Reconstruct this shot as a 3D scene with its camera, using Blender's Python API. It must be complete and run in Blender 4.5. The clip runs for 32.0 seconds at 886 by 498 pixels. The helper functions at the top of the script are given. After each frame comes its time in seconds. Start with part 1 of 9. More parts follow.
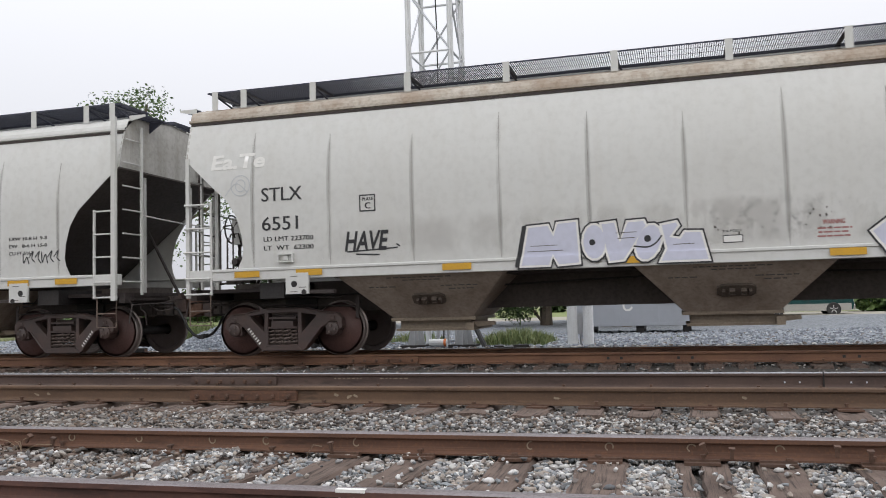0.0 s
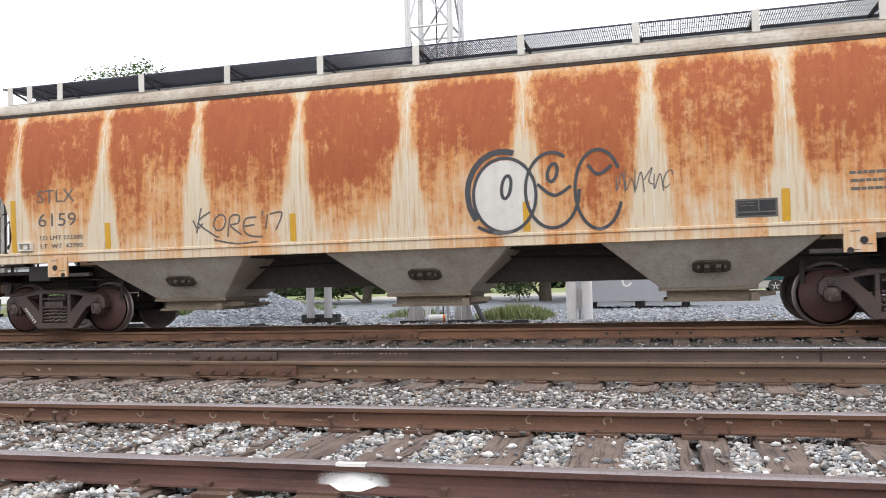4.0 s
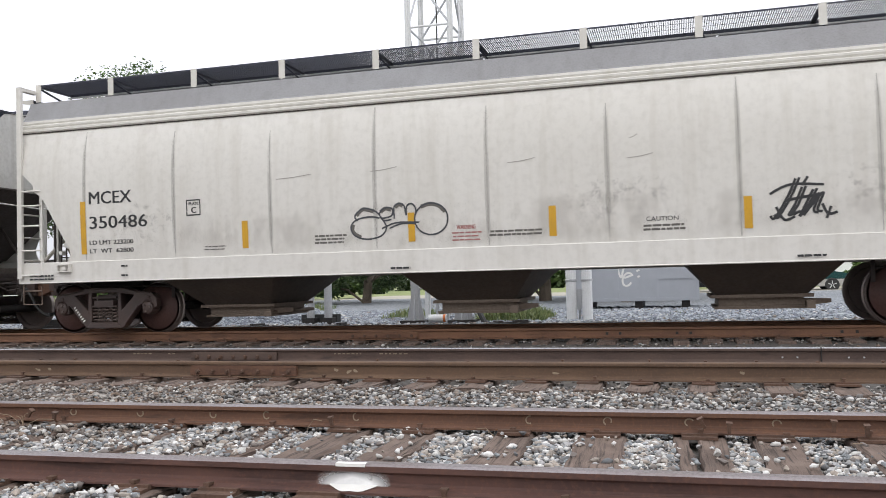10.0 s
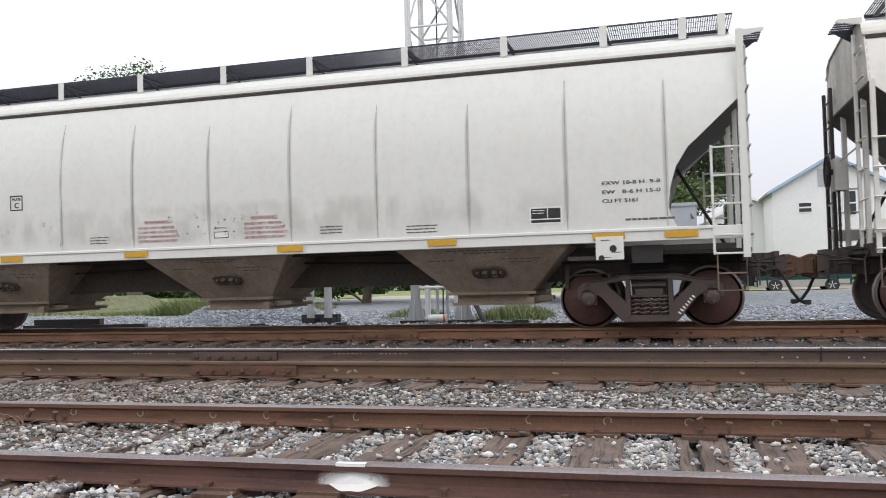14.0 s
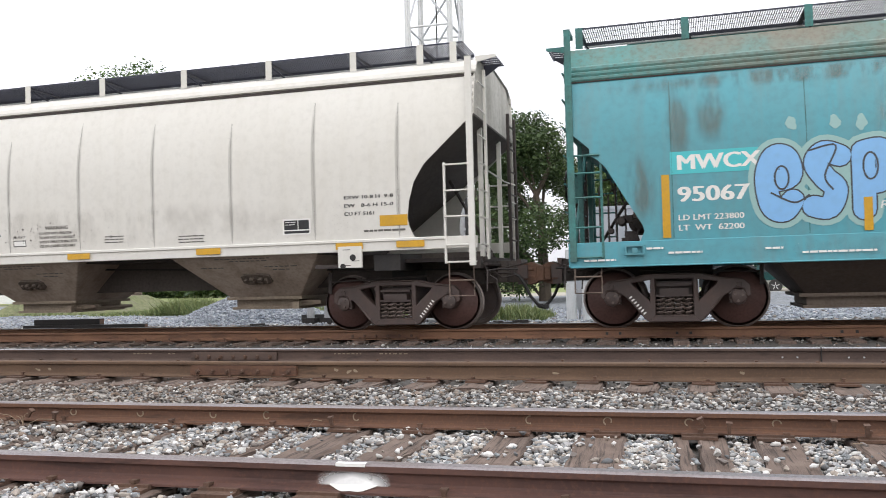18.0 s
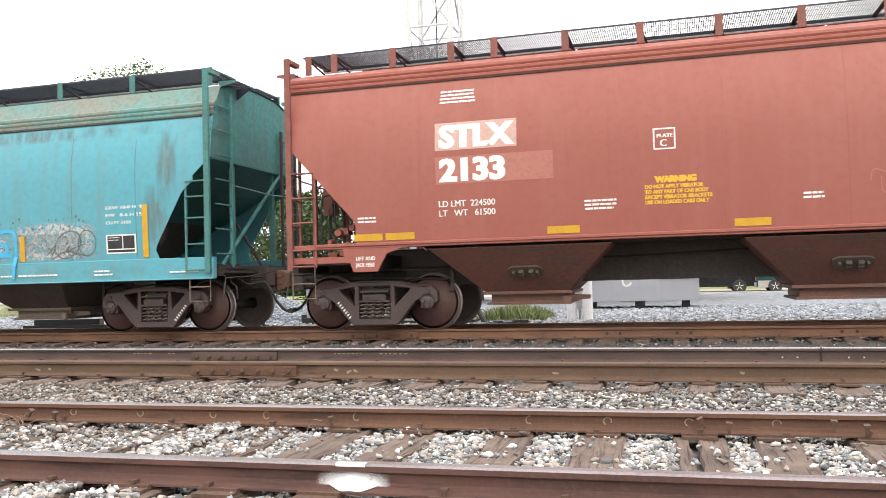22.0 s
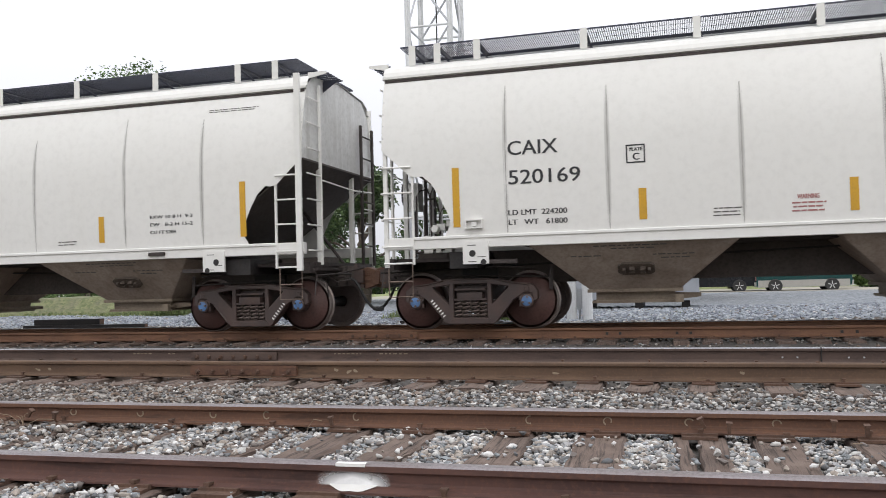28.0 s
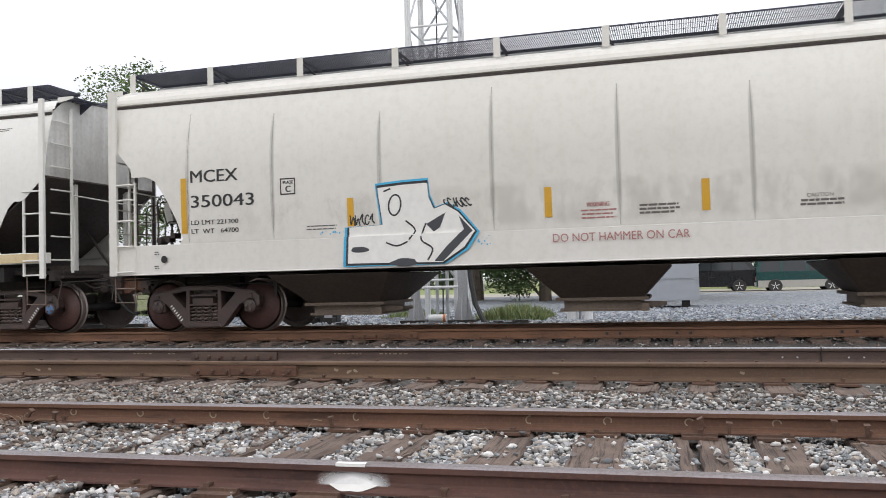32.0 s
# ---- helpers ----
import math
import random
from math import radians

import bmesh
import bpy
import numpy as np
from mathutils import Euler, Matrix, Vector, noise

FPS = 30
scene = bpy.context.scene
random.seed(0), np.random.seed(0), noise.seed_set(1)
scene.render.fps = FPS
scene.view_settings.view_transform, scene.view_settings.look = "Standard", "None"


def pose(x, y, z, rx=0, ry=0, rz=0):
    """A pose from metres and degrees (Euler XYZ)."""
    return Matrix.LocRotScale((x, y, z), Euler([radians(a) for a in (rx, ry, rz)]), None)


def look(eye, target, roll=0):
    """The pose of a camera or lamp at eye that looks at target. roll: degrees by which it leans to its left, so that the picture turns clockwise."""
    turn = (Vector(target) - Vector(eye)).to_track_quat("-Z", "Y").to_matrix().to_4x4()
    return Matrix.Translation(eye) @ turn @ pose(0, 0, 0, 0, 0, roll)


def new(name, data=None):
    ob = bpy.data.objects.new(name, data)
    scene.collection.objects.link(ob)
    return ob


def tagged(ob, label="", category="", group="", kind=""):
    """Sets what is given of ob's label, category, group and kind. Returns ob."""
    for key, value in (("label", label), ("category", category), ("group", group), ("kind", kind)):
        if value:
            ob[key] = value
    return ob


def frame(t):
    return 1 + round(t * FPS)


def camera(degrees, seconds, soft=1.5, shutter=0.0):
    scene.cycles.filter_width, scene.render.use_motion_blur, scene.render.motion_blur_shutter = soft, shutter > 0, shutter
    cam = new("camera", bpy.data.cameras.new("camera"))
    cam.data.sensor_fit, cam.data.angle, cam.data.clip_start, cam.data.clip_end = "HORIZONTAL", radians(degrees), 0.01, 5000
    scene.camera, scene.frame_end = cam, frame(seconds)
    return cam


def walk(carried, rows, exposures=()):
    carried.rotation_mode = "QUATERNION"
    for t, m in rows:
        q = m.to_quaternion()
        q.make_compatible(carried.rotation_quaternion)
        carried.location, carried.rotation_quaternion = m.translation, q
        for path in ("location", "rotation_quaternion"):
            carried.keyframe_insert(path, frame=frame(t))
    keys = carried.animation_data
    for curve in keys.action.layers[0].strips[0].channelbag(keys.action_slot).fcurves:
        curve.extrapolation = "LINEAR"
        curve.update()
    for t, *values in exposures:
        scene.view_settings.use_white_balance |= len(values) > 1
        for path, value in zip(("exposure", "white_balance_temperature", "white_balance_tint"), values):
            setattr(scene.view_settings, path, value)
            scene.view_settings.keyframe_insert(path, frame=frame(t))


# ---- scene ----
# ---- camera: stands beside the near track, settles its tilt in the first moments ----
EYE = (0.0, 0.0, 0.825)
YAW, TILT, LEAN = 15.54, 2.063, -1.516


def aim(tilt):
    """The camera's pose for a tilt in degrees."""
    a, b = radians(YAW), radians(tilt)
    way = Vector((-math.sin(a) * math.cos(b), math.cos(a) * math.cos(b), math.sin(b)))
    return look(EYE, Vector(EYE) + way * 10, LEAN)


cam = camera(56.14, 32.0, soft=0.36, shutter=0.08)
walk(cam, [(0.0, aim(TILT + 1.68)), (0.1, aim(TILT + 0.56)), (0.2, aim(TILT + 0.16)), (0.3, aim(TILT)),
           (0.5, aim(TILT)), (16.0, aim(TILT)), (32.0, aim(TILT))],
     exposures=[(0.0, -0.41, 6500, 10), (0.5, -0.23, 6500, 10), (1.0, -0.1, 6500, 10), (1.8, -0.07, 6500, 10), (2.6, 0.10, 6500, 10), (5.0, 0.15, 6500, 10), (5.8, 0.07, 6500, 10), (6.6, -0.13, 6500, 10), (10.0, -0.09, 6500, 10), (11.0, -0.21, 6500, 10), (13.0, -0.03, 6500, 10), (14.2, -0.21, 6500, 10), (15.0, -0.19, 6500, 10), (16.6, -0.19, 6500, 10), (17.4, -0.07, 6500, 10), (18.5, 0.17, 6700, 10), (20.6, 0.29, 7050, 10), (21.4, 0.44, 7050, 10), (22.5, 0.72, 6800, 10), (23.6, 0.62, 6600, 10), (24.2, 0.33, 6590, 10), (25.0, 0.07, 6570, 10), (26.5, -0.17, 6530, 10), (28.0, -0.21, 6500, 10), (30.0, -0.33, 6500, 10), (31.0, -0.17, 6500, 10), (32.0, -0.19, 6500, 10)])

# ---- overcast daylight ----
world = bpy.data.worlds.new("overcast_sky")
scene.world = world
world.use_nodes = True
wn, wl = world.node_tree.nodes, world.node_tree.links
sky = wn.new("ShaderNodeTexSky")
sky.sky_type, sky.sun_disc = "NISHITA", False
sky.sun_elevation, sky.sun_rotation, sky.dust_density = radians(40), radians(151), 4.0
cloud = wn.new("ShaderNodeMix")
cloud.data_type = "RGBA"
cloud.inputs[0].default_value = 0.93
wl.new(sky.outputs[0], cloud.inputs[6])
# cloud cover: about three times as bright overhead as at the horizon
up = wn.new("ShaderNodeSeparateXYZ")
wl.new(wn.new("ShaderNodeTexCoord").outputs["Generated"], up.inputs[0])
layer = wn.new("ShaderNodeValToRGB")
layer.color_ramp.elements[0].color = (0.340, 0.344, 0.370, 1)
layer.color_ramp.elements[1].color = (0.945, 0.955, 0.99, 1)
wl.new(up.outputs[2], layer.inputs[0])
gain = wn.new("ShaderNodeVectorMath")
gain.operation = "SCALE"
gain.inputs["Scale"].default_value = 23.0
wl.new(layer.outputs[0], gain.inputs[0])
wl.new(gain.outputs[0], cloud.inputs[7])
wl.new(cloud.outputs[2], wn["Background"].inputs[0])
wn["Background"].inputs[1].default_value = 0.11
sun = new("sun", bpy.data.lights.new("sun", "SUN"))
sun.data.energy, sun.data.angle, sun.data.color = 0.5, radians(30), (1.0, 0.97, 0.92)
sun.matrix_world = look((20, -26, 34), (0, 10, 0))

# ---- materials ----


def ramp(nt, fac, stops):
    r = nt.nodes.new("ShaderNodeValToRGB")
    el = r.color_ramp.elements
    while len(el) < len(stops):
        el.new(0.5)
    for e, (at, c) in zip(el, stops):
        e.position, e.color = at, (*c, 1) if len(c) == 3 else c
    nt.links.new(fac, r.inputs[0])
    return r.outputs[0]


def noisy(nt, vec, scale, detail=4.0, stretch=(1, 1, 1), rough=0.6):
    mp = nt.nodes.new("ShaderNodeMapping")
    mp.inputs["Scale"].default_value = stretch
    nt.links.new(vec, mp.inputs[0])
    n = nt.nodes.new("ShaderNodeTexNoise")
    n.inputs["Scale"].default_value, n.inputs["Detail"].default_value = scale, detail
    n.inputs["Roughness"].default_value = rough
    nt.links.new(mp.outputs[0], n.inputs["Vector"])
    return n.outputs[0]


def mixed(nt, fac, a, b):
    m = nt.nodes.new("ShaderNodeMix")
    m.data_type = "RGBA"
    for sock, v in ((m.inputs[0], fac), (m.inputs[6], a), (m.inputs[7], b)):
        if isinstance(v, (int, float)):
            sock.default_value = v
        elif isinstance(v, tuple):
            sock.default_value = (*v, 1)
        else:
            nt.links.new(v, sock)
    return m.outputs[2]


def span(nt, v, lo, hi, a=0.0, b=1.0):
    r = nt.nodes.new("ShaderNodeMapRange")
    r.inputs[1].default_value, r.inputs[2].default_value = lo, hi
    r.inputs[3].default_value, r.inputs[4].default_value = a, b
    nt.links.new(v, r.inputs[0])
    return r.outputs[0]


def times(nt, a, b):
    m = nt.nodes.new("ShaderNodeMath")
    m.operation = "MULTIPLY"
    for sock, v in ((m.inputs[0], a), (m.inputs[1], b)):
        if isinstance(v, (int, float)):
            sock.default_value = v
        else:
            nt.links.new(v, sock)
    return m.outputs[0]


def blank(name, rough=0.6, metal=0.0, shift=True):
    """A material with its Principled node, and coordinates that differ from object to object."""
    m = bpy.data.materials.new(name)
    m.use_nodes = True
    nt = m.node_tree
    p = nt.nodes["Principled BSDF"]
    p.inputs["Roughness"].default_value, p.inputs["Metallic"].default_value = rough, metal
    tc = nt.nodes.new("ShaderNodeTexCoord").outputs["Object"]
    if shift:
        oi = nt.nodes.new("ShaderNodeObjectInfo")
        va = nt.nodes.new("ShaderNodeVectorMath")
        va.operation = "ADD"
        sc = nt.nodes.new("ShaderNodeMath")
        sc.operation = "MULTIPLY"
        sc.inputs[1].default_value = 37.0
        nt.links.new(oi.outputs["Random"], sc.inputs[0])
        nt.links.new(tc, va.inputs[0])
        nt.links.new(sc.outputs[0], va.inputs[1])
        tc = va.outputs[0]
    return m, nt, p, tc


def bump(nt, p, h, strength=0.3, dist=0.01):
    b = nt.nodes.new("ShaderNodeBump")
    b.inputs["Strength"].default_value, b.inputs["Distance"].default_value = strength, dist
    nt.links.new(h, b.inputs["Height"])
    nt.links.new(b.outputs[0], p.inputs["Normal"])


def worn(name, base, dirt, rough=0.6, metal=0.0, big=1.2, fine=25.0, amount=0.5, bumps=0.2, streak=0.0, dist=0.006):
    """Paint or bare stuff with stains at two scales, and streaks that run down it."""
    m, nt, p, tc = blank(name, rough, metal)
    a = span(nt, noisy(nt, tc, big), 0.42, 0.72, 0, amount)
    col = mixed(nt, a, base, dirt)
    f = noisy(nt, tc, fine)
    col = mixed(nt, span(nt, f, 0.45, 0.75, 0, amount * 0.6), col, tuple(0.55 * c for c in dirt))
    if streak:
        st = noisy(nt, tc, 1.0, 5.0, (5.0, 5.0, 0.35))
        col = mixed(nt, span(nt, st, 0.48, 0.75, 0, streak), col, dirt)
    nt.links.new(col, p.inputs["Base Color"])
    rr = span(nt, f, 0.3, 0.7, max(0.05, rough - 0.12), min(1, rough + 0.12))
    nt.links.new(rr, p.inputs["Roughness"])
    bump(nt, p, f, bumps, dist)
    return m


def flat(name, base, rough=0.6, metal=0.0):
    """Thin paint of lettering: slightly patchy."""
    m, nt, p, tc = blank(name, rough, metal)
    f = noisy(nt, tc, 9.0)
    col = mixed(nt, span(nt, f, 0.4, 0.8, 0, 0.35), base, tuple(0.6 * c + 0.06 for c in base))
    nt.links.new(col, p.inputs["Base Color"])
    return m


def plus(nt, a, b):
    m = nt.nodes.new("ShaderNodeMath")
    m.operation = "ADD"
    nt.links.new(a, m.inputs[0])
    nt.links.new(b, m.inputs[1])
    return m.outputs[0]


def rusted(name, paint, thick=0.0, low=1.2, high=3.3, bare=0.0):
    """Old pale paint that rust has eaten in sheets and runs: cream, tan wash, then solid terracotta."""
    m, nt, p, tc = blank(name, 0.75, 0.0, shift=False)
    big = noisy(nt, tc, 0.60, 6.0, (1, 1, 1.2), 0.65)
    run = noisy(nt, tc, 1.0, 6.0, (7.0, 7.0, 0.40), 0.75)
    drip = noisy(nt, tc, 1.0, 4.0, (22.0, 22.0, 0.9), 0.7)
    chip = noisy(nt, tc, 9.0, 6.0, (1, 1, 0.8), 0.75)
    fine = noisy(nt, tc, 34.0, 5.0)
    sep = nt.nodes.new("ShaderNodeSeparateXYZ")
    nt.links.new(tc, sep.inputs[0])
    h = plus(nt, big, span(nt, sep.outputs[2], low, high, -0.20 + thick, 0.17 + thick))
    h = plus(nt, h, span(nt, run, 0.3, 0.7, -0.13, 0.13))
    if bare:
        # the paint has held along the welds, in streaks that widen downwards
        weld = nt.nodes.new("ShaderNodeMath")
        weld.operation = "PINGPONG"
        nt.links.new(sep.outputs[0], weld.inputs[0])
        weld.inputs[1].default_value = bare
        wide = plus(nt, weld.outputs[0], span(nt, sep.outputs[2], 1.5, 3.7, -0.17, 0.0))
        wide = plus(nt, wide, span(nt, run, 0.3, 0.7, -0.03, 0.03))
        h = plus(nt, h, span(nt, wide, 0.02, 0.17, -0.42, 0.0))
        h = plus(nt, h, span(nt, sep.outputs[2], 3.78, 3.93, 0.0, -0.22))
    h2 = plus(nt, plus(nt, h, span(nt, chip, 0.3, 0.7, -0.15, 0.15)), span(nt, drip, 0.35, 0.65, -0.07, 0.07))
    wash = mixed(nt, span(nt, drip, 0.38, 0.66), (0.58, 0.225, 0.060), (0.64, 0.40, 0.19))
    rust = mixed(nt, span(nt, fine, 0.35, 0.7), (0.37, 0.088, 0.029), (0.285, 0.068, 0.025))
    rust = mixed(nt, span(nt, run, 0.40, 0.62, 0.0, 0.6), rust, (0.40, 0.125, 0.036))
    col = mixed(nt, span(nt, drip, 0.50, 0.68, 0, 0.8), paint, (0.52, 0.31, 0.15))
    col = mixed(nt, span(nt, noisy(nt, tc, 1.0, 5.0, (13.0, 13.0, 0.6), 0.7), 0.62, 0.74, 0, 0.6), col, (0.25, 0.15, 0.09))
    col = mixed(nt, span(nt, plus(nt, h, span(nt, drip, 0.35, 0.65, -0.09, 0.09)), 0.23, 0.47), col, wash)
    col = mixed(nt, span(nt, h2, 0.46, 0.66), col, rust)
    nt.links.new(col, p.inputs["Base Color"])
    bump(nt, p, fine, 0.25, 0.006)
    return m


def rail_steel(name, dark, light, fleck):
    """Rusted rail: long soft patches, fine flecks and a few runs of scale."""
    m, nt, p, tc = blank(name, 0.75, 0.0)
    a, b = noisy(nt, tc, 3.0, 5.0, (0.5, 1, 1)), noisy(nt, tc, 45.0)
    col = mixed(nt, span(nt, a, 0.35, 0.7), dark, light)
    col = mixed(nt, span(nt, b, 0.5, 0.75, 0, 0.5), col, fleck)
    scale = noisy(nt, tc, 1.0, 5.0, (1.6, 9, 9), 0.7)
    col = mixed(nt, span(nt, scale, 0.56, 0.66, 0, 0.7), col, tuple(0.55 * c for c in dark))
    nt.links.new(col, p.inputs["Base Color"])
    bump(nt, p, b, 0.35, 0.004)
    return m


def stone_mat(name, tones):
    """Crushed stone: each piece its own grey, with dust."""
    m, nt, p, tc = blank(name, 0.9, 0.0, shift=False)
    g = nt.nodes.new("ShaderNodeNewGeometry").outputs["Random Per Island"]
    r = nt.nodes.new("ShaderNodeValToRGB")
    r.color_ramp.interpolation = "CONSTANT"
    el = r.color_ramp.elements
    while len(el) < len(tones):
        el.new(0.5)
    for i, (e, c) in enumerate(zip(el, tones)):
        e.position, e.color = i / len(tones), (*c, 1)
    nt.links.new(g, r.inputs[0])
    f = noisy(nt, tc, 60.0)
    col = mixed(nt, span(nt, f, 0.4, 0.75, 0, 0.45), r.outputs[0], (0.16, 0.13, 0.11))
    nt.links.new(col, p.inputs["Base Color"])
    bump(nt, p, f, 0.5, 0.004)
    return m


def ground_mat(name, a, b, c, s1=0.25, s2=14.0, bumps=0.6, dist=0.03):
    m, nt, p, tc = blank(name, 0.95, 0.0, shift=False)
    vo = nt.nodes.new("ShaderNodeTexVoronoi")
    vo.inputs["Scale"].default_value = s2
    nt.links.new(tc, vo.inputs["Vector"])
    vcol = nt.nodes.new("ShaderNodeSeparateColor")
    nt.links.new(vo.outputs["Color"], vcol.inputs[0])
    col = mixed(nt, vcol.outputs[0], a, b)
    col = mixed(nt, span(nt, noisy(nt, tc, s1), 0.42, 0.7, 0, 0.7), col, c)
    nt.links.new(col, p.inputs["Base Color"])
    bump(nt, p, vo.outputs["Distance"], bumps, dist)
    return m


def leaf_mat(name, a, b, c):
    m, nt, p, tc = blank(name, 0.55, 0.0, shift=False)
    g = nt.nodes.new("ShaderNodeNewGeometry").outputs["Random Per Island"]
    col = ramp(nt, g, [(0.0, a), (0.5, b), (1.0, c)])
    col = mixed(nt, span(nt, noisy(nt, tc, 0.6), 0.35, 0.7, 0, 0.5), col, a)
    nt.links.new(col, p.inputs["Base Color"])
    p.inputs["Transmission Weight"].default_value = 0.0
    return m


def misty(name, base, most=0.8, scale=5.0, soft=0.3, streak=1.0, holes=(0.40, 0.66)):
    """Thin spray or grime that fades out towards its rim."""
    m, nt, p, tc = blank(name, 0.8, 0.0)
    gen = nt.nodes.new("ShaderNodeTexCoord").outputs["Generated"]
    sep = nt.nodes.new("ShaderNodeSeparateXYZ")
    nt.links.new(gen, sep.inputs[0])
    rim = None
    for k in (0, 2):
        tri = nt.nodes.new("ShaderNodeMath")
        tri.operation = "PINGPONG"
        tri.inputs[1].default_value = 0.5
        nt.links.new(sep.outputs[k], tri.inputs[0])
        one = span(nt, tri.outputs[0], 0.0, 0.5)
        rim = one if rim is None else times(nt, rim, one)
    n = noisy(nt, tc, scale, 5.0, (1, 1, streak), 0.65)
    fade = times(nt, span(nt, rim, 0.0, soft), span(nt, n, *holes))
    nt.links.new(span(nt, fade, 0.05, 0.8, 0.0, most), p.inputs["Alpha"])
    col = mixed(nt, span(nt, n, 0.4, 0.7, 0, 0.4), base, tuple(0.6 * c for c in base))
    nt.links.new(col, p.inputs["Base Color"])
    return m


M = {}
M["mistpink"] = misty("soft_pink_spray", (0.55, 0.17, 0.23), 0.92, 4.0, 0.22, 1.0, (0.25, 0.42))
M["mistsilver"] = misty("soft_silver_spray", (0.52, 0.55, 0.55), 0.9, 13.0, 0.16, 1.0, (0.40, 0.58))
M["miststain"] = misty("brown_run_stain", (0.24, 0.18, 0.13), 0.40, 5.0, 0.5, 0.22)
M["mistpale"] = misty("pale_faded_stain", (0.40, 0.44, 0.40), 0.45, 4.0, 0.5, 0.25)
M["mistdirt"] = misty("low_road_grime", (0.30, 0.26, 0.22), 0.15, 2.6, 0.3, 0.5)
M["mistsoot"] = misty("dark_scuffs", (0.12, 0.11, 0.10), 0.22, 9.0, 0.4, 1.0, (0.50, 0.72))
M["mistglare"] = misty("overspray_white", (0.9, 0.9, 0.9), 0.98, 14.0, 0.65, 1.0, (0.25, 0.42))
M["rail"] = rail_steel("rusty_rail_steel", (0.089, 0.044, 0.028), (0.142, 0.070, 0.042), (0.21, 0.102, 0.048))
M["railnear"] = rail_steel("purple_brown_rail_steel", (0.072, 0.035, 0.029), (0.112, 0.054, 0.042), (0.165, 0.074, 0.044))
M["railtan"] = rail_steel("tan_brown_rail_steel", (0.122, 0.060, 0.036), (0.195, 0.096, 0.052), (0.24, 0.125, 0.06))
M["railmid"] = rail_steel("olive_brown_rail_steel", (0.092, 0.055, 0.035), (0.138, 0.083, 0.050), (0.18, 0.104, 0.055))
M["railgrey"] = rail_steel("grey_brown_rail_steel", (0.067, 0.044, 0.037), (0.102, 0.067, 0.053), (0.13, 0.084, 0.062))
# grey-blue base carries the sky's sheen on the rail top
M["head"] = worn("worn_rail_head", (0.245, 0.222, 0.230), (0.155, 0.118, 0.110), 0.42, 0.6, 2.0, 60.0, 0.6, 0.1)
M["bright"] = worn("bright_rail_head", (0.34, 0.345, 0.37), (0.18, 0.16, 0.155), 0.32, 0.7, 2.0, 60.0, 0.4, 0.05)
M["plate"] = worn("rusty_tie_plate", (0.115, 0.062, 0.040), (0.06, 0.040, 0.031), 0.8, 0.0, 4.0, 50.0, 0.7, 0.4)


def timber(name, a, b, c):
    """Weathered timber with grain and cracks along y."""
    m, nt, p, tc = blank(name, 0.95, 0.0)
    grain = noisy(nt, tc, 1.0, 6.0, (55.0, 2.2, 30.0), 0.7)
    blot = noisy(nt, tc, 4.0, 4.0)
    col = mixed(nt, span(nt, blot, 0.35, 0.7), a, b)
    col = mixed(nt, span(nt, grain, 0.50, 0.66), col, c)
    nt.links.new(col, p.inputs["Base Color"])
    bump(nt, p, grain, 0.8, 0.015)
    return m


M["tie"] = timber("weathered_tie_wood", (0.175, 0.128, 0.105), (0.100, 0.070, 0.057), (0.026, 0.018, 0.014))
M["cleanstone"] = stone_mat("clean_pale_ballast_stone", [(0.41, 0.405, 0.41), (0.25, 0.268, 0.285), (0.52, 0.51, 0.49), (0.125, 0.132, 0.14), (0.34, 0.305, 0.27),
                                                         (0.68, 0.67, 0.655), (0.17, 0.15, 0.14), (0.24, 0.262, 0.275), (0.38, 0.33, 0.285), (0.29, 0.29, 0.29)])
M["stone"] = stone_mat("ballast_stone", [(0.34, 0.335, 0.335), (0.20, 0.205, 0.212), (0.45, 0.435, 0.415), (0.075, 0.071, 0.071), (0.23, 0.195, 0.165),
                                         (0.58, 0.565, 0.545), (0.105, 0.085, 0.072), (0.19, 0.205, 0.21), (0.24, 0.19, 0.155), (0.12, 0.115, 0.112)])
M["straw"] = worn("dry_straw", (0.27, 0.205, 0.14), (0.14, 0.10, 0.07), 0.9, 0, 8, 60, 0.5, 0.0)
M["dirtystone"] = stone_mat("dirt_stained_ballast_stone", [(0.25, 0.225, 0.20), (0.16, 0.15, 0.145), (0.33, 0.31, 0.285), (0.085, 0.075, 0.07), (0.19, 0.15, 0.12),
                                                          (0.42, 0.40, 0.375), (0.11, 0.085, 0.07), (0.15, 0.15, 0.15), (0.21, 0.155, 0.12), (0.12, 0.105, 0.095)])
M["mark"] = worn("chalky_tan_mark", (0.30, 0.24, 0.17), (0.2, 0.15, 0.1), 0.9, 0, 4, 60, 0.5, 0.2)
M["bluestone"] = stone_mat("blue_grey_crushed_stone", [(0.24, 0.27, 0.31), (0.31, 0.34, 0.38), (0.18, 0.20, 0.24), (0.37, 0.40, 0.43)])
# bed colour is darkened to stand for shade between the stones
M["bed"] = ground_mat("ballast_bed", (0.06, 0.056, 0.052), (0.11, 0.10, 0.092), (0.055, 0.045, 0.038), 1.2, 22.0)
M["lot"] = ground_mat("gravel_lot", (0.10, 0.115, 0.135), (0.33, 0.35, 0.375), (0.22, 0.225, 0.23), 0.2, 13.0, 0.9, 0.05)
M["road"] = ground_mat("pale_worn_road", (0.34, 0.31, 0.26), (0.39, 0.36, 0.30), (0.27, 0.26, 0.22), 0.15, 20.0, 0.2)
M["lawn"] = ground_mat("mown_grass", (0.14, 0.19, 0.06), (0.22, 0.26, 0.09), (0.25, 0.24, 0.11), 0.12, 9.0, 0.5)
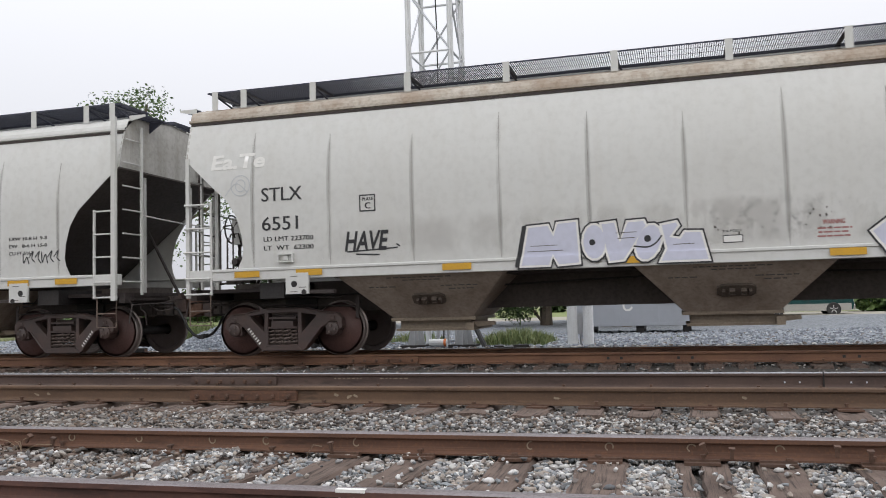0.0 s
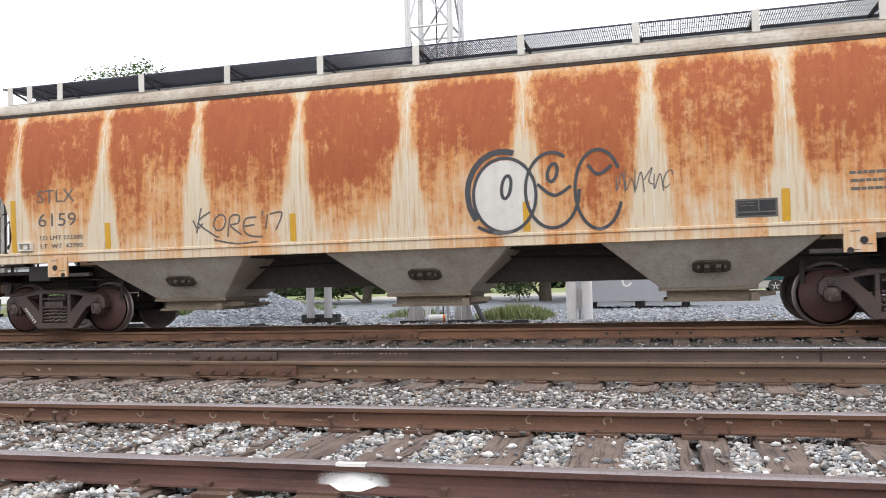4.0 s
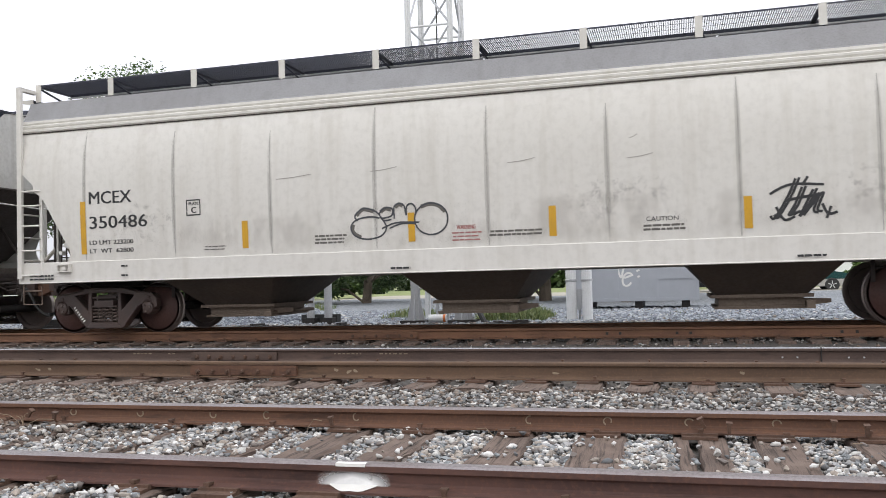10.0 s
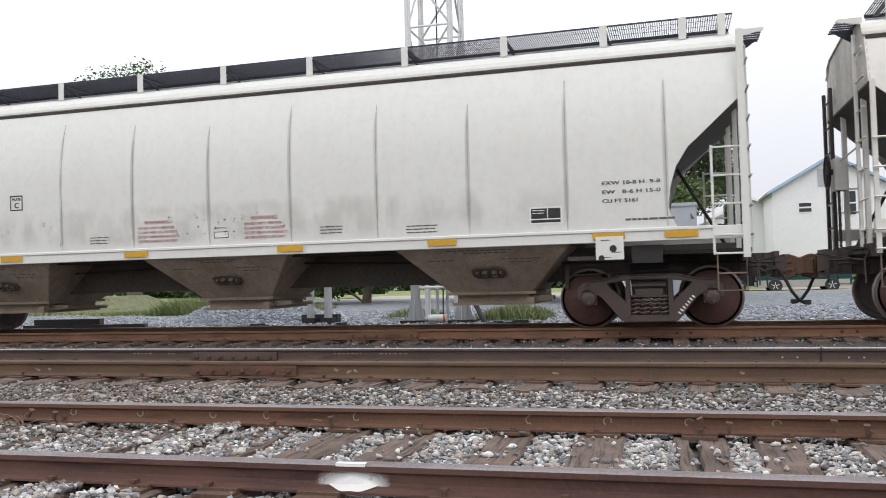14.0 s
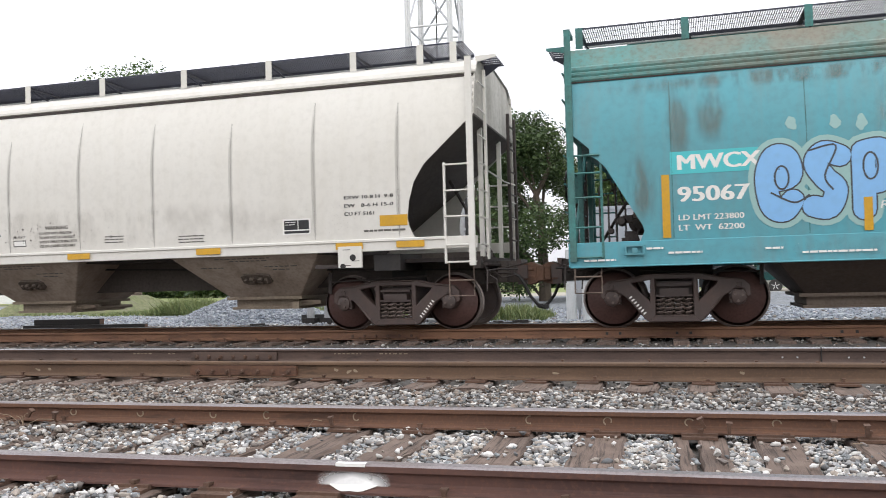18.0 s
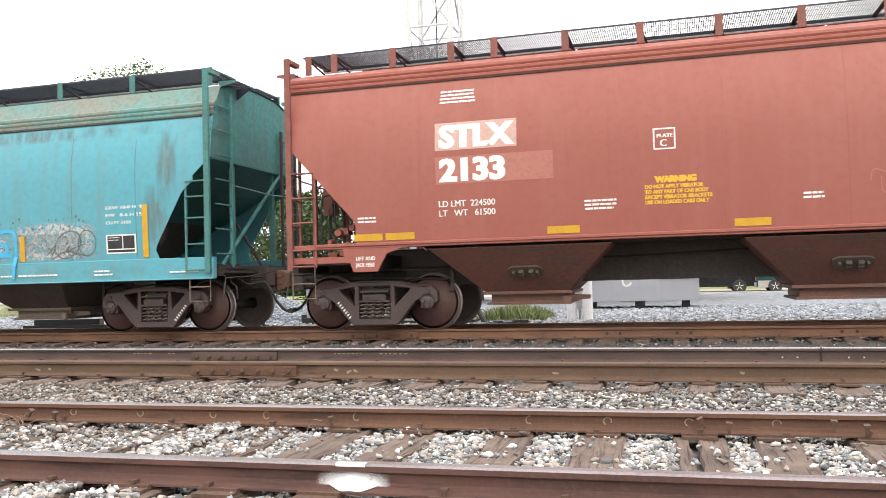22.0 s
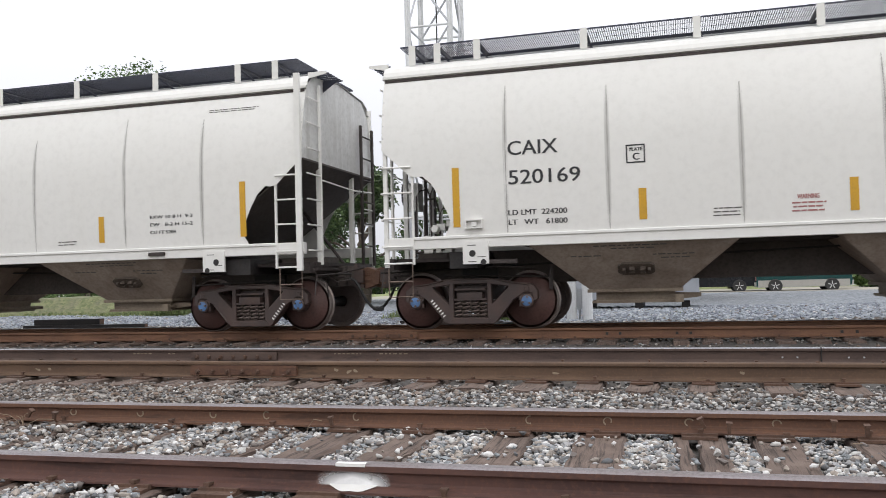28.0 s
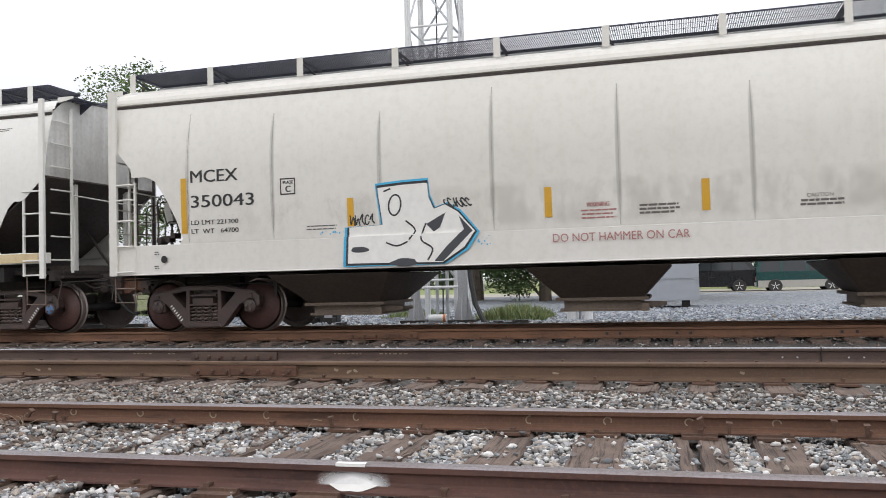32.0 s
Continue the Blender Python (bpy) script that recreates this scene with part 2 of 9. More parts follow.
M["land"] = ground_mat("far_ground", (0.17, 0.19, 0.10), (0.24, 0.24, 0.15), (0.28, 0.25, 0.19), 0.03, 4.0, 0.3)
M["leaf"] = leaf_mat("dark_green_leaves", (0.026, 0.052, 0.015), (0.055, 0.100, 0.026), (0.115, 0.165, 0.050))
M["leaf2"] = leaf_mat("fresh_green_leaves", (0.040, 0.084, 0.020), (0.090, 0.158, 0.038), (0.165, 0.225, 0.066))
M["weed"] = leaf_mat("weed_leaves", (0.10, 0.15, 0.05), (0.17, 0.21, 0.07), (0.27, 0.27, 0.12))
M["bark"] = worn("grey_bark", (0.15, 0.12, 0.09), (0.07, 0.055, 0.045), 0.95, 0.0, 3.0, 20.0, 0.8, 0.8, 0.0, 0.03)
M["truck"] = worn("grimy_cast_steel", (0.060, 0.042, 0.038), (0.104, 0.062, 0.049), 0.5, 0.0, 3.0, 30.0, 0.6, 0.3)
M["wheel"] = worn("brown_rusty_wheel", (0.108, 0.054, 0.046), (0.062, 0.036, 0.032), 0.6, 0.0, 3.0, 30.0, 0.6, 0.2)
M["tread"] = worn("polished_wheel_rim", (0.30, 0.255, 0.24), (0.17, 0.125, 0.11), 0.4, 0.5, 3.0, 40.0, 0.5, 0.1)
M["black"] = worn("black_grimy_steel", (0.017, 0.015, 0.015), (0.036, 0.028, 0.025), 0.65, 0.0, 3.0, 30.0, 0.5, 0.2)
M["under"] = worn("dusty_brown_steel", (0.052, 0.040, 0.037), (0.024, 0.019, 0.018), 0.75, 0.0, 1.5, 25.0, 0.7, 0.2, 0.3)
M["rubber"] = worn("black_rubber", (0.025, 0.025, 0.026), (0.05, 0.048, 0.045), 0.6, 0.0, 4.0, 40.0, 0.5, 0.1)
# bluish base stands for the blue cast of sky and lens on the mesh
M["grating"] = worn("dark_galvanised_grating", (0.050, 0.054, 0.078), (0.035, 0.034, 0.040), 0.5, 0.3, 3.0, 30.0, 0.5, 0.1)
M["bluecap"] = worn("blue_bearing_cap", (0.10, 0.22, 0.46), (0.06, 0.08, 0.12), 0.5, 0.0, 8.0, 50.0, 0.6, 0.1)
M["yellow"] = worn("amber_reflector", (0.62, 0.34, 0.02), (0.42, 0.25, 0.05), 0.4, 0.0, 4.0, 40.0, 0.4, 0.05)
M["ink"] = flat("black_lettering", (0.022, 0.022, 0.025))
M["inkfaint"] = flat("faint_grey_marks", (0.36, 0.34, 0.31))
M["inkgrey"] = flat("faded_dark_lettering", (0.12, 0.11, 0.10))
M["inkwhite"] = flat("white_lettering", (0.78, 0.77, 0.74))
M["inkred"] = flat("dull_red_lettering", (0.36, 0.15, 0.14))
M["inkyellow"] = flat("yellow_lettering", (0.75, 0.42, 0.03))
M["inkblue"] = flat("sky_blue_spray", (0.05, 0.40, 0.66))
M["inklilac"] = flat("pale_lilac_spray", (0.58, 0.59, 0.70))
M["inkorange"] = flat("orange_spray", (0.62, 0.17, 0.04))
M["inkpink"] = flat("pink_spray", (0.52, 0.16, 0.21))
M["inkcyan"] = flat("pale_blue_spray", (0.22, 0.46, 0.78))
M["inkmint"] = flat("pale_mint_spray", (0.30, 0.48, 0.47))
M["inksilver"] = flat("silver_spray", (0.50, 0.52, 0.54))
M["inkcharcoal"] = flat("charcoal_spray", (0.05, 0.053, 0.062))
M["seam"] = worn("grimy_weld_seam", (0.31, 0.30, 0.28), (0.46, 0.44, 0.41), 0.8, 0.0, 2.0, 20.0, 0.8, 0.1, 0.5)
M["spring"] = worn("rubbed_spring_steel", (0.15, 0.115, 0.10), (0.07, 0.048, 0.042), 0.5, 0.2, 6.0, 40, 0.6, 0.2)
M["mistseam"] = misty("soft_grime_along_weld", (0.24, 0.23, 0.21), 0.21, 2.2, 0.22, 0.35, (0.28, 0.52))
M["mistflake"] = misty("peeling_dark_green_flakes", (0.040, 0.20, 0.155), 0.60, 12.0, 0.06, 1.0, (0.47, 0.56))
M["steprust"] = worn("worn_brown_step_iron", (0.20, 0.15, 0.12), (0.09, 0.06, 0.05), 0.7, 0, 6.0, 40, 0.7, 0.2)
M["galv"] = worn("galvanised_steel", (0.52, 0.53, 0.55), (0.40, 0.40, 0.41), 0.45, 0.5, 2.0, 30.0, 0.5, 0.1)
M["whitesteel"] = worn("white_painted_steel", (0.72, 0.73, 0.74), (0.50, 0.49, 0.47), 0.5, 0.0, 2.0, 30.0, 0.4, 0.1)
M["siding"] = worn("white_siding", (0.86, 0.87, 0.88), (0.75, 0.75, 0.74), 0.7, 0.0, 0.5, 12.0, 0.3, 0.1)
M["roofing"] = worn("grey_shingles", (0.24, 0.25, 0.27), (0.17, 0.17, 0.18), 0.9, 0.0, 1.0, 12.0, 0.6, 0.4)
M["bluetrim"] = worn("pale_blue_trim", (0.36, 0.52, 0.70), (0.26, 0.38, 0.52), 0.6, 0.0, 1.0, 20.0, 0.3, 0.1)
M["greenpaint"] = worn("dark_green_car_paint", (0.012, 0.062, 0.060), (0.010, 0.045, 0.043), 0.22, 0.1, 1.0, 30.0, 0.3, 0.02)
M["blackpaint"] = worn("black_car_paint", (0.012, 0.013, 0.016), (0.03, 0.03, 0.03), 0.18, 0.1, 1.0, 30.0, 0.3, 0.02)
M["silverpaint"] = worn("silver_lower_paint", (0.45, 0.44, 0.41), (0.33, 0.31, 0.28), 0.35, 0.3, 1.0, 30.0, 0.3, 0.02)
M["glass"] = worn("dark_window_glass", (0.03, 0.035, 0.04), (0.05, 0.055, 0.06), 0.06, 0.0, 1.0, 5.0, 0.2, 0.0)
M["lens"] = worn("clear_lamp_lens", (0.6, 0.6, 0.58), (0.5, 0.45, 0.4), 0.15, 0.0, 1.0, 20.0, 0.2, 0.0)
M["alloy"] = worn("alloy_rim", (0.62, 0.62, 0.62), (0.45, 0.45, 0.45), 0.35, 0.3, 4.0, 30.0, 0.3, 0.05)

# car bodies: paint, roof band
def grimy_shaded_end(name, c):
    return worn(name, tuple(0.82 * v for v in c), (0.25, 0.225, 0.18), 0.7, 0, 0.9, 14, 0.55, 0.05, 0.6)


BODY = {
    "greypaint": worn("pale_grey_car_paint", (0.62, 0.62, 0.60), (0.52, 0.50, 0.46), 0.5, 0, 0.35, 9, 0.25, 0.03, 0.30),
    "palegreypaint": worn("pale_greenish_grey_paint", (0.715, 0.715, 0.69), (0.62, 0.605, 0.565), 0.5, 0, 0.35, 9, 0.2, 0.03, 0.25),
    "whitepaint": worn("clean_off_white_paint", (0.76, 0.75, 0.72), (0.68, 0.66, 0.62), 0.45, 0, 0.35, 9, 0.20, 0.03, 0.2),
    "creampaint": worn("warm_off_white_paint", (0.69, 0.67, 0.63), (0.58, 0.55, 0.49), 0.5, 0, 0.35, 9, 0.25, 0.03, 0.30),
    "dustypaint": worn("dusty_off_white_paint", (0.68, 0.66, 0.625), (0.50, 0.47, 0.42), 0.55, 0, 0.35, 9, 0.28, 0.03, 0.45),
    "tealpaint": worn("faded_teal_paint", (0.080, 0.340, 0.415), (0.17, 0.23, 0.22), 0.5, 0, 0.35, 9, 0.32, 0.03, 0.40),
    "brownpaint": worn("faded_red_brown_paint", (0.305, 0.088, 0.064), (0.35, 0.135, 0.105), 0.55, 0, 0.35, 9, 0.35, 0.03, 0.30),
    "tealtrim": worn("grimy_teal_trim", (0.05, 0.215, 0.205), (0.06, 0.07, 0.06), 0.6, 0, 2.0, 20, 0.6, 0.1, 0.4),
    "browntrim": worn("grimy_brown_trim", (0.26, 0.082, 0.062), (0.11, 0.055, 0.045), 0.6, 0, 2.0, 20, 0.6, 0.1, 0.4),
    "tealseam": worn("grimy_teal_weld", (0.03, 0.17, 0.18), (0.10, 0.12, 0.10), 0.7, 0, 2.0, 20, 0.7, 0.1, 0.5),
    "stainedroof": worn("brown_stained_roof_paint", (0.52, 0.48, 0.42), (0.27, 0.185, 0.12), 0.7, 0, 0.7, 14, 0.8, 0.05, 0.55),
    "greyroof": worn("dirty_grey_roof_paint", (0.255, 0.255, 0.265), (0.14, 0.13, 0.13), 0.55, 0, 0.5, 40, 0.40, 0.03, 0.35),
    "tealroof": worn("rust_dusted_teal_roof", (0.10, 0.27, 0.26), (0.26, 0.18, 0.13), 0.7, 0, 0.5, 14, 0.9, 0.05, 0.2),
    "rustpaint": rusted("rust_eaten_white_paint", (0.66, 0.56, 0.42), 0.055, 1.5, 3.2, bare=0.925),
    "rustroof": rusted("rust_stained_roof_paint", (0.60, 0.57, 0.52), -0.17),
}
# end copies of the side paints, darkened as in shade, then streaked with grime
ENDS = {"greypaint": grimy_shaded_end("grimy_grey_end", (0.62, 0.61, 0.58)), "whitepaint": worn("shaded_white_end", (0.66, 0.66, 0.65), (0.35, 0.33, 0.30), 0.6, 0, 0.9, 14, 0.4, 0.05, 0.5), "creampaint": grimy_shaded_end("grimy_cream_end", (0.69, 0.66, 0.61)),
        "dustypaint": grimy_shaded_end("grimy_dusty_end", (0.68, 0.65, 0.60)), "tealpaint": worn("grimy_teal_end", (0.035, 0.19, 0.19), (0.07, 0.10, 0.09), 0.7, 0, 0.9, 14, 0.6, 0.05, 0.7), "brownpaint": grimy_shaded_end("grimy_brown_end", (0.34, 0.11, 0.085)), "rustpaint": grimy_shaded_end("grimy_tan_end", (0.58, 0.57, 0.53))}
UNDERBODY = {
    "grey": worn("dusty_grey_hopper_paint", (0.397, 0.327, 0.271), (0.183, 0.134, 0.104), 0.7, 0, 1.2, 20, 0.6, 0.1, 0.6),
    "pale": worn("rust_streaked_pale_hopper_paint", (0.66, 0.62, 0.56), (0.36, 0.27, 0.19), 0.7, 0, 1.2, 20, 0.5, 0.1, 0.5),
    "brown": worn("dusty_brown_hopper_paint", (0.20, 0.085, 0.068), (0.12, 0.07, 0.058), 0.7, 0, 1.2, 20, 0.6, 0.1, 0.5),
    # darker hopper tone, used on the deep-sill cars
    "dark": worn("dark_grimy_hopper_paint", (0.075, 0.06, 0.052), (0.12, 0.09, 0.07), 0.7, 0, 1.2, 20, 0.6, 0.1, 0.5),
    # bin and slope sheets: colours taken down for the shade under the cars
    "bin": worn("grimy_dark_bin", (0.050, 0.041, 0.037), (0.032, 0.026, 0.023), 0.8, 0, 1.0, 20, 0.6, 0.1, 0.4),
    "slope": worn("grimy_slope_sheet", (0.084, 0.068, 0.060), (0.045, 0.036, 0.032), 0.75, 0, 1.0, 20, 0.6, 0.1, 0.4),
}

# ---- mesh helpers ----


def meshed(name, bm, material):
    me = bpy.data.meshes.new(name)
    bm.to_mesh(me)
    bm.free()
    for m in (material if isinstance(material, (list, tuple)) else [material]):
        me.materials.append(m)
    return me


def part(name, bm, material, parent, label="", smooth=False):
    """Links a bmesh (or a mesh that is shared) as one mesh object under a thing or a part."""
    me = meshed(name, bm, material) if isinstance(bm, bmesh.types.BMesh) else bm
    if smooth:
        me.polygons.foreach_set("use_smooth", [True] * len(me.polygons))
    ob = new(name, me)
    ob.parent = parent
    return tagged(ob, label)


def box(bm, x0, x1, y0, y1, z0, z1, mi=0):
    v = [bm.verts.new((x, y, z)) for x in (x0, x1) for y in (y0, y1) for z in (z0, z1)]
    for f in ((0, 1, 3, 2), (4, 6, 7, 5), (0, 4, 5, 1), (2, 3, 7, 6), (0, 2, 6, 4), (1, 5, 7, 3)):
        bm.faces.new([v[i] for i in f]).material_index = mi
    return bm


def blocks(*dims):
    bm = bmesh.new()
    for d in dims:
        box(bm, *d)
    return bm


def rounded(bm, w=0.01, seg=1):
    bmesh.ops.bevel(bm, geom=[e for e in bm.edges if e.calc_face_angle(0) > 0.6], offset=w, segments=seg, affect="EDGES", clamp_overlap=True)
    return bm


def tube(bm, pts, r, seg=6, mi=0):
    """A round bar along a line of points."""
    pts = [Vector(p) for p in pts]
    rings = []
    for i, p in enumerate(pts):
        d = (pts[min(i + 1, len(pts) - 1)] - pts[max(i - 1, 0)]).normalized()
        u = d.cross(Vector((0, 0, 1)) if abs(d.z) < 0.9 else Vector((1, 0, 0))).normalized()
        w = d.cross(u)
        rings.append([bm.verts.new(p + r * (math.cos(a) * u + math.sin(a) * w)) for a in (2 * math.pi * k / seg for k in range(seg))])
    for a, b in zip(rings, rings[1:]):
        for k in range(seg):
            bm.faces.new((a[k], a[(k + 1) % seg], b[(k + 1) % seg], b[k])).material_index = mi
    bm.faces.new(rings[0][::-1]).material_index = mi
    bm.faces.new(rings[-1]).material_index = mi
    return bm


def lathe(bm, prof, axis="y", seg=32, at=(0, 0, 0), mi=0):
    """Turns a profile of (along, radius) about an axis."""
    rings = []
    for a, r in prof:
        ring = []
        for k in range(seg):
            c, s = r * math.cos(2 * math.pi * k / seg), r * math.sin(2 * math.pi * k / seg)
            p = {"y": (c, a, s), "z": (c, s, a), "x": (a, c, s)}[axis]
            ring.append(bm.verts.new((p[0] + at[0], p[1] + at[1], p[2] + at[2])))
        rings.append(ring)
    for a, b in zip(rings, rings[1:]):
        for k in range(seg):
            bm.faces.new((a[k], b[k], b[(k + 1) % seg], a[(k + 1) % seg])).material_index = mi
    for ring, flip in ((rings[0], False), (rings[-1], True)):
        if (Vector(ring[0].co) - Vector(ring[seg // 2].co)).length > 1e-4:
            bm.faces.new(ring[::-1] if flip else ring).material_index = mi
    return bm


def slab(bm, outline, y0, y1, mi=0):
    """Extrudes an outline of (x, z) from y0 to y1."""
    a = [bm.verts.new((x, y0, z)) for x, z in outline]
    b = [bm.verts.new((x, y1, z)) for x, z in outline]
    bm.faces.new(a).material_index = mi
    bm.faces.new(b[::-1]).material_index = mi
    n = len(a)
    for i in range(n):
        bm.faces.new((a[i], b[i], b[(i + 1) % n], a[(i + 1) % n])).material_index = mi
    return bm


def strip(bm, pts, w, y0, y1):
    """A flat bar of width w along (x, z) points, from y0 to y1."""
    for (xa, za), (xb, zb) in zip(pts, pts[1:]):
        d = Vector((xb - xa, zb - za)).normalized() * w / 2
        e = d * 0.8
        slab(bm, [(xa - e.x + d.y, za - e.y - d.x), (xb + e.x + d.y, zb + e.y - d.x), (xb + e.x - d.y, zb + e.y + d.x), (xa - e.x - d.y, za - e.y + d.x)], y0, y1)
    return bm


def thing(name, label, category, group="", kind=""):
    return tagged(new(name), label, category, group, kind)


def cloud_mesh(name, verts, faces, material):
    me = bpy.data.meshes.new(name)
    me.from_pydata(verts, [], faces)
    me.materials.append(material)
    return me


# ---- ground ----
def sheet_ground(name, x0, x1, y0, y1, z, mat, nx=1, ny=1, wob=0.0, label="", category="ground"):
    bm = bmesh.new()
    g = [[bm.verts.new((x0 + (x1 - x0) * i / nx, y0 + (y1 - y0) * j / ny,
                        z + (wob * noise.noise((i * 1.7, j * 1.3, 5)) if 0 < i < nx and 0 < j < ny else 0))) for j in range(ny + 1)] for i in range(nx + 1)]
    for i in range(nx):
        for j in range(ny):
            bm.faces.new((g[i][j], g[i + 1][j], g[i + 1][j + 1], g[i][j + 1]))
    return tagged(new(name, meshed(name, bm, mat)), label, category, "", "structure")


sheet_ground("ground", -2500, 2500, -2500, 2500, -0.34, M["land"], label="open ground of dry grass and dust out to the horizon")
sheet_ground("gravel_lot", -70, 45, 15.5, 46, -0.27, M["lot"], 60, 24, 0.05, "pale grey crushed stone lot beside the tracks", "gravel")
sheet_ground("road", -20, 60, 45.0, 56, -0.285, M["road"], 30, 4, 0.02, "pale worn road where cars are parked", "road")
sheet_ground("lawn", -140, 60, 52.0, 130, -0.30, M["lawn"], 40, 20, 0.12, "mown green lawn behind the lot", "lawn")

# ballast bed under the three tracks
BED = -0.188


def bed_height(x, y):
    return BED + 0.045 * max(0.0, min(1.0, (5.4 - y) / 0.35)) * max(0.0, min(1.0, (y - 2.75) / 0.3)) + 0.018 * noise.noise((x * 1.3, y * 1.3, 0)) + 0.03 * min(0.0, (y - 1.5)) - 0.10 * max(0.0, min(1.0, (y - 15.3) / 1.2)) - 0.035 * max(0.0, min(1.0, (y - 9.1) / 0.8))


bm = bmesh.new()
nx, ny = 130, 45
g = [[bm.verts.new((x, y, bed_height(x, y))) for y in (0.2 + 16.4 * j / ny for j in range(ny + 1))] for x in (-40 + 65 * i / nx for i in range(nx + 1))]
for i in range(nx):
    for j in range(ny):
        bm.faces.new((g[i][j], g[i + 1][j], g[i + 1][j + 1], g[i][j + 1]))
tagged(new("ballast_bed", meshed("ballast_bed", bm, M["bed"])), "dark bed of crushed stone under the tracks", "ballast", "", "structure")

# ---- tracks ----
YC = 13.93                      # centre line of the train's track
# first rail's near edge, gauge line spacing, rail top height, skew
TRACKS = [("near_track", 3.34, 0.050, 0.0168, M["head"]), ("middle_track", 7.505, 0.044, -0.0161, M["bright"]), ("train_track", YC - 0.79, 0.0, 0.0, M["bright"])]
RAIL_H = 0.160
NEAR_H = 0.122                  # the near track has lighter rail


def rail_mesh(x0, x1, headmat, web, h=RAIL_H):
    """Flat-bottomed rail: base, web, head with rounded corners."""
    prof = [(-0.066, 0.0), (-0.066, 0.010), (-0.030, 0.019), (-0.013, 0.028), (-0.009, 0.040), (-0.009, h - 0.046), (-0.013, h - 0.036), (-0.035, h - 0.032), (-0.035, h - 0.009), (-0.026, h)]
    prof += [(-y, z) for y, z in prof[::-1]]
    bm = bmesh.new()
    n = len(prof)
    rings = [[bm.verts.new((x, y, z)) for y, z in prof] for x in (x0, x1)]
    for i in range(n):
        f = bm.faces.new((rings[0][i], rings[0][(i + 1) % n], rings[1][(i + 1) % n], rings[1][i]))
        f.material_index = 1 if 8 <= i <= 10 else 0
    bm.faces.new(rings[0][::-1])
    bm.faces.new(rings[1])
    return meshed("rail", bm, [web, headmat])


def spike_mesh():
    bm = blocks((-0.009, 0.009, -0.009, 0.009, -0.02, 0.03))
    box(bm, -0.016, 0.016, -0.012, 0.022, 0.03, 0.042)
    return meshed("spike", rounded(bm, 0.003), M["plate"])


def tie_mesh(w, seed):
    rnd = random.Random(seed)
    bm = bmesh.new()
    n = 12
    rings = []
    for i in range(n + 1):
        y = -1.3 + 2.6 * i / n
        h, d = 0.014 * rnd.uniform(-1, 0.6), 0.012 * rnd.uniform(-1, 1)
        rings.append([bm.verts.new((sx * (w / 2) + d, y, z + (h if z else 0))) for sx, z in ((-1, -0.17), (-1, -0.01), (-0.86, 0.0), (0.0, 0.0 - 0.008 * rnd.random()), (0.86, 0.0), (1, -0.01), (1, -0.17))])
    for a, b in zip(rings, rings[1:]):
        for k in range(6):
            bm.faces.new((a[k], b[k], b[k + 1], a[k + 1]))
    bm.faces.new(rings[0])
    bm.faces.new(rings[-1][::-1])
    return meshed("tie", bm, M["tie"])


SPIKE = spike_mesh()
TIES = [tie_mesh(0.225 + 0.012 * k, k) for k in range(5)]
SPLIT = [tie_mesh(0.082, 7), tie_mesh(0.150, 8)]      # a tie that has split along its length
bm = blocks((-0.095, 0.095, -0.15, 0.13, 0.0, 0.016))
box(bm, -0.095, 0.095, -0.092, -0.07, 0.016, 0.028)
box(bm, -0.095, 0.095, 0.07, 0.092, 0.016, 0.028)
PLATE = meshed("tie_plate", rounded(bm, 0.004), M["plate"])
bm = bmesh.new()
lathe(bm, [(-0.03, 0.0), (-0.03, 0.016), (-0.014, 0.018), (-0.012, 0.028), (0.0, 0.028)], seg=6)
BOLT = meshed("bolt", bm, M["plate"])


def joint_bar(length, bolts, parent, x, y, z, paint, label=""):
    bm = bmesh.new()
    slab(bm, [(-length / 2, 0.022), (length / 2, 0.022), (length / 2, 0.108), (length / 2 - 0.02, 0.120), (-length / 2 + 0.02, 0.120), (-length / 2, 0.108)], -0.050, -0.010)
    bar = part("joint_bar", rounded(bm, 0.006), paint, parent, label)
    bar.matrix_basis = pose(x, y, z)
    for k in range(bolts):
        b = part("bolt", BOLT, None, bar)
        b.matrix_basis = pose(-length / 2 + length * (k + 0.5) / bolts, -0.050, 0.062, 0, random.uniform(0, 60), 0)
    return bar


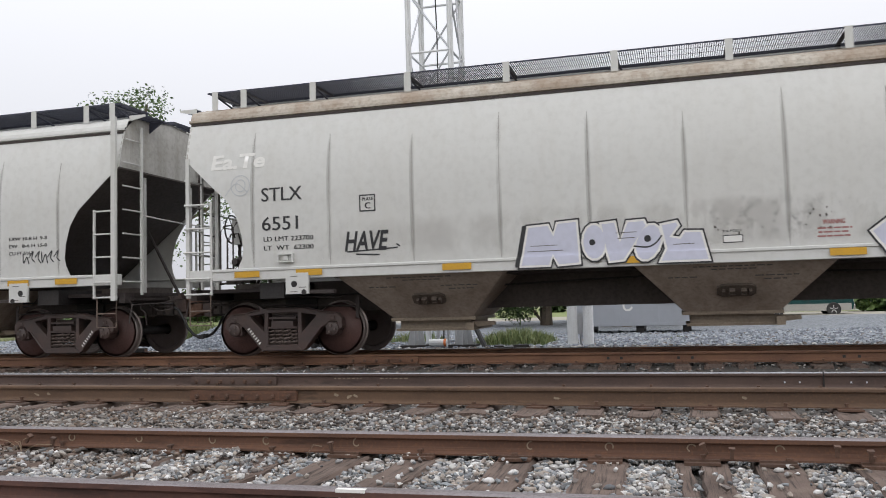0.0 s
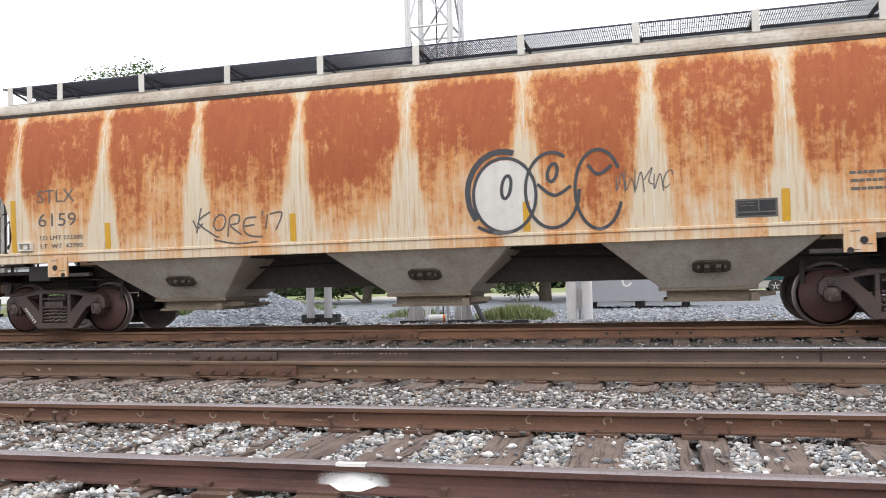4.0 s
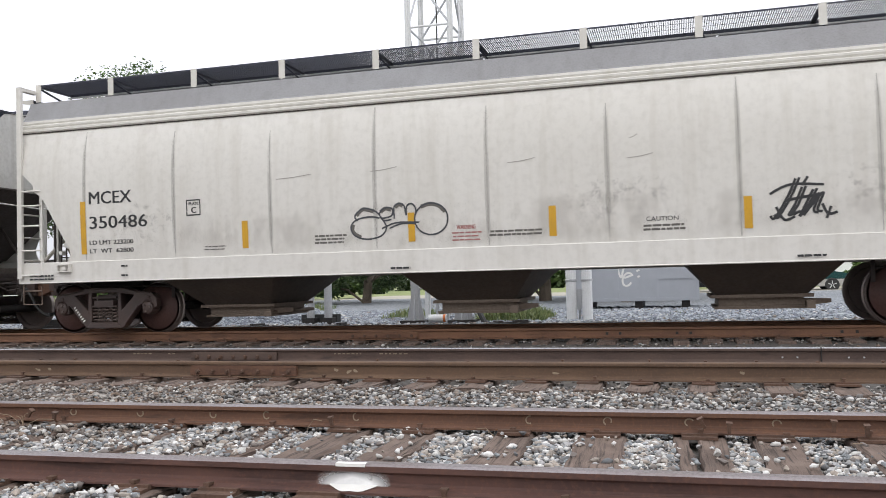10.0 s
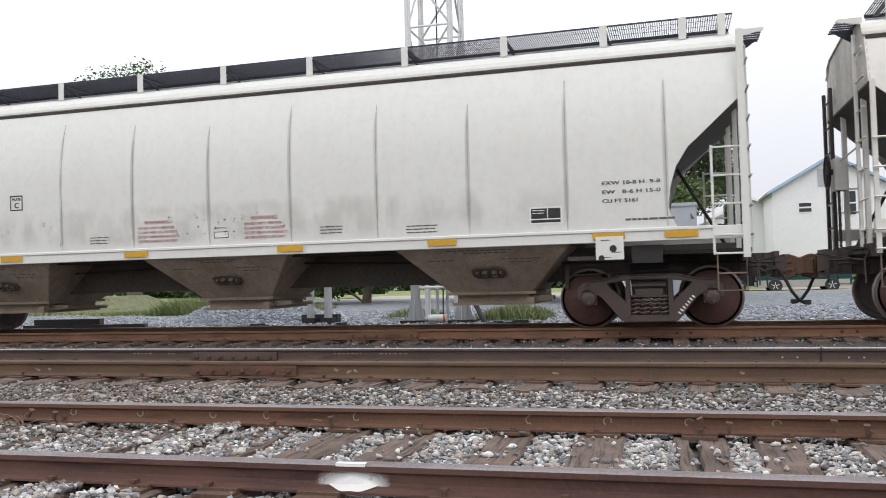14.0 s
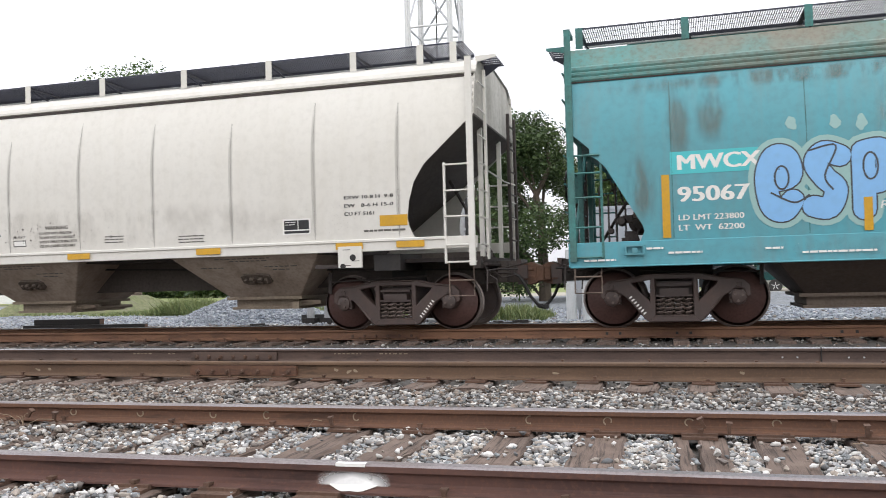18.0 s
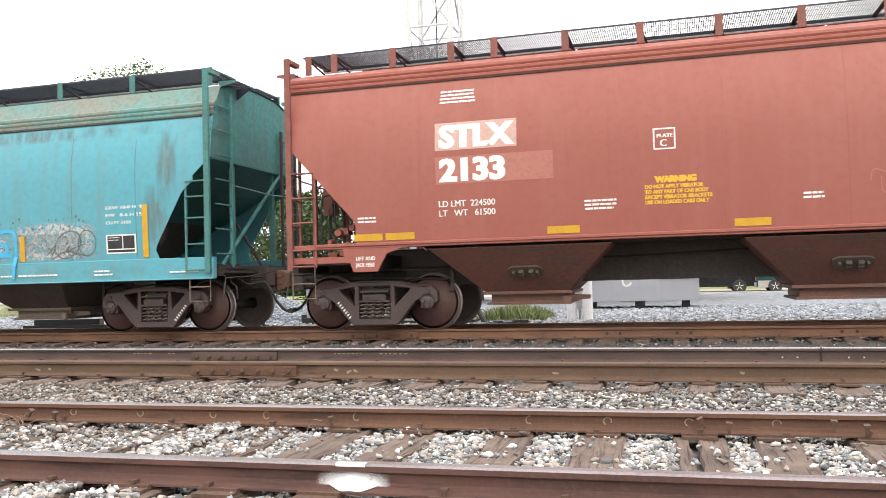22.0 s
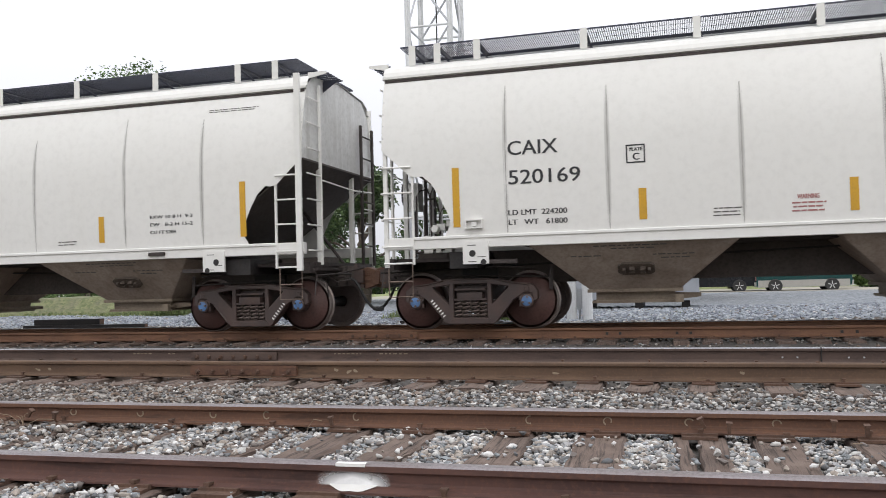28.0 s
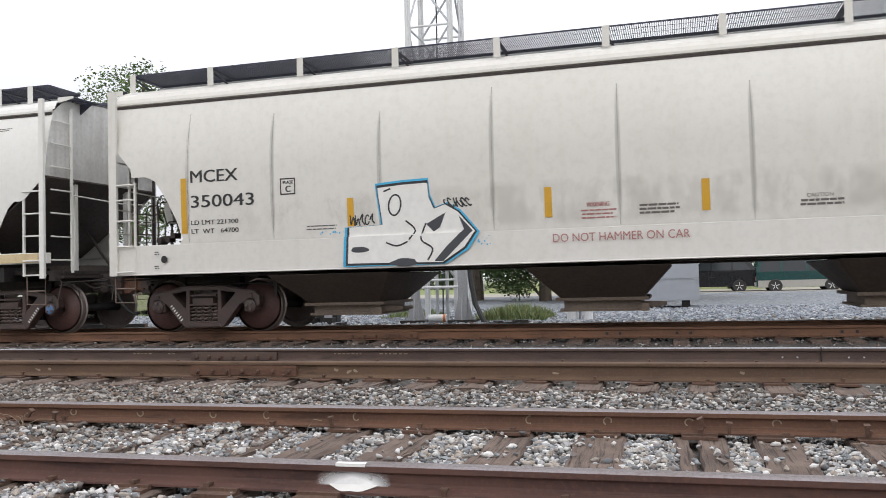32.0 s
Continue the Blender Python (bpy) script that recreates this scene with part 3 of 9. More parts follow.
TIE_X = [1.07, 0.57, 0.18, -0.34, -0.85, -1.43, -1.90, -2.34, -2.72, -3.10, -3.88, -4.35]
for ti, (name, y1, top, skew, headmat) in enumerate(TRACKS):
    rnd = random.Random(40 + ti)
    turn = math.degrees(math.atan(skew))
    high = NEAR_H if ti == 0 else RAIL_H
    base = top - high
    tr = thing(name, ["rusty jointed railway track on worn timber ties, nearest of three", "railway track with worn bright rail heads and bolted joint bars",
                      "railway track that carries the hopper train"][ti], "railway track", "parallel railway tracks", "structure")
    tr.matrix_basis = pose(0, 0, 0, 0, 0, turn)
    yn, yf = y1 + 0.037, y1 + 0.037 + 1.506
    for y, lab in ((yn, ""), (yf, "")):
        web = M["railnear"] if ti == 0 and y == yn else M["railgrey"] if ti == 1 and y == yf else M["railtan"] if ti == 2 else M["railmid"] if ti == 1 else M["rail"]
        r = part("rail", rail_mesh(-45 if ti < 2 else -140, 30 if ti < 2 else 130, web if ti and y == yn else headmat, web, high), None, tr)
        r.matrix_basis = pose(0, y, base)
    xs = list(TIE_X) if ti == 0 else []
    x = TIE_X[-1] - 0.52 if ti == 0 else 7.0
    while x > -26:
        xs.append(x)
        x -= rnd.uniform(0.44, 0.60)
    x = 1.5
    while ti == 0 and x < 7:
        xs.append(x)
        x += rnd.uniform(0.45, 0.58)
    for x in xs:
        if ti == 0 and x == 0.18:
            for me, dx, tw in ((SPLIT[0], -0.080, 1.2), (SPLIT[1], 0.055, -1.0)):
                t = part("tie", me, None, tr, "half of a tie that has split along its length")
                t.matrix_basis = pose(x + dx, (yn + yf) / 2, base - 0.016, 0, 0, tw)
        else:
            t = part("tie", TIES[rnd.randrange(5)], None, tr)
            t.matrix_basis = pose(x, (yn + yf) / 2 + rnd.uniform(-0.05, 0.05), base - 0.016, 0, 0, rnd.uniform(-1.5, 1.5))
        if -15 < x < 4:
            for y, inner in ((yn, 1), (yf, -1)):
                p = part("tie_plate", PLATE, None, tr)
                p.matrix_basis = pose(x, y, base - 0.017, 0, 0, 0 if inner > 0 else 180)
                for dy, dx, tw in ((-0.078, rnd.uniform(-0.06, 0.06), 0), (0.078, rnd.uniform(-0.06, 0.06), 180)):
                    if rnd.random() < 0.85:
                        sp = part("spike", SPIKE, None, tr)
                        sp.matrix_basis = pose(x + dx, y + dy, base + rnd.uniform(-0.020, 0.004), rnd.uniform(-6, 6), rnd.uniform(-6, 6), tw)
    if ti == 1:
        joint_bar(1.20, 7, tr, -4.36, yn, base, M["rail"], "rusty bolted joint bar")
        joint_bar(1.17, 7, tr, -5.36, yf, base, M["railgrey"], "dark bolted joint bar")
        jb = part("rail_gap", blocks((-0.006, 0.006, -0.037, 0.037, 0.02, RAIL_H + 0.0015)), M["black"], tr)
        jb.matrix_basis = pose(1.50 - 0.27, yf, base)
        for dx in (-0.36, -0.22, 0.25, 0.39):
            b = part("bolt_hole", blocks((-0.008, 0.008, -0.0145, 0.0, -0.008, 0.008)), M["inksilver"], tr)
            b.matrix_basis = pose(1.23 + dx, yf, base + 0.06)
        # scraps of peeled scale on the near rail's web
        rr = random.Random(8)
        for x in (-6.9, -6.75, -3.35, -3.22, -3.15, -1.2, 0.4):
            bm = bmesh.new()
            slab(bm, [(0.035 * math.cos(a) * rr.uniform(0.5, 1.3), 0.014 * math.sin(a) * rr.uniform(0.5, 1.3)) for a in (0.0, 1.0, 2.1, 3.1, 4.2, 5.3)], -0.013, -0.009)
            b = part("scale_chip", bm, M["mark"], tr)
            b.matrix_basis = pose(x, yn, base + rr.uniform(0.05, 0.10), 0, rr.uniform(-30, 30), 0)
        # faint rolled writing on the far rail's web
        rr = random.Random(3)
        for x0, x1 in ((-4.04, -3.70), (-3.47, -3.16), (-6.81, -6.55), (-6.30, -6.22)):
            x = x0
            while x < x1:
                w = rr.uniform(0.015, 0.05)
                b = part("web_writing", blocks((x, x + w, -0.0115, -0.009, 0.090, 0.103)), M["mark"], tr)
                b.matrix_basis = pose(0, yf, base)
                x += w + 0.025
    if ti == 2:
        joint_bar(1.25, 6, tr, -4.75, yn, base, M["railtan"], "rusty bolted joint bar")
        for x in (-1.05, -0.85, 0.0, 0.2, 2.3, 2.5, 3.0):
            b = part("bolt_hole", blocks((-0.02, 0.02, -0.0145, 0.0, -0.02, 0.02)), M["black"], tr)
            b.matrix_basis = pose(x, yn, base + 0.07)
    if ti == 0:
        # horseshoe chalk marks on the web of the far rail, and a splash of white paint with painted glare on the near
        # one
        for k, x in enumerate((-3.90, -3.38, -2.84, -2.46, -1.85, -0.77, -0.32, 0.13, 0.59)):
            bm = bmesh.new()
            a0, a1 = (200, 420) if k % 3 else (120, 400)
            arc = [(math.cos(radians(a0 + (a1 - a0) * q / 10)), math.sin(radians(a0 + (a1 - a0) * q / 10))) for q in range(11)]
            slab(bm, [(0.027 * a, 0.024 * b) for a, b in arc] + [(0.019 * a, 0.017 * b) for a, b in arc[::-1]], -0.0125, -0.009)
            b = part("web_mark", bm, M["mark"], tr, "chalky horseshoe mark on the rail's web")
            b.matrix_basis = pose(x, yf, base + 0.058, 0, 25 * k, 0)
        bm = bmesh.new()
        outline = [(0.088 * math.cos(a) * (1 + 0.07 * math.sin(5 * a + 1)) + 0.006 * math.sin(9 * a), 0.027 * math.sin(a) * (1 + 0.10 * math.sin(3 * a))) for a in (2 * math.pi * k / 40 for k in range(40))]
        slab(bm, outline, -0.0150, -0.0095)
        b = part("paint_mark", bm, M["inkwhite"], tr, "splash of white paint on the rail's web")
        b.matrix_basis = pose(-1.297, yn, base + 0.040)
        # soft white rim painted in for the mark's glare
        b = part("overspray", blocks((-0.175, 0.175, -0.0158, -0.0152, -0.030, 0.094)), M["mistglare"], tr, "white glare painted round the splash")
        b.matrix_basis = pose(-1.297, yn, base)
        bm = bmesh.new()
        rows = []
        for k in range(13):
            x = 0.108 * (k / 6 - 1)
            low = 0.95 - 0.80 * abs(k / 6 - 1) ** 2.5 + 0.06 * math.sin(5.0 * k)
            rows.append([bm.verts.new((x, -0.0145 - 0.0525 * q * low, 0.0315 - 0.0195 * q * low)) for q in (0.0, 0.35, 1.0)])
        for p, q in zip(rows, rows[1:]):
            for j in (0, 1):
                bm.faces.new((p[j], p[j + 1], q[j + 1], q[j]))
        b = part("paint_mark", bm, M["inkwhite"], tr, "white paint run down on the rail's foot")
        b.matrix_basis = pose(-1.295, yn, base)
        bm = blocks((-0.066, 0.066, -0.037, -0.005, high - 0.012, high + 0.002))
        b = part("paint_mark", bm, M["inkwhite"], tr, "white paint on the rail's head")
        b.matrix_basis = pose(-1.302, yn, base)
        # bent spikes and wire caught against the far rail
        for x, lean, up in ((-4.18, 35, 0.05), (-3.98, 12, 0.03), (-1.98, -8, 0.03), (0.20, -25, 0.06), (0.335, 2, 0.035), (0.86, 3, 0.055), (1.02, 0, 0.035)):
            sp = part("spike", SPIKE, None, tr)
            sp.matrix_basis = pose(x, yf - 0.10, base + up, 8, lean, 0)


# ---- crushed stone ----
def stones(name, points, sizes, material, seed, label, category, round_edges=False):
    """Scatters angular stones: one mesh of many islands."""
    rng = np.random.default_rng(seed)
    bm = bmesh.new()
    bmesh.ops.create_icosphere(bm, subdivisions=1, radius=1)
    base = np.array([v.co[:] for v in bm.verts])
    faces = np.array([[v.index for v in f.verts] for f in bm.faces])
    bm.free()
    n = len(points)
    shapes = [(base * (1 + 0.6 * (rng.random((12, 1)) - 0.5)) + 0.22 * rng.normal(size=(12, 3))) * rng.uniform((0.85, 0.60, 0.50), (1.45, 1.0, 0.85)) for _ in range(16)]
    which = rng.integers(0, 16, n)
    ang = rng.uniform(0, 2 * math.pi, n)
    tip = rng.normal(0, 0.35, n)
    v = np.stack(shapes)[which] * np.asarray(sizes)[:, None, None]
    c, s = np.cos(tip)[:, None], np.sin(tip)[:, None]
    v = np.stack([v[..., 0], v[..., 1] * c - v[..., 2] * s, v[..., 1] * s + v[..., 2] * c], -1)
    c, s = np.cos(ang)[:, None], np.sin(ang)[:, None]
    v = np.stack([v[..., 0] * c - v[..., 1] * s, v[..., 0] * s + v[..., 1] * c, v[..., 2]], -1) + np.asarray(points)[:, None, :]
    f = faces[None] + (np.arange(n) * 12)[:, None, None]
    me = bpy.data.meshes.new(name)
    me.vertices.add(n * 12)
    me.vertices.foreach_set("co", v.reshape(-1))
    me.loops.add(n * 60)
    me.loops.foreach_set("vertex_index", f.reshape(-1).astype(np.int32))
    me.polygons.add(n * 20)
    me.polygons.foreach_set("loop_start", np.arange(0, n * 60, 3, dtype=np.int32))
    me.polygons.foreach_set("use_smooth", np.repeat((rng.random(n) < 0.7) & round_edges, 20))
    me.update(calc_edges=True)
    me.validate()
    me.materials.append(material)
    return tagged(new(name, me), label, category, "", "stuff")


rng = np.random.default_rng(7)


def scatter(x0, x1, y0, y1, per_m2):
    n = int((x1 - x0) * (y1 - y0) * per_m2)
    return np.stack([rng.uniform(x0, x1, n), rng.uniform(y0, y1, n)], 1)


def ballast(pts, size, material, seed, label, lift, spare=0.985):
    """Stones on the bed, clear of the rails; most ties of the near track stay bare."""
    z = np.array([bed_height(x, y) for x, y in pts])
    keep = np.ones(len(pts), bool)
    for name, y1, top, skew, _ in TRACKS:
        yy = pts[:, 1] - skew * pts[:, 0]
        for y in (y1 + 0.037, y1 + 1.543):
            keep &= np.abs(yy - y) > 0.068
    on_tie = np.zeros(len(pts), bool)
    yy = pts[:, 1] - 0.0168 * pts[:, 0]
    for x in TIE_X:
        on_tie |= (np.abs(pts[:, 0] + 0.0168 * yy - x) < 0.125) & (yy > 2.9) & (yy < 5.4)
    # the ties further left lie half buried
    buried = np.where(pts[:, 0] < -2.1, 0.84, spare) - np.where((pts[:, 0] < -2.55) & (pts[:, 0] > -2.95), 0.22, 0.0)
    keep &= ~(on_tie & (rng.random(len(pts)) < buried))
    up = rng.uniform(*lift, len(pts)) * np.where(on_tie, 0.2, 1.0) + np.where(on_tie, 0.062, 0.0)
    up -= np.where(pts[:, 1] > 6.75, 0.014 * np.clip((pts[:, 1] - 6.75) / 0.4, 0, 1), 0.0)
    stones("ballast_stones", np.concatenate([pts, (z + up)[:, None]], 1)[keep], size[keep], material, seed, label, "ballast", True)


pts = np.concatenate([scatter(-5.4, 1.6, 2.8, 5.3, 4600), scatter(-13, 8, 0.3, 5.3, 90)])
dull = (pts[:, 1] + rng.normal(0, 0.16, len(pts)) > 4.42) & (pts[:, 0] + rng.normal(0, 0.5, len(pts)) < -3.0)
for some, mat, label in ((~dull, M["cleanstone"], "clean pale grey crushed ballast stones between the near rails"), (dull, M["dirtystone"], "brown dirt-stained ballast stones along the rail")):
    ballast(pts[some], rng.lognormal(math.log(0.0152), 0.28, some.sum()).clip(0.008, 0.022), mat, 3, label, (-0.014, 0.044))
pts = np.concatenate([scatter(-7.6, 2.0, 5.3, 7.4, 1750), scatter(-11, 3, 7.4, 9.2, 160), scatter(-15, 4, 9.2, 13.0, 30),
                      scatter(-15, 4, 13.0, 15.6, 120), scatter(-30, 12, 5.3, 15.6, 14), scatter(-13, 8, 5.3, 7.4, 90)])
far_left = (pts[:, 0] + rng.normal(0, 0.9, len(pts)) < -3.6) | ((pts[:, 1] > 6.9) & (rng.random(len(pts)) < 0.6))
for some, mat, label in ((~far_left, M["stone"], "loose grimy grey ballast stones between the tracks"), (far_left, M["dirtystone"], "brown dirt-stained ballast stones between the tracks")):
    ballast(pts[some], rng.lognormal(math.log(0.0158), 0.34, some.sum()).clip(0.007, 0.028), mat, 4, label, (-0.008, 0.050))

# ---- dry weeds caught between the rails ----
def dry_weed(x, y, h, n, seed):
    """A few bent dry stalks that rise from the ballast."""
    rnd = random.Random(seed)
    w = thing("dry_weed", "dry pale weed stalks among the ballast stones", "weed", "dry weeds in the ballast")
    for _ in range(n):
        a, r = rnd.uniform(0, 6.28), h * rnd.uniform(0.3, 0.9)
        top = h * rnd.uniform(0.5, 1.0)
        pts = [(0.02 * math.cos(a) * k + r * 0.16 * k * k * math.cos(a), 0.01 * k * math.sin(a), top * math.sin(0.62 * k) * rnd.uniform(0.9, 1.05)) for k in range(4)]
        part("stalk", tube(bmesh.new(), pts, 0.0024, 4), M["straw"], w)
    w.matrix_basis = pose(x, y, bed_height(x, y))


for k, (x, y, h, n) in enumerate(((-4.30, 4.70, 0.17, 5), (-4.52, 4.62, 0.12, 4), (-2.24, 4.75, 0.13, 1), (-1.02, 4.72, 0.10, 1), (-4.95, 4.75, 0.16, 6), (0.95, 4.70, 0.08, 2), (-3.30, 5.35, 0.12, 4))):
    dry_weed(x, y, h, n, 60 + k)

# ---- covered hopper cars ----
# half width of the side by height: widest a little below the middle
def half(z):
    """Half the body's width at height z: a slow bulge, drawn in towards the roof."""
    return 1.645 - (0.045 * ((2.7 - z) / 1.35) ** 2 if z < 2.7 else 0.24 * ((z - 2.7) / 1.36) ** 2)


FACE = {"sill": 0.0}            # top of the side sill of the car that is being lettered


def face(z):
    """How far the outer face stands from the centre line at height z."""
    return max(half(z), 1.640) if z < FACE["sill"] else half(z)


def soften(bm, angle=0.5):
    for f in bm.faces:
        f.smooth = True
    for e in bm.edges:
        e.smooth = e.calc_face_angle(0) < angle
    return bm


def cut_by_height(bm, step=0.12):
    zs = [v.co.z for v in bm.verts]
    z = math.floor(min(zs) / step) * step + step
    while z < max(zs):
        bmesh.ops.bisect_plane(bm, geom=bm.verts[:] + bm.edges[:] + bm.faces[:], plane_co=(0, 0, z), plane_no=(0, 0, 1))
        z += step
    if FACE["sill"]:
        for z in (FACE["sill"] - 0.001, FACE["sill"] + 0.001):
            if min(zs) < z < max(zs):
                bmesh.ops.bisect_plane(bm, geom=bm.verts[:] + bm.edges[:] + bm.faces[:], plane_co=(0, 0, z), plane_no=(0, 0, 1))
    return bm


def bend(bm, off=0.0, near=True):
    """Lays a flat mesh in x, z on the curved side; what it has in y is kept as depth."""
    for v in bm.verts:
        v.co.y = -(face(v.co.z) + off) + v.co.y
        if not near:
            v.co.y = -v.co.y
    return bm


def side_sheet(outline, near=True):
    bm = bmesh.new()
    bm.faces.new([bm.verts.new((x, 0, z)) for x, z in outline])
    cut_by_height(bm)
    g = bmesh.ops.extrude_face_region(bm, geom=bm.faces[:])
    for v in g["geom"]:
        if isinstance(v, bmesh.types.BMVert):
            v.co.y += 0.008
    bmesh.ops.recalc_face_normals(bm, faces=bm.faces[:])
    return soften(bend(bm, 0, near))


def decal(outline, off=0.003):
    """A painted shape on the near side."""
    bm = bmesh.new()
    bm.faces.new([bm.verts.new((x, 0, z)) for x, z in outline])
    bm.normal_update()
    bmesh.ops.triangulate(bm, faces=bm.faces[:], ngon_method="EAR_CLIP")
    cut_by_height(bm)
    return bend(bm, off)


def letters(text, x, z, size, width=None, off=0.005, fat=0.0, shear=0.0, align="LEFT", turn=0.0, bold=0.0):
    """Lettering of the built-in font on the near side; (x, z) is the start of its foot line, size its cap height."""
    cu = bpy.data.curves.new("lettering", "FONT")
    cu.body, cu.size, cu.offset, cu.shear, cu.align_x = text, size / 0.70, fat, shear, align
    cu.resolution_u = 3
    ob = bpy.data.objects.new("lettering", cu)
    me = bpy.data.meshes.new_from_object(ob)
    bpy.data.objects.remove(ob)
    bpy.data.curves.remove(cu)
    bm = bmesh.new()
    bm.from_mesh(me)
    bpy.data.meshes.remove(me)
    xs = [v.co.x for v in bm.verts]
    k = width / (max(xs) - min(xs)) if width else 1.0
    ca, sa = math.cos(radians(turn)), math.sin(radians(turn))
    for v in bm.verts:
        a, b = v.co.x * k, v.co.y
        v.co = (x + a * ca - b * sa, 0, z + a * sa + b * ca)
    if bold:
        for k, dx in enumerate((-bold, bold)):
            twin = bmesh.ops.duplicate(bm, geom=bm.verts[:] + bm.edges[:] + bm.faces[:]) if k == 0 else None
            if twin:
                for v in twin["geom"]:
                    if isinstance(v, bmesh.types.BMVert):
                        v.co.x += 2 * bold
                        v.co.y -= 0.0003
    cut_by_height(bm)
    return bend(bm, off)


def bars(x, z, w, rows, pitch=0.035, h=0.014, seed=0, off=0.004):
    """Lines of writing too small to read."""
    rnd = random.Random(seed)
    bm = bmesh.new()
    for k in range(rows):
        a = x + rnd.uniform(0, 0.04) * w
        end = x + w * rnd.uniform(0.86, 1.0)
        while a < end:
            b = min(end, a + rnd.uniform(0.05, 0.13))
            zz = z - k * pitch
            bm.faces.new([bm.verts.new(p) for p in ((a, 0, zz), (b, 0, zz), (b, 0, zz + h), (a, 0, zz + h))])
            a = b + 0.013
    return bend(bm, off)


def ring(pts_out, pts_in, off=0.004):
    bm = bmesh.new()
    n = len(pts_out)
    a = [bm.verts.new((x, 0, z)) for x, z in pts_out]
    b = [bm.verts.new((x, 0, z)) for x, z in pts_in]
    for i in range(n):
        bm.faces.new((a[i], a[(i + 1) % n], b[(i + 1) % n], b[i]))
    return bend(bm, off)


def rect(x0, x1, z0, z1):
    return [(x0, z0), (x1, z0), (x1, z1), (x0, z1)]


def stroke(paths, w, off=0.006, caps=False):
    """Spray strokes along smooth lines of (x, z) points."""
    bm = bmesh.new()
    for path in paths:
        p = [Vector(q) for q in path]
        line = []
        for i in range(len(p) - 1):
            a, b, c, d = p[max(i - 1, 0)], p[i], p[i + 1], p[min(i + 2, len(p) - 1)]
            for k in range(6):
                t = k / 6
                line.append(0.5 * (2 * b + (c - a) * t + (2 * a - 5 * b + 4 * c - d) * t * t + (3 * b - 3 * c + d - a) * t ** 3))
        line.append(p[-1])
        prev = None
        step = 0.0
        for i, q in enumerate(line):
            t = (line[min(i + 1, len(line) - 1)] - line[max(i - 1, 0)])
            t = t.normalized() if t.length > 1e-6 else Vector((1, 0))
            nrm = Vector((-t.y, t.x)) * w / 2
            step -= 2e-6
            now = [bm.verts.new((q.x + s * nrm.x, step, q.y + s * nrm.y)) for s in (-1, 1)]
            if prev:
                bm.faces.new((prev[0], now[0], now[1], prev[1]))
            prev = now
        if caps:
            for q in (line[0], line[-1]) + tuple(p[1:-1]):
                step -= 4e-6
                bm.faces.new([bm.verts.new((q.x + w / 2 * math.cos(a), step, q.y + w / 2 * math.sin(a))) for a in (2 * math.pi * k / 12 for k in range(12))])
    if caps:
        cut_by_height(bm)
    return bend(bm, off)


# parts that all cars share
def wheel_mesh():
    bm = bmesh.new()
    R = 0.452
    lathe(bm, [(-0.02, 0.10), (-0.075, 0.11), (-0.06, 0.17), (-0.025, 0.28), (-0.055, 0.385), (-0.065, 0.40), (-0.065, R - 0.018)], seg=40)
    lathe(bm, [(-0.065, R - 0.018), (-0.050, R - 0.004), (0.040, R), (0.050, R + 0.024), (0.064, R + 0.024), (0.070, R - 0.01), (0.065, 0.39), (0.03, 0.37), (0.03, 0.11), (-0.02, 0.10)], seg=40, mi=1)
    bmesh.ops.remove_doubles(bm, verts=bm.verts[:], dist=1e-4)
    bmesh.ops.recalc_face_normals(bm, faces=bm.faces[:])
    return meshed("wheel", soften(bm, 0.22), [M["wheel"], M["tread"]])


WHEEL = wheel_mesh()
bm = bmesh.new()
lathe(bm, [(-0.95, 0.065), (-0.70, 0.085), (-0.30, 0.08), (0.30, 0.08), (0.70, 0.085), (0.95, 0.065)], seg=14)
# axles share the black that stands for shade behind the frames
AXLE = meshed("wheelset", bm, M["black"])


def cap_mesh(mat):
    bm = bmesh.new()
    lathe(bm, [(-1.165, 0.0), (-1.165, 0.052), (-1.155, 0.082)], seg=18)
    lathe(bm, [(-1.155, 0.082), (-1.145, 0.105), (-1.10, 0.118), (-0.95, 0.118)], seg=18, mi=2)
    bmesh.ops.remove_doubles(bm, verts=bm.verts[:], dist=1e-4)
    for k in range(3):
        a = 2 * math.pi * k / 3
        lathe(bm, [(-1.185, 0.0), (-1.185, 0.020), (-1.15, 0.020)], seg=6, at=(0.06 * math.cos(a), 0, 0.06 * math.sin(a)), mi=1)
    bmesh.ops.recalc_face_normals(bm, faces=bm.faces[:])
    return meshed("bearing_cap", soften(bm, 0.7), [mat, M["spring"], M["truck"]])


CAPS = {"plain": cap_mesh(M["truck"]), "blue": cap_mesh(M["bluecap"])}


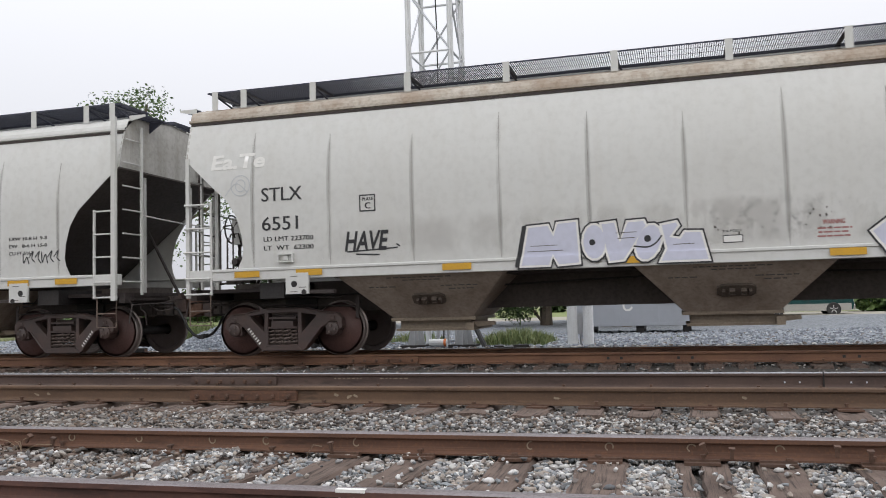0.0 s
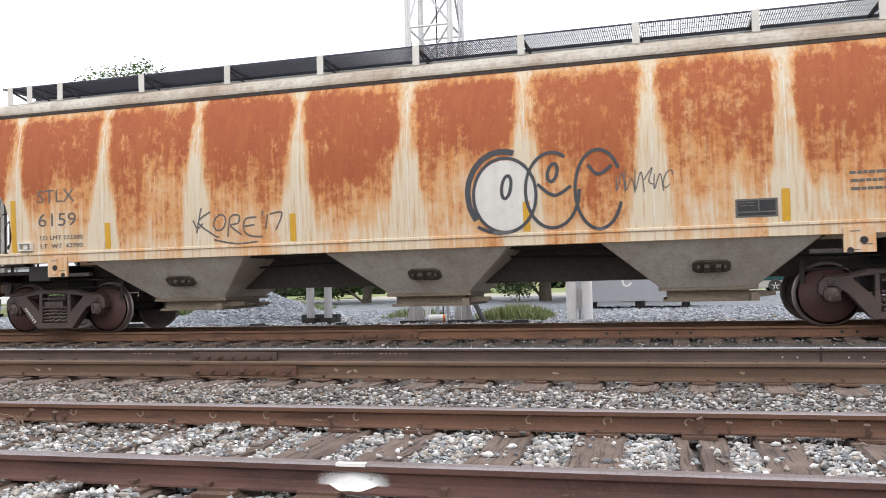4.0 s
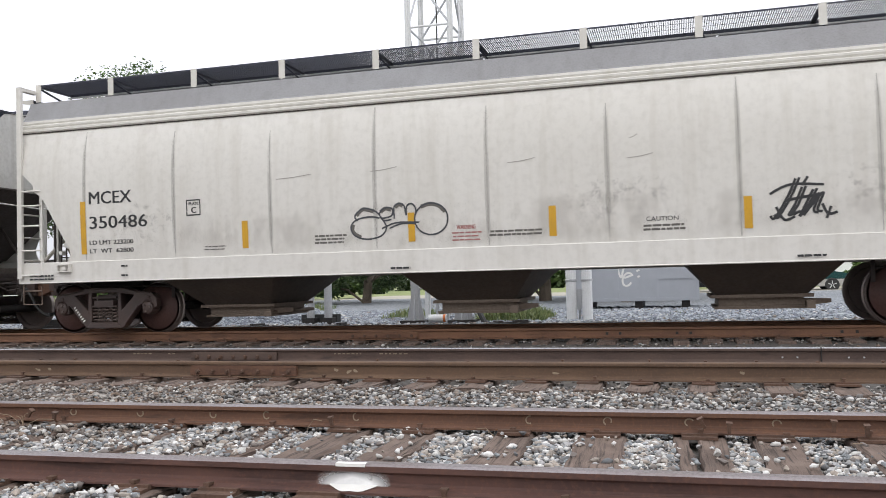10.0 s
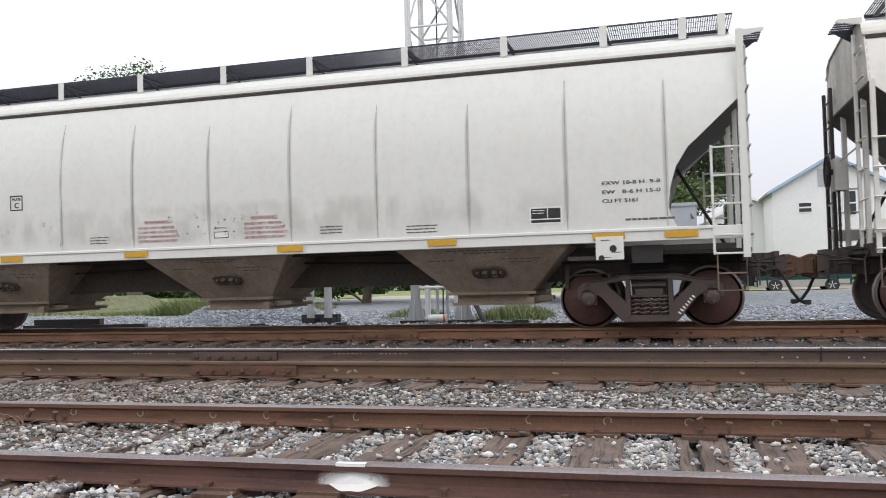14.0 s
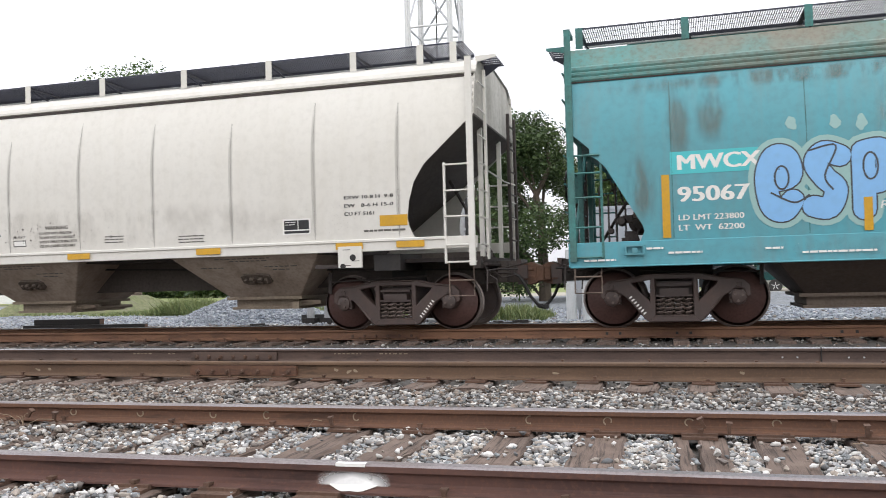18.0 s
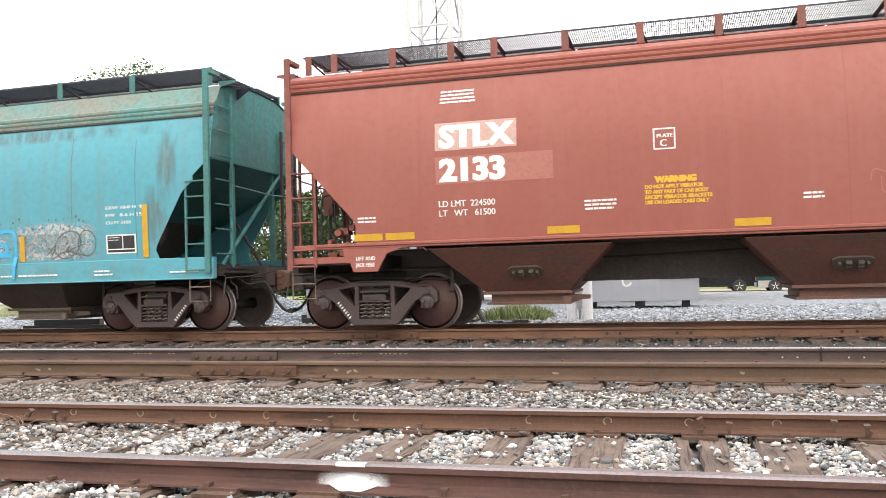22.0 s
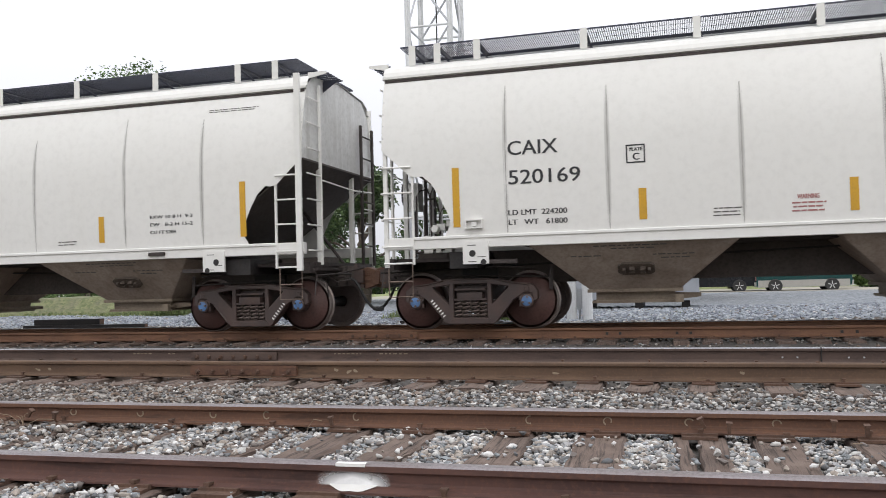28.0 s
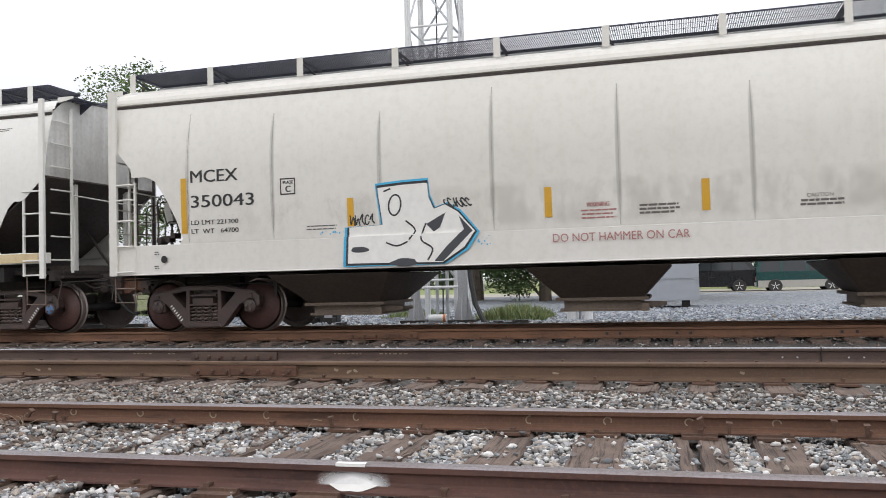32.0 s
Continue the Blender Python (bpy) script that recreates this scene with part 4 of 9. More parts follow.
def frame_mesh():
    """Cast side frame: arched top, two windows, spring opening, jaws over the bearings."""
    bm = bmesh.new()
    y0, y1 = -1.13, -0.98
    top = [(-1.08, 0.48), (-1.07, 0.63), (-0.97, 0.725), (-0.68, 0.755), (-0.42, 0.815), (0.0, 0.825)]
    low = [(-1.02, 0.44), (-0.985, 0.575), (-0.82, 0.575), (-0.60, 0.690), (-0.28, 0.735)]
    slab(bm, top + [(-x, z) for x, z in top[-2::-1]] + [(-x, z) for x, z in low] + low[::-1], y0, y1)
    for s in (-1, 1):
        # tension arm, column, ribs along the edges, lug over the bearing
        slab(bm, [(s * 0.88, 0.66), (s * 0.62, 0.70), (s * 0.595, 0.655), (s * 0.35, 0.415), (s * 0.31, 0.30), (s * 0.27, 0.20), (s * 0.27, 0.10), (s * 0.37, 0.10), (s * 0.44, 0.155), (s * 0.71, 0.48), (s * 0.82, 0.55)][::s], y0, y1)
        slab(bm, [(s * 0.34, 0.75), (s * 0.272, 0.75), (s * 0.272, 0.16), (s * 0.37, 0.16), (s * 0.35, 0.43)][::s], y0, y1)
        slab(bm, [(s * 0.95, 0.725), (s * 0.68, 0.752), (s * 0.42, 0.812), (s * 0.42, 0.785), (s * 0.68, 0.727), (s * 0.95, 0.70)][::s], y0 - 0.022, y0 + 0.01)
        slab(bm, [(s * 0.71, 0.485), (s * 0.445, 0.165), (s * 0.425, 0.185), (s * 0.69, 0.505)][::s], y0 - 0.022, y0 + 0.01)
        slab(bm, [(s * 0.84, 0.58), (s * 0.79, 0.58), (s * 0.775, 0.36), (s * 0.83, 0.36)][::s], y0 + 0.02, y1)
        box(bm, *sorted((s * 0.87, s * 0.95)), y0 - 0.02, y0 + 0.01, 0.60, 0.67)
    box(bm, -0.30, 0.30, y0 - 0.018, y0 + 0.01, 0.795, 0.822)
    slab(bm, [(-0.36, 0.10), (0.36, 0.10), (0.31, 0.185), (-0.31, 0.185)], y0 - 0.02, y1 + 0.05)
    box(bm, -0.28, 0.28, y0 - 0.02, y1, 0.17, 0.205)
    bmesh.ops.recalc_face_normals(bm, faces=bm.faces[:])
    return meshed("side_frame", rounded(bm, 0.010), M["truck"])


FRAME = frame_mesh()


def spring_mesh():
    bm = bmesh.new()
    n = 34
    pts = [(0.068 * math.cos(2 * math.pi * k * 4.5 / n), 0.068 * math.sin(2 * math.pi * k * 4.5 / n), 0.200 + 0.275 * k / n) for k in range(n + 1)]
    tube(bm, pts, 0.015, 5)
    return meshed("spring", bm, M["spring"])


SPRING = spring_mesh()
bm = blocks((-0.265, 0.265, -1.14, 1.14, 0.475, 0.505), (-0.20, 0.20, -1.15, 1.15, 0.505, 0.60), (-0.26, 0.26, -0.97, 0.97, 0.505, 0.70), (-0.30, 0.30, -0.35, 0.35, 0.66, 0.76))
slab(bm, [(-0.25, 0.635), (0.25, 0.635), (0.25, 0.665), (-0.25, 0.665)], -1.14, -0.99)
BOLSTER = meshed("bolster", rounded(bm, 0.012), M["truck"])
bm = bmesh.new()
slab(bm, [(-0.14, 0.53), (-0.12, 0.565), (0.12, 0.565), (0.14, 0.53), (0.115, 0.46), (0.09, 0.53), (-0.09, 0.53), (-0.115, 0.46)], -1.12, -0.99)
ADAPTER = meshed("bearing_adapter", bm, M["truck"])
bm = bmesh.new()
for s in (-1, 1):
    box(bm, s * 0.40 - 0.05, s * 0.40 + 0.05, -0.85, 0.85, 0.30, 0.42)
    for sy in (-1, 1):
        slab(bm, [(s * 0.40, 0.25), (s * 0.46, 0.25), (s * 0.48, 0.47), (s * 0.42, 0.47)][::s], sy * 0.79 - 0.06, sy * 0.79 + 0.06)
# black, as the shade seen through the frame's windows
BRAKE = meshed("brake_beam", bm, M["black"])


def coupler_meshes():
    bm = blocks((-0.62, 0.0, -0.085, 0.085, 0.80, 0.99))
    slab(bm, [(-0.02, 0.71), (0.10, 0.69), (0.24, 0.73), (0.25, 1.02), (0.12, 1.07), (-0.02, 1.03)], -0.19, 0.10)
    slab(bm, [(0.20, 0.74), (0.33, 0.76), (0.34, 1.0), (0.20, 1.02)], -0.20, -0.06)
    box(bm, 0.10, 0.30, 0.08, 0.17, 0.76, 1.0)
    for z in (0.80, 0.92):
        box(bm, 0.04, 0.17, -0.205, -0.18, z, z + 0.055)
    bmesh.ops.recalc_face_normals(bm, faces=bm.faces[:])
    head = meshed("coupler", rounded(bm, 0.012), worn("rusty_coupler_steel", (0.135, 0.067, 0.040), (0.065, 0.042, 0.035), 0.75, 0, 3, 30, 0.6, 0.3))
    bm = bmesh.new()
    tube(bm, [(-0.16, -0.36, 0.88), (-0.06, -0.36, 0.84), (0.04, -0.35, 0.68), (0.12, -0.33, 0.50), (0.22, -0.29, 0.37), (0.31, -0.25, 0.315), (0.385, -0.22, 0.31)], 0.026, 8)
    box(bm, 0.30, 0.40, -0.27, -0.17, 0.30, 0.36)
    hose = meshed("air_hose", bm, M["rubber"])
    bm = bmesh.new()
    tube(bm, [(-0.55, -0.75, 0.98), (-0.40, -0.76, 0.93), (-0.30, -0.60, 0.82), (-0.10, -0.45, 0.86)], 0.014, 6)
    tube(bm, [(-0.42, -0.98, 0.96), (-0.40, -1.02, 0.86), (-0.30, -1.02, 0.80), (-0.28, -1.0, 0.58)], 0.013, 6)
    lever = meshed("uncoupling_lever", bm, M["under"])
    return head, hose, lever


COUPLER, HOSE, LEVER = coupler_meshes()


def handwheel_mesh():
    bm = bmesh.new()
    n = 24
    for k in range(n):
        a, b = 2 * math.pi * k / n, 2 * math.pi * (k + 1) / n
        tube(bm, [(0, 0.27 * math.cos(a), 0.27 * math.sin(a)), (0, 0.27 * math.cos(b), 0.27 * math.sin(b))], 0.016, 5)
    for k in range(6):
        a = math.pi * k / 3
        tube(bm, [(0.03, 0, 0), (0, 0.26 * math.cos(a), 0.26 * math.sin(a))], 0.011, 4)
    lathe(bm, [(0.0, 0.0), (0.0, 0.05), (0.22, 0.04)], axis="x", seg=10)
    return meshed("hand_brake_wheel", bm, M["black"])


HANDWHEEL = handwheel_mesh()
GRATES = {}


def grating(length):
    """Open steel walkway seen from below: cross bars between long bearers."""
    key = round(length, 1)
    if key not in GRATES:
        bm = bmesh.new()
        n = int(length / 0.033)
        for k in range(n + 1):
            x = -length / 2 + length * k / n
            box(bm, x - 0.006, x + 0.006, -1.255, -0.43, 4.570, 4.585)
        box(bm, -length / 2, length / 2, -1.266, -1.258, 4.560, 4.585)
        for y in (-0.98, -0.70):
            box(bm, -length / 2, length / 2, y - 0.002, y + 0.002, 4.580, 4.585)
        box(bm, -length / 2, length / 2, -0.43, -0.41, 4.535, 4.585)
        box(bm, -length / 2, length / 2, -0.50, -0.47, 4.485, 4.510, 1)
        GRATES[key] = meshed("running_board", bm, [M["grating"], M["galv"]])
    return GRATES[key]


def hopper_mesh(w, top, gate, mat):
    """One bay: sloping sheets down to the outlet and its gate."""
    bm = bmesh.new()
    yt, bx, by, zb = 1.54, 0.66, 0.74, 0.575
    if gate == "low":
        yt, bx, by, zb = 1.50, 0.62, 0.74, 0.45
    a = [bm.verts.new(p) for p in ((-w, -yt, top), (w, -yt, top), (w, yt, top), (-w, yt, top))]
    b = [bm.verts.new(p) for p in ((-bx, -by, zb), (bx, -by, zb), (bx, by, zb), (-bx, by, zb))]
    for i in range(4):
        bm.faces.new((a[i], a[(i + 1) % 4], b[(i + 1) % 4], b[i]))
    bm.faces.new(a[::-1])
    bm.faces.new(b)
    bmesh.ops.recalc_face_normals(bm, faces=bm.faces[:])
    return rounded(bm, 0.015)


def gate_mesh(gate):
    bm = bmesh.new()
    z1 = 0.585 if gate != "low" else 0.46
    box(bm, -0.72, 0.72, -0.80, 0.80, z1 - 0.035, z1 + 0.015)
    box(bm, -0.60, 0.60, -0.66, 0.66, z1 - 0.17, z1 - 0.03)
    box(bm, -0.66, 0.66, -0.72, 0.72, z1 - 0.205, z1 - 0.165)
    slab(bm, [(0.60, z1 - 0.17), (0.98, z1 - 0.13), (0.98, z1 - 0.07), (0.60, z1 - 0.06)], -0.60, -0.45)
    tube(bm, [(0.66, -0.92, z1 - 0.14), (0.66, 0.92, z1 - 0.14)], 0.035, 8)
    box(bm, 0.60, 0.72, -0.93, -0.86, z1 - 0.20, z1 - 0.08)
    return rounded(bm, 0.006)


GATES = {k: meshed("outlet_gate", gate_mesh(k), worn("outlet_gate_steel_" + k, c, (0.14, 0.10, 0.075), 0.7, 0, 2, 25, 0.6, 0.2))
         for k, c in (("high", (0.26, 0.21, 0.155)), ("low", (0.20, 0.155, 0.12)), ("brown", (0.21, 0.10, 0.075)))}


def vibrator_mesh():
    """Small cast bracket with two bumps, on the hopper's slope."""
    bm = bmesh.new()
    slab(bm, [(-0.27, -0.07), (-0.20, -0.12), (0.20, -0.12), (0.27, -0.07), (0.27, 0.07), (0.20, 0.12), (-0.20, 0.12), (-0.27, 0.07)], -0.035, 0.0)
    for x in (-0.10, 0.06):
        for z in (-0.05, 0.02):
            box(bm, x, x + 0.075, -0.10, -0.035, z, z + 0.04)
    for x in (-0.20, 0.17):
        box(bm, x, x + 0.04, -0.09, -0.035, -0.04, 0.04)
    return meshed("vibrator_bracket", rounded(bm, 0.004), worn("grimy_bracket_steel", (0.115, 0.090, 0.072), (0.05, 0.038, 0.032), 0.7, 0, 5, 40, 0.6, 0.3))


VIBRATOR = vibrator_mesh()


def end_outline(kind, E, zs, zt):
    """The near side's outline: lower edge, with the cut at both ends, in (x, z)."""
    cuts = {
        "arc": [(0.0, 3.36), (0.60, 2.80), (0.80, 2.62), (0.97, 2.35), (1.06, 2.05), (1.09, 1.78), (1.06, 1.64), (0.98, zs)],
        "notch": [(0.0, 2.86), (0.46, 2.43), (0.56, 2.41), (0.66, 2.42), (0.80, 2.30), (0.93, 2.08), (1.04, 1.85), (1.09, 1.72), (1.07, 1.62), (0.99, zs)],
        "slant": [(0.0, 2.98), (0.33, 2.68), (0.33, 2.58), (0.45, 2.50), (0.55, 2.40), (1.06, 1.52), (1.08, 1.44), (1.02, zs)],
        "round": [(0.0, 3.32), (0.42, 2.86), (0.45, 2.70), (0.72, 2.70), (0.90, 2.62), (1.12, 2.30), (1.30, 1.95), (1.42, 1.62), (1.36, zs)],
        "plain": [(0.0, 3.06), (1.14, 1.80), (1.18, 1.70), (1.18, zs)],
    }[kind]
    left = [(-E + a, z) for a, z in cuts]
    right = [(E - a, z) for a, z in cuts]
    return [(-E, zt)] + left + right[::-1] + [(E, zt)]


def ladder(bm, x0, x1, y, zs, r=0.016):
    for z in zs:
        tube(bm, [(x0, y, z), (x0, y - 0.03, z), (x1, y - 0.03, z), (x1, y, z)], r, 5)
    return bm


CARS = []


def hopper_car(s):
    """A three-bay covered hopper; s holds its sizes, colours and lettering."""
    car = thing("hopper_car", s["label"], "hopper car", "train of covered hopper cars")
    E, ST, TC = s["E"], s["striker"], s["truck"]
    FACE["sill"] = 0.0
    paint, trim, roofm = s["paint"], s.get("trim", s["paint"]), s.get("roof", s["paint"])
    lip = s.get("lip", 4.03)
    zt, zs, zb = lip + 0.03, s["sill"][1], s["sill"][0]
    style = s["style"]
    # side sheets
    out = end_outline(s["cut"], E, zs, zt)
    for near in (True, False):
        part("side_sheet", side_sheet(out, near), paint, car, s.get("side_label", "") if near else "")
    # slope sheets and end sheets
    zc = out[1][1]
    h0 = s["bays"][0] - s["bay_half"]
    for sg, bx in ((-1, h0), (1, s["bays"][-1] + s["bay_half"])):
        bm = bmesh.new()
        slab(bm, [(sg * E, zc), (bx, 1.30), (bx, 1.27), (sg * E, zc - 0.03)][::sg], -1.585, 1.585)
        part("slope_sheet", bm, s["slope"], car, "sloping floor sheet darker than the sides")
        bm = bmesh.new()
        zz = [zc + (lip - zc) * k / 6 for k in range(7)]
        tops = [(1.12, 4.29), (0.0, 4.39)] if style != "ribbed" else [(half(lip) - 0.08, lip + 0.22), (1.27, 4.23), (0.78, 4.36), (0.0, 4.39)]
        ring_pts = [(-half(z), z) for z in zz] + [(-y, z) for y, z in tops] + [(y, z) for y, z in tops[-2::-1]] + [(half(z), z) for z in zz[::-1]]
        a = [bm.verts.new((sg * (E - 0.01), y, z)) for y, z in ring_pts]
        b = [bm.verts.new((sg * (E - 0.03), y, z)) for y, z in ring_pts]
        bm.faces.new(a)
        bm.faces.new(b[::-1])
        for i in range(len(a)):
            bm.faces.new((a[i], a[(i + 1) % len(a)], b[(i + 1) % len(a)], b[i]))
        bmesh.ops.recalc_face_normals(bm, faces=bm.faces[:])
        part("end_sheet", bm, s.get("end", paint), car, "grimy, shade-darkened end wall")
    # hidden inner bin that closes the view through the middle, dark in place of shade
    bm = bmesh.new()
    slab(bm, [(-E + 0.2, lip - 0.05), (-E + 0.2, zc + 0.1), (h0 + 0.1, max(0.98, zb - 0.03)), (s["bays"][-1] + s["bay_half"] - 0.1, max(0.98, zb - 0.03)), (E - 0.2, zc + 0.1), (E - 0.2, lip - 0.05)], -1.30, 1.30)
    part("bin", bm, UNDERBODY["bin"], car)
    # roof
    bm = bmesh.new()
    for sy in (-1, 1):
        if style == "ribbed":
            w0 = half(lip)
            prof = [(w0 + 0.006, lip - 0.02), (w0 + 0.03, lip + 0.01), (w0 + 0.03, lip + 0.045), (w0 - 0.005, lip + 0.06), (w0 + 0.012, lip + 0.09), (w0 + 0.012, lip + 0.12), (w0 - 0.03, lip + 0.14),
                    (w0 - 0.015, lip + 0.17), (w0 - 0.02, lip + 0.21), (w0 - 0.07, lip + 0.24), (1.28, 4.25), (0.78, 4.38), (0.0, 4.41)]
        else:
            w0 = half(lip)
            prof = [(w0 - 0.002, lip - 0.01), (w0 + 0.035, lip + 0.005), (w0 + 0.035, lip + 0.045), (w0 - 0.02, lip + 0.06), (w0 - 0.035, lip + 0.12), (w0 - 0.08, lip + 0.19), (1.12, max(4.31, lip + 0.28)), (0.0, 4.40)]
        rings = [[bm.verts.new((x, sy * y, z)) for y, z in prof] for x in (-E - 0.02, E + 0.02)]
        for i in range(len(prof) - 1):
            bm.faces.new((rings[0][i], rings[1][i], rings[1][i + 1], rings[0][i + 1])).material_index = 1 if i < (8 if style == "ribbed" else 4) else 0
    bmesh.ops.recalc_face_normals(bm, faces=bm.faces[:])
    part("roof", bm, [roofm, s.get("lippaint", roofm)], car, s.get("roof_label", ""))
    # dark strip that stands for the shadow line under the roof's lip
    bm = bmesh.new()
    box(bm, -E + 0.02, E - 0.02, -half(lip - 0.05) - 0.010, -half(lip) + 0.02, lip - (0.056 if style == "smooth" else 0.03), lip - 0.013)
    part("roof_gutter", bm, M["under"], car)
    # roof hatch: a long trough cover
    bm = blocks((-E + 0.8, E - 0.8, -0.32, 0.32, 4.38, 4.47))
    part("hatch_coaming", bm, roofm, car)
    n = 4
    for k in range(n):
        x0 = -E + 0.85 + (2 * E - 1.7) * k / n
        bm = blocks((x0 + 0.02, x0 + (2 * E - 1.7) / n - 0.02, -0.36, 0.36, 4.47, 4.52))
        part("hatch_cover", rounded(bm, 0.015), roofm, car)
    # walkways and their brackets
    L = s["board"]
    for sg in (1, -1):
        w = part("running_board", grating(L), None, car, "dark open steel walkway")
        w.matrix_basis = pose(0, 0, 0, 0, 0, 0 if sg > 0 else 180)
    if "bracket" not in s["meshes"]:
        bm = blocks((-0.055, 0.055, -1.275, -1.262, 4.27, 4.59))
        box(bm, -0.035, 0.035, -1.262, -0.43, 4.545, 4.560, 1)
        slab(bm, [(-0.03, 4.30), (0.03, 4.30), (0.03, 4.55), (-0.03, 4.55)], -1.255, -1.245, 1)
        tube(bm, [(-0.02, -1.24, 4.54), (0.10, -0.75, 4.36)], 0.020, 4, 1)
        s["meshes"]["bracket"] = meshed("walkway_bracket", bm, [trim, M["grating"]])
    for x in s["brackets"]:
        b = part("walkway_bracket", s["meshes"]["bracket"], None, car)
        b.matrix_basis = pose(x, 0, 0)
    for x in s["brackets"][::2]:
        b = part("walkway_bracket", s["meshes"]["bracket"], None, car)
        b.matrix_basis = pose(x, 0, 0, 0, 0, 180)
    # short grated steps at the ends of the running boards, on painted brackets
    for sg in (-1, 1):
        bm = bmesh.new()
        for k in range(9):
            x = sg * (E + 0.01 + 0.034 * k)
            box(bm, x - 0.004, x + 0.004, -1.26, -0.55, 4.312, 4.325)
        for k in range(7):
            y = -1.26 + 0.71 * k / 6
            box(bm, *sorted((sg * (E - 0.02), sg * (E + 0.30))), y - 0.004, y + 0.004, 4.305, 4.328)
        tagged(part("end_walkway", bm, M["grating"], car), kind="stuff")
        bm = bmesh.new()
        slab(bm, [(sg * (E - 0.02), 4.325), (sg * (E + 0.31), 4.325), (sg * (E + 0.31), 4.285), (sg * (E - 0.02), 4.22)][::sg], -1.275, -1.262)
        part("walkway_bracket", bm, trim, car)
        bm = bmesh.new()
        slab(bm, [(sg * (E - 0.02), 4.30), (sg * (E + 0.28), 4.30), (sg * (E - 0.02), 4.10)][::sg], -0.70, -0.68)
        part("walkway_bracket", bm, M["grating"], car)
    # side sill
    for sy in (-1, 1):
        bm = bmesh.new()
        y0, y1 = sy * 1.615, sy * 1.50
        if s["sillkind"] == "deep":
            slab(bm, [(-E - 0.02, zb), (E + 0.02, zb), (E + 0.02, zs), (-E - 0.02, zs)], min(y0, y1), max(y0, y1))
            box(bm, -E, E, min(sy * 1.63, sy * 1.50), max(sy * 1.63, sy * 1.50), zb - 0.012, zb + 0.012)
        else:
            slab(bm, [(-E, zb), (E, zb), (E, zb + 0.10), (E, zs), (-E, zs)], min(y0, y1), max(y0, y1))
            box(bm, -E + 0.5, E - 0.5, min(sy * 1.635, sy * 1.50), max(sy * 1.635, sy * 1.50), zs - 0.045, zs + 0.004)
        bmesh.ops.recalc_face_normals(bm, faces=bm.faces[:])
        part("side_sill", rounded(bm, 0.008), s.get("sillpaint", paint), car)
    # centre sill and bolsters of the body, coloured dark for the shade over the trucks
    if s["sillkind"] == "deep":
        bm = blocks((-TC + 0.6, TC - 0.6, -0.34, 0.34, 0.97, 1.25), (-ST + 0.34, -TC + 0.6, -0.22, 0.22, 0.74, 1.10), (TC - 0.6, ST - 0.34, -0.22, 0.22, 0.74, 1.10))
    else:
        bm = blocks((-ST + 0.9, ST - 0.9, -0.34, 0.34, 0.73, zb - 0.02), (-ST + 0.34, ST - 0.34, -0.22, 0.22, 0.74, 1.10))
    part("centre_sill", rounded(bm, 0.01), UNDERBODY["slope"] if s["sillkind"] != "deep" else UNDERBODY["bin"], car)
    for sg in (-1, 1):
        bm = blocks((sg * TC - 0.22, sg * TC + 0.22, -1.5, 1.5, 0.98, 1.24), (sg * TC - 0.3, sg * TC + 0.3, -0.4, 0.4, 0.74, 0.99))
        part("body_bolster", bm, M["black"], car)
        x0, x1 = sorted((sg * (E - 1.5), sg * (ST - 0.25)))
        p0, p1 = sorted((sg * (E - 1.5), sg * (E + 0.04)))
        bm = blocks((p0, p1, -1.25, 1.25, 1.10, 1.16))
        box(bm, *sorted((sg * (E - 0.10), sg * (E + 0.02))), -1.45, 1.45, 0.98, 1.16)
        box(bm, *sorted((sg * (E + 0.02), sg * (E + 0.09))), -1.30, 1.30, 1.02, 1.07)
        part("end_platform", bm, M["under"], car, "grimy end platform over the draft gear")
        # striker casting with its lugs, carrier iron and side ribs
        xs0 = sg * (ST - 0.36)
        bm = blocks((*sorted((xs0, xs0 + sg * 0.07)), -0.30, 0.30, 0.76, 1.12))
        box(bm, *sorted((xs0, xs0 + sg * 0.16)), -0.26, 0.26, 0.70, 0.77)
        for y in (-0.30, 0.22):
            box(bm, *sorted((xs0 + sg * 0.07, xs0 + sg * 0.17)), y, y + 0.08, 0.80, 1.02)
        part("striker", rounded(bm, 0.012), M["truck"], car, "cast striker round the coupler")
        for k in range(4):
            xr = sg * (ST - 0.52 - 0.19 * k)
            bm = blocks((xr - 0.022, xr + 0.022, -0.245, -0.22, 0.75, 1.09))
            part("draft_rib", bm, M["under"], car)
        bm = bmesh.new()
        xo2 = sg * (E + 0.05)
        tube(bm, [(sg * (ST - 0.9), -0.42, 0.90), (sg * (ST - 0.5), -0.42, 0.90), (sg * (ST - 0.42), -0.36, 0.88)], 0.022, 6)
        box(bm, *sorted((sg * (ST - 0.50), sg * (ST - 0.40))), -0.41, -0.33, 0.84, 0.93)
        tube(bm, [(sg * (ST - 0.45), -0.37, 0.93), (sg * (ST - 0.36), -0.37, 1.00)], 0.010, 5)
        part("angle_cock", bm, M["under"], car)
        bm = bmesh.new()
        tube(bm, [(xo2, -1.40, 1.05), (xo2 + sg * 0.05, -1.36, 0.94), (xo2 + sg * 0.04, -0.60, 0.96), (sg * (ST - 0.20), -0.20, 1.06)], 0.013, 5)
        tube(bm, [(xo2 + sg * 0.05, -1.36, 0.94), (xo2 + sg * 0.06, -1.44, 0.72), (xo2 + sg * 0.06, -1.46, 0.62)], 0.013, 5)
        part("cut_lever", bm, M["under"], car)
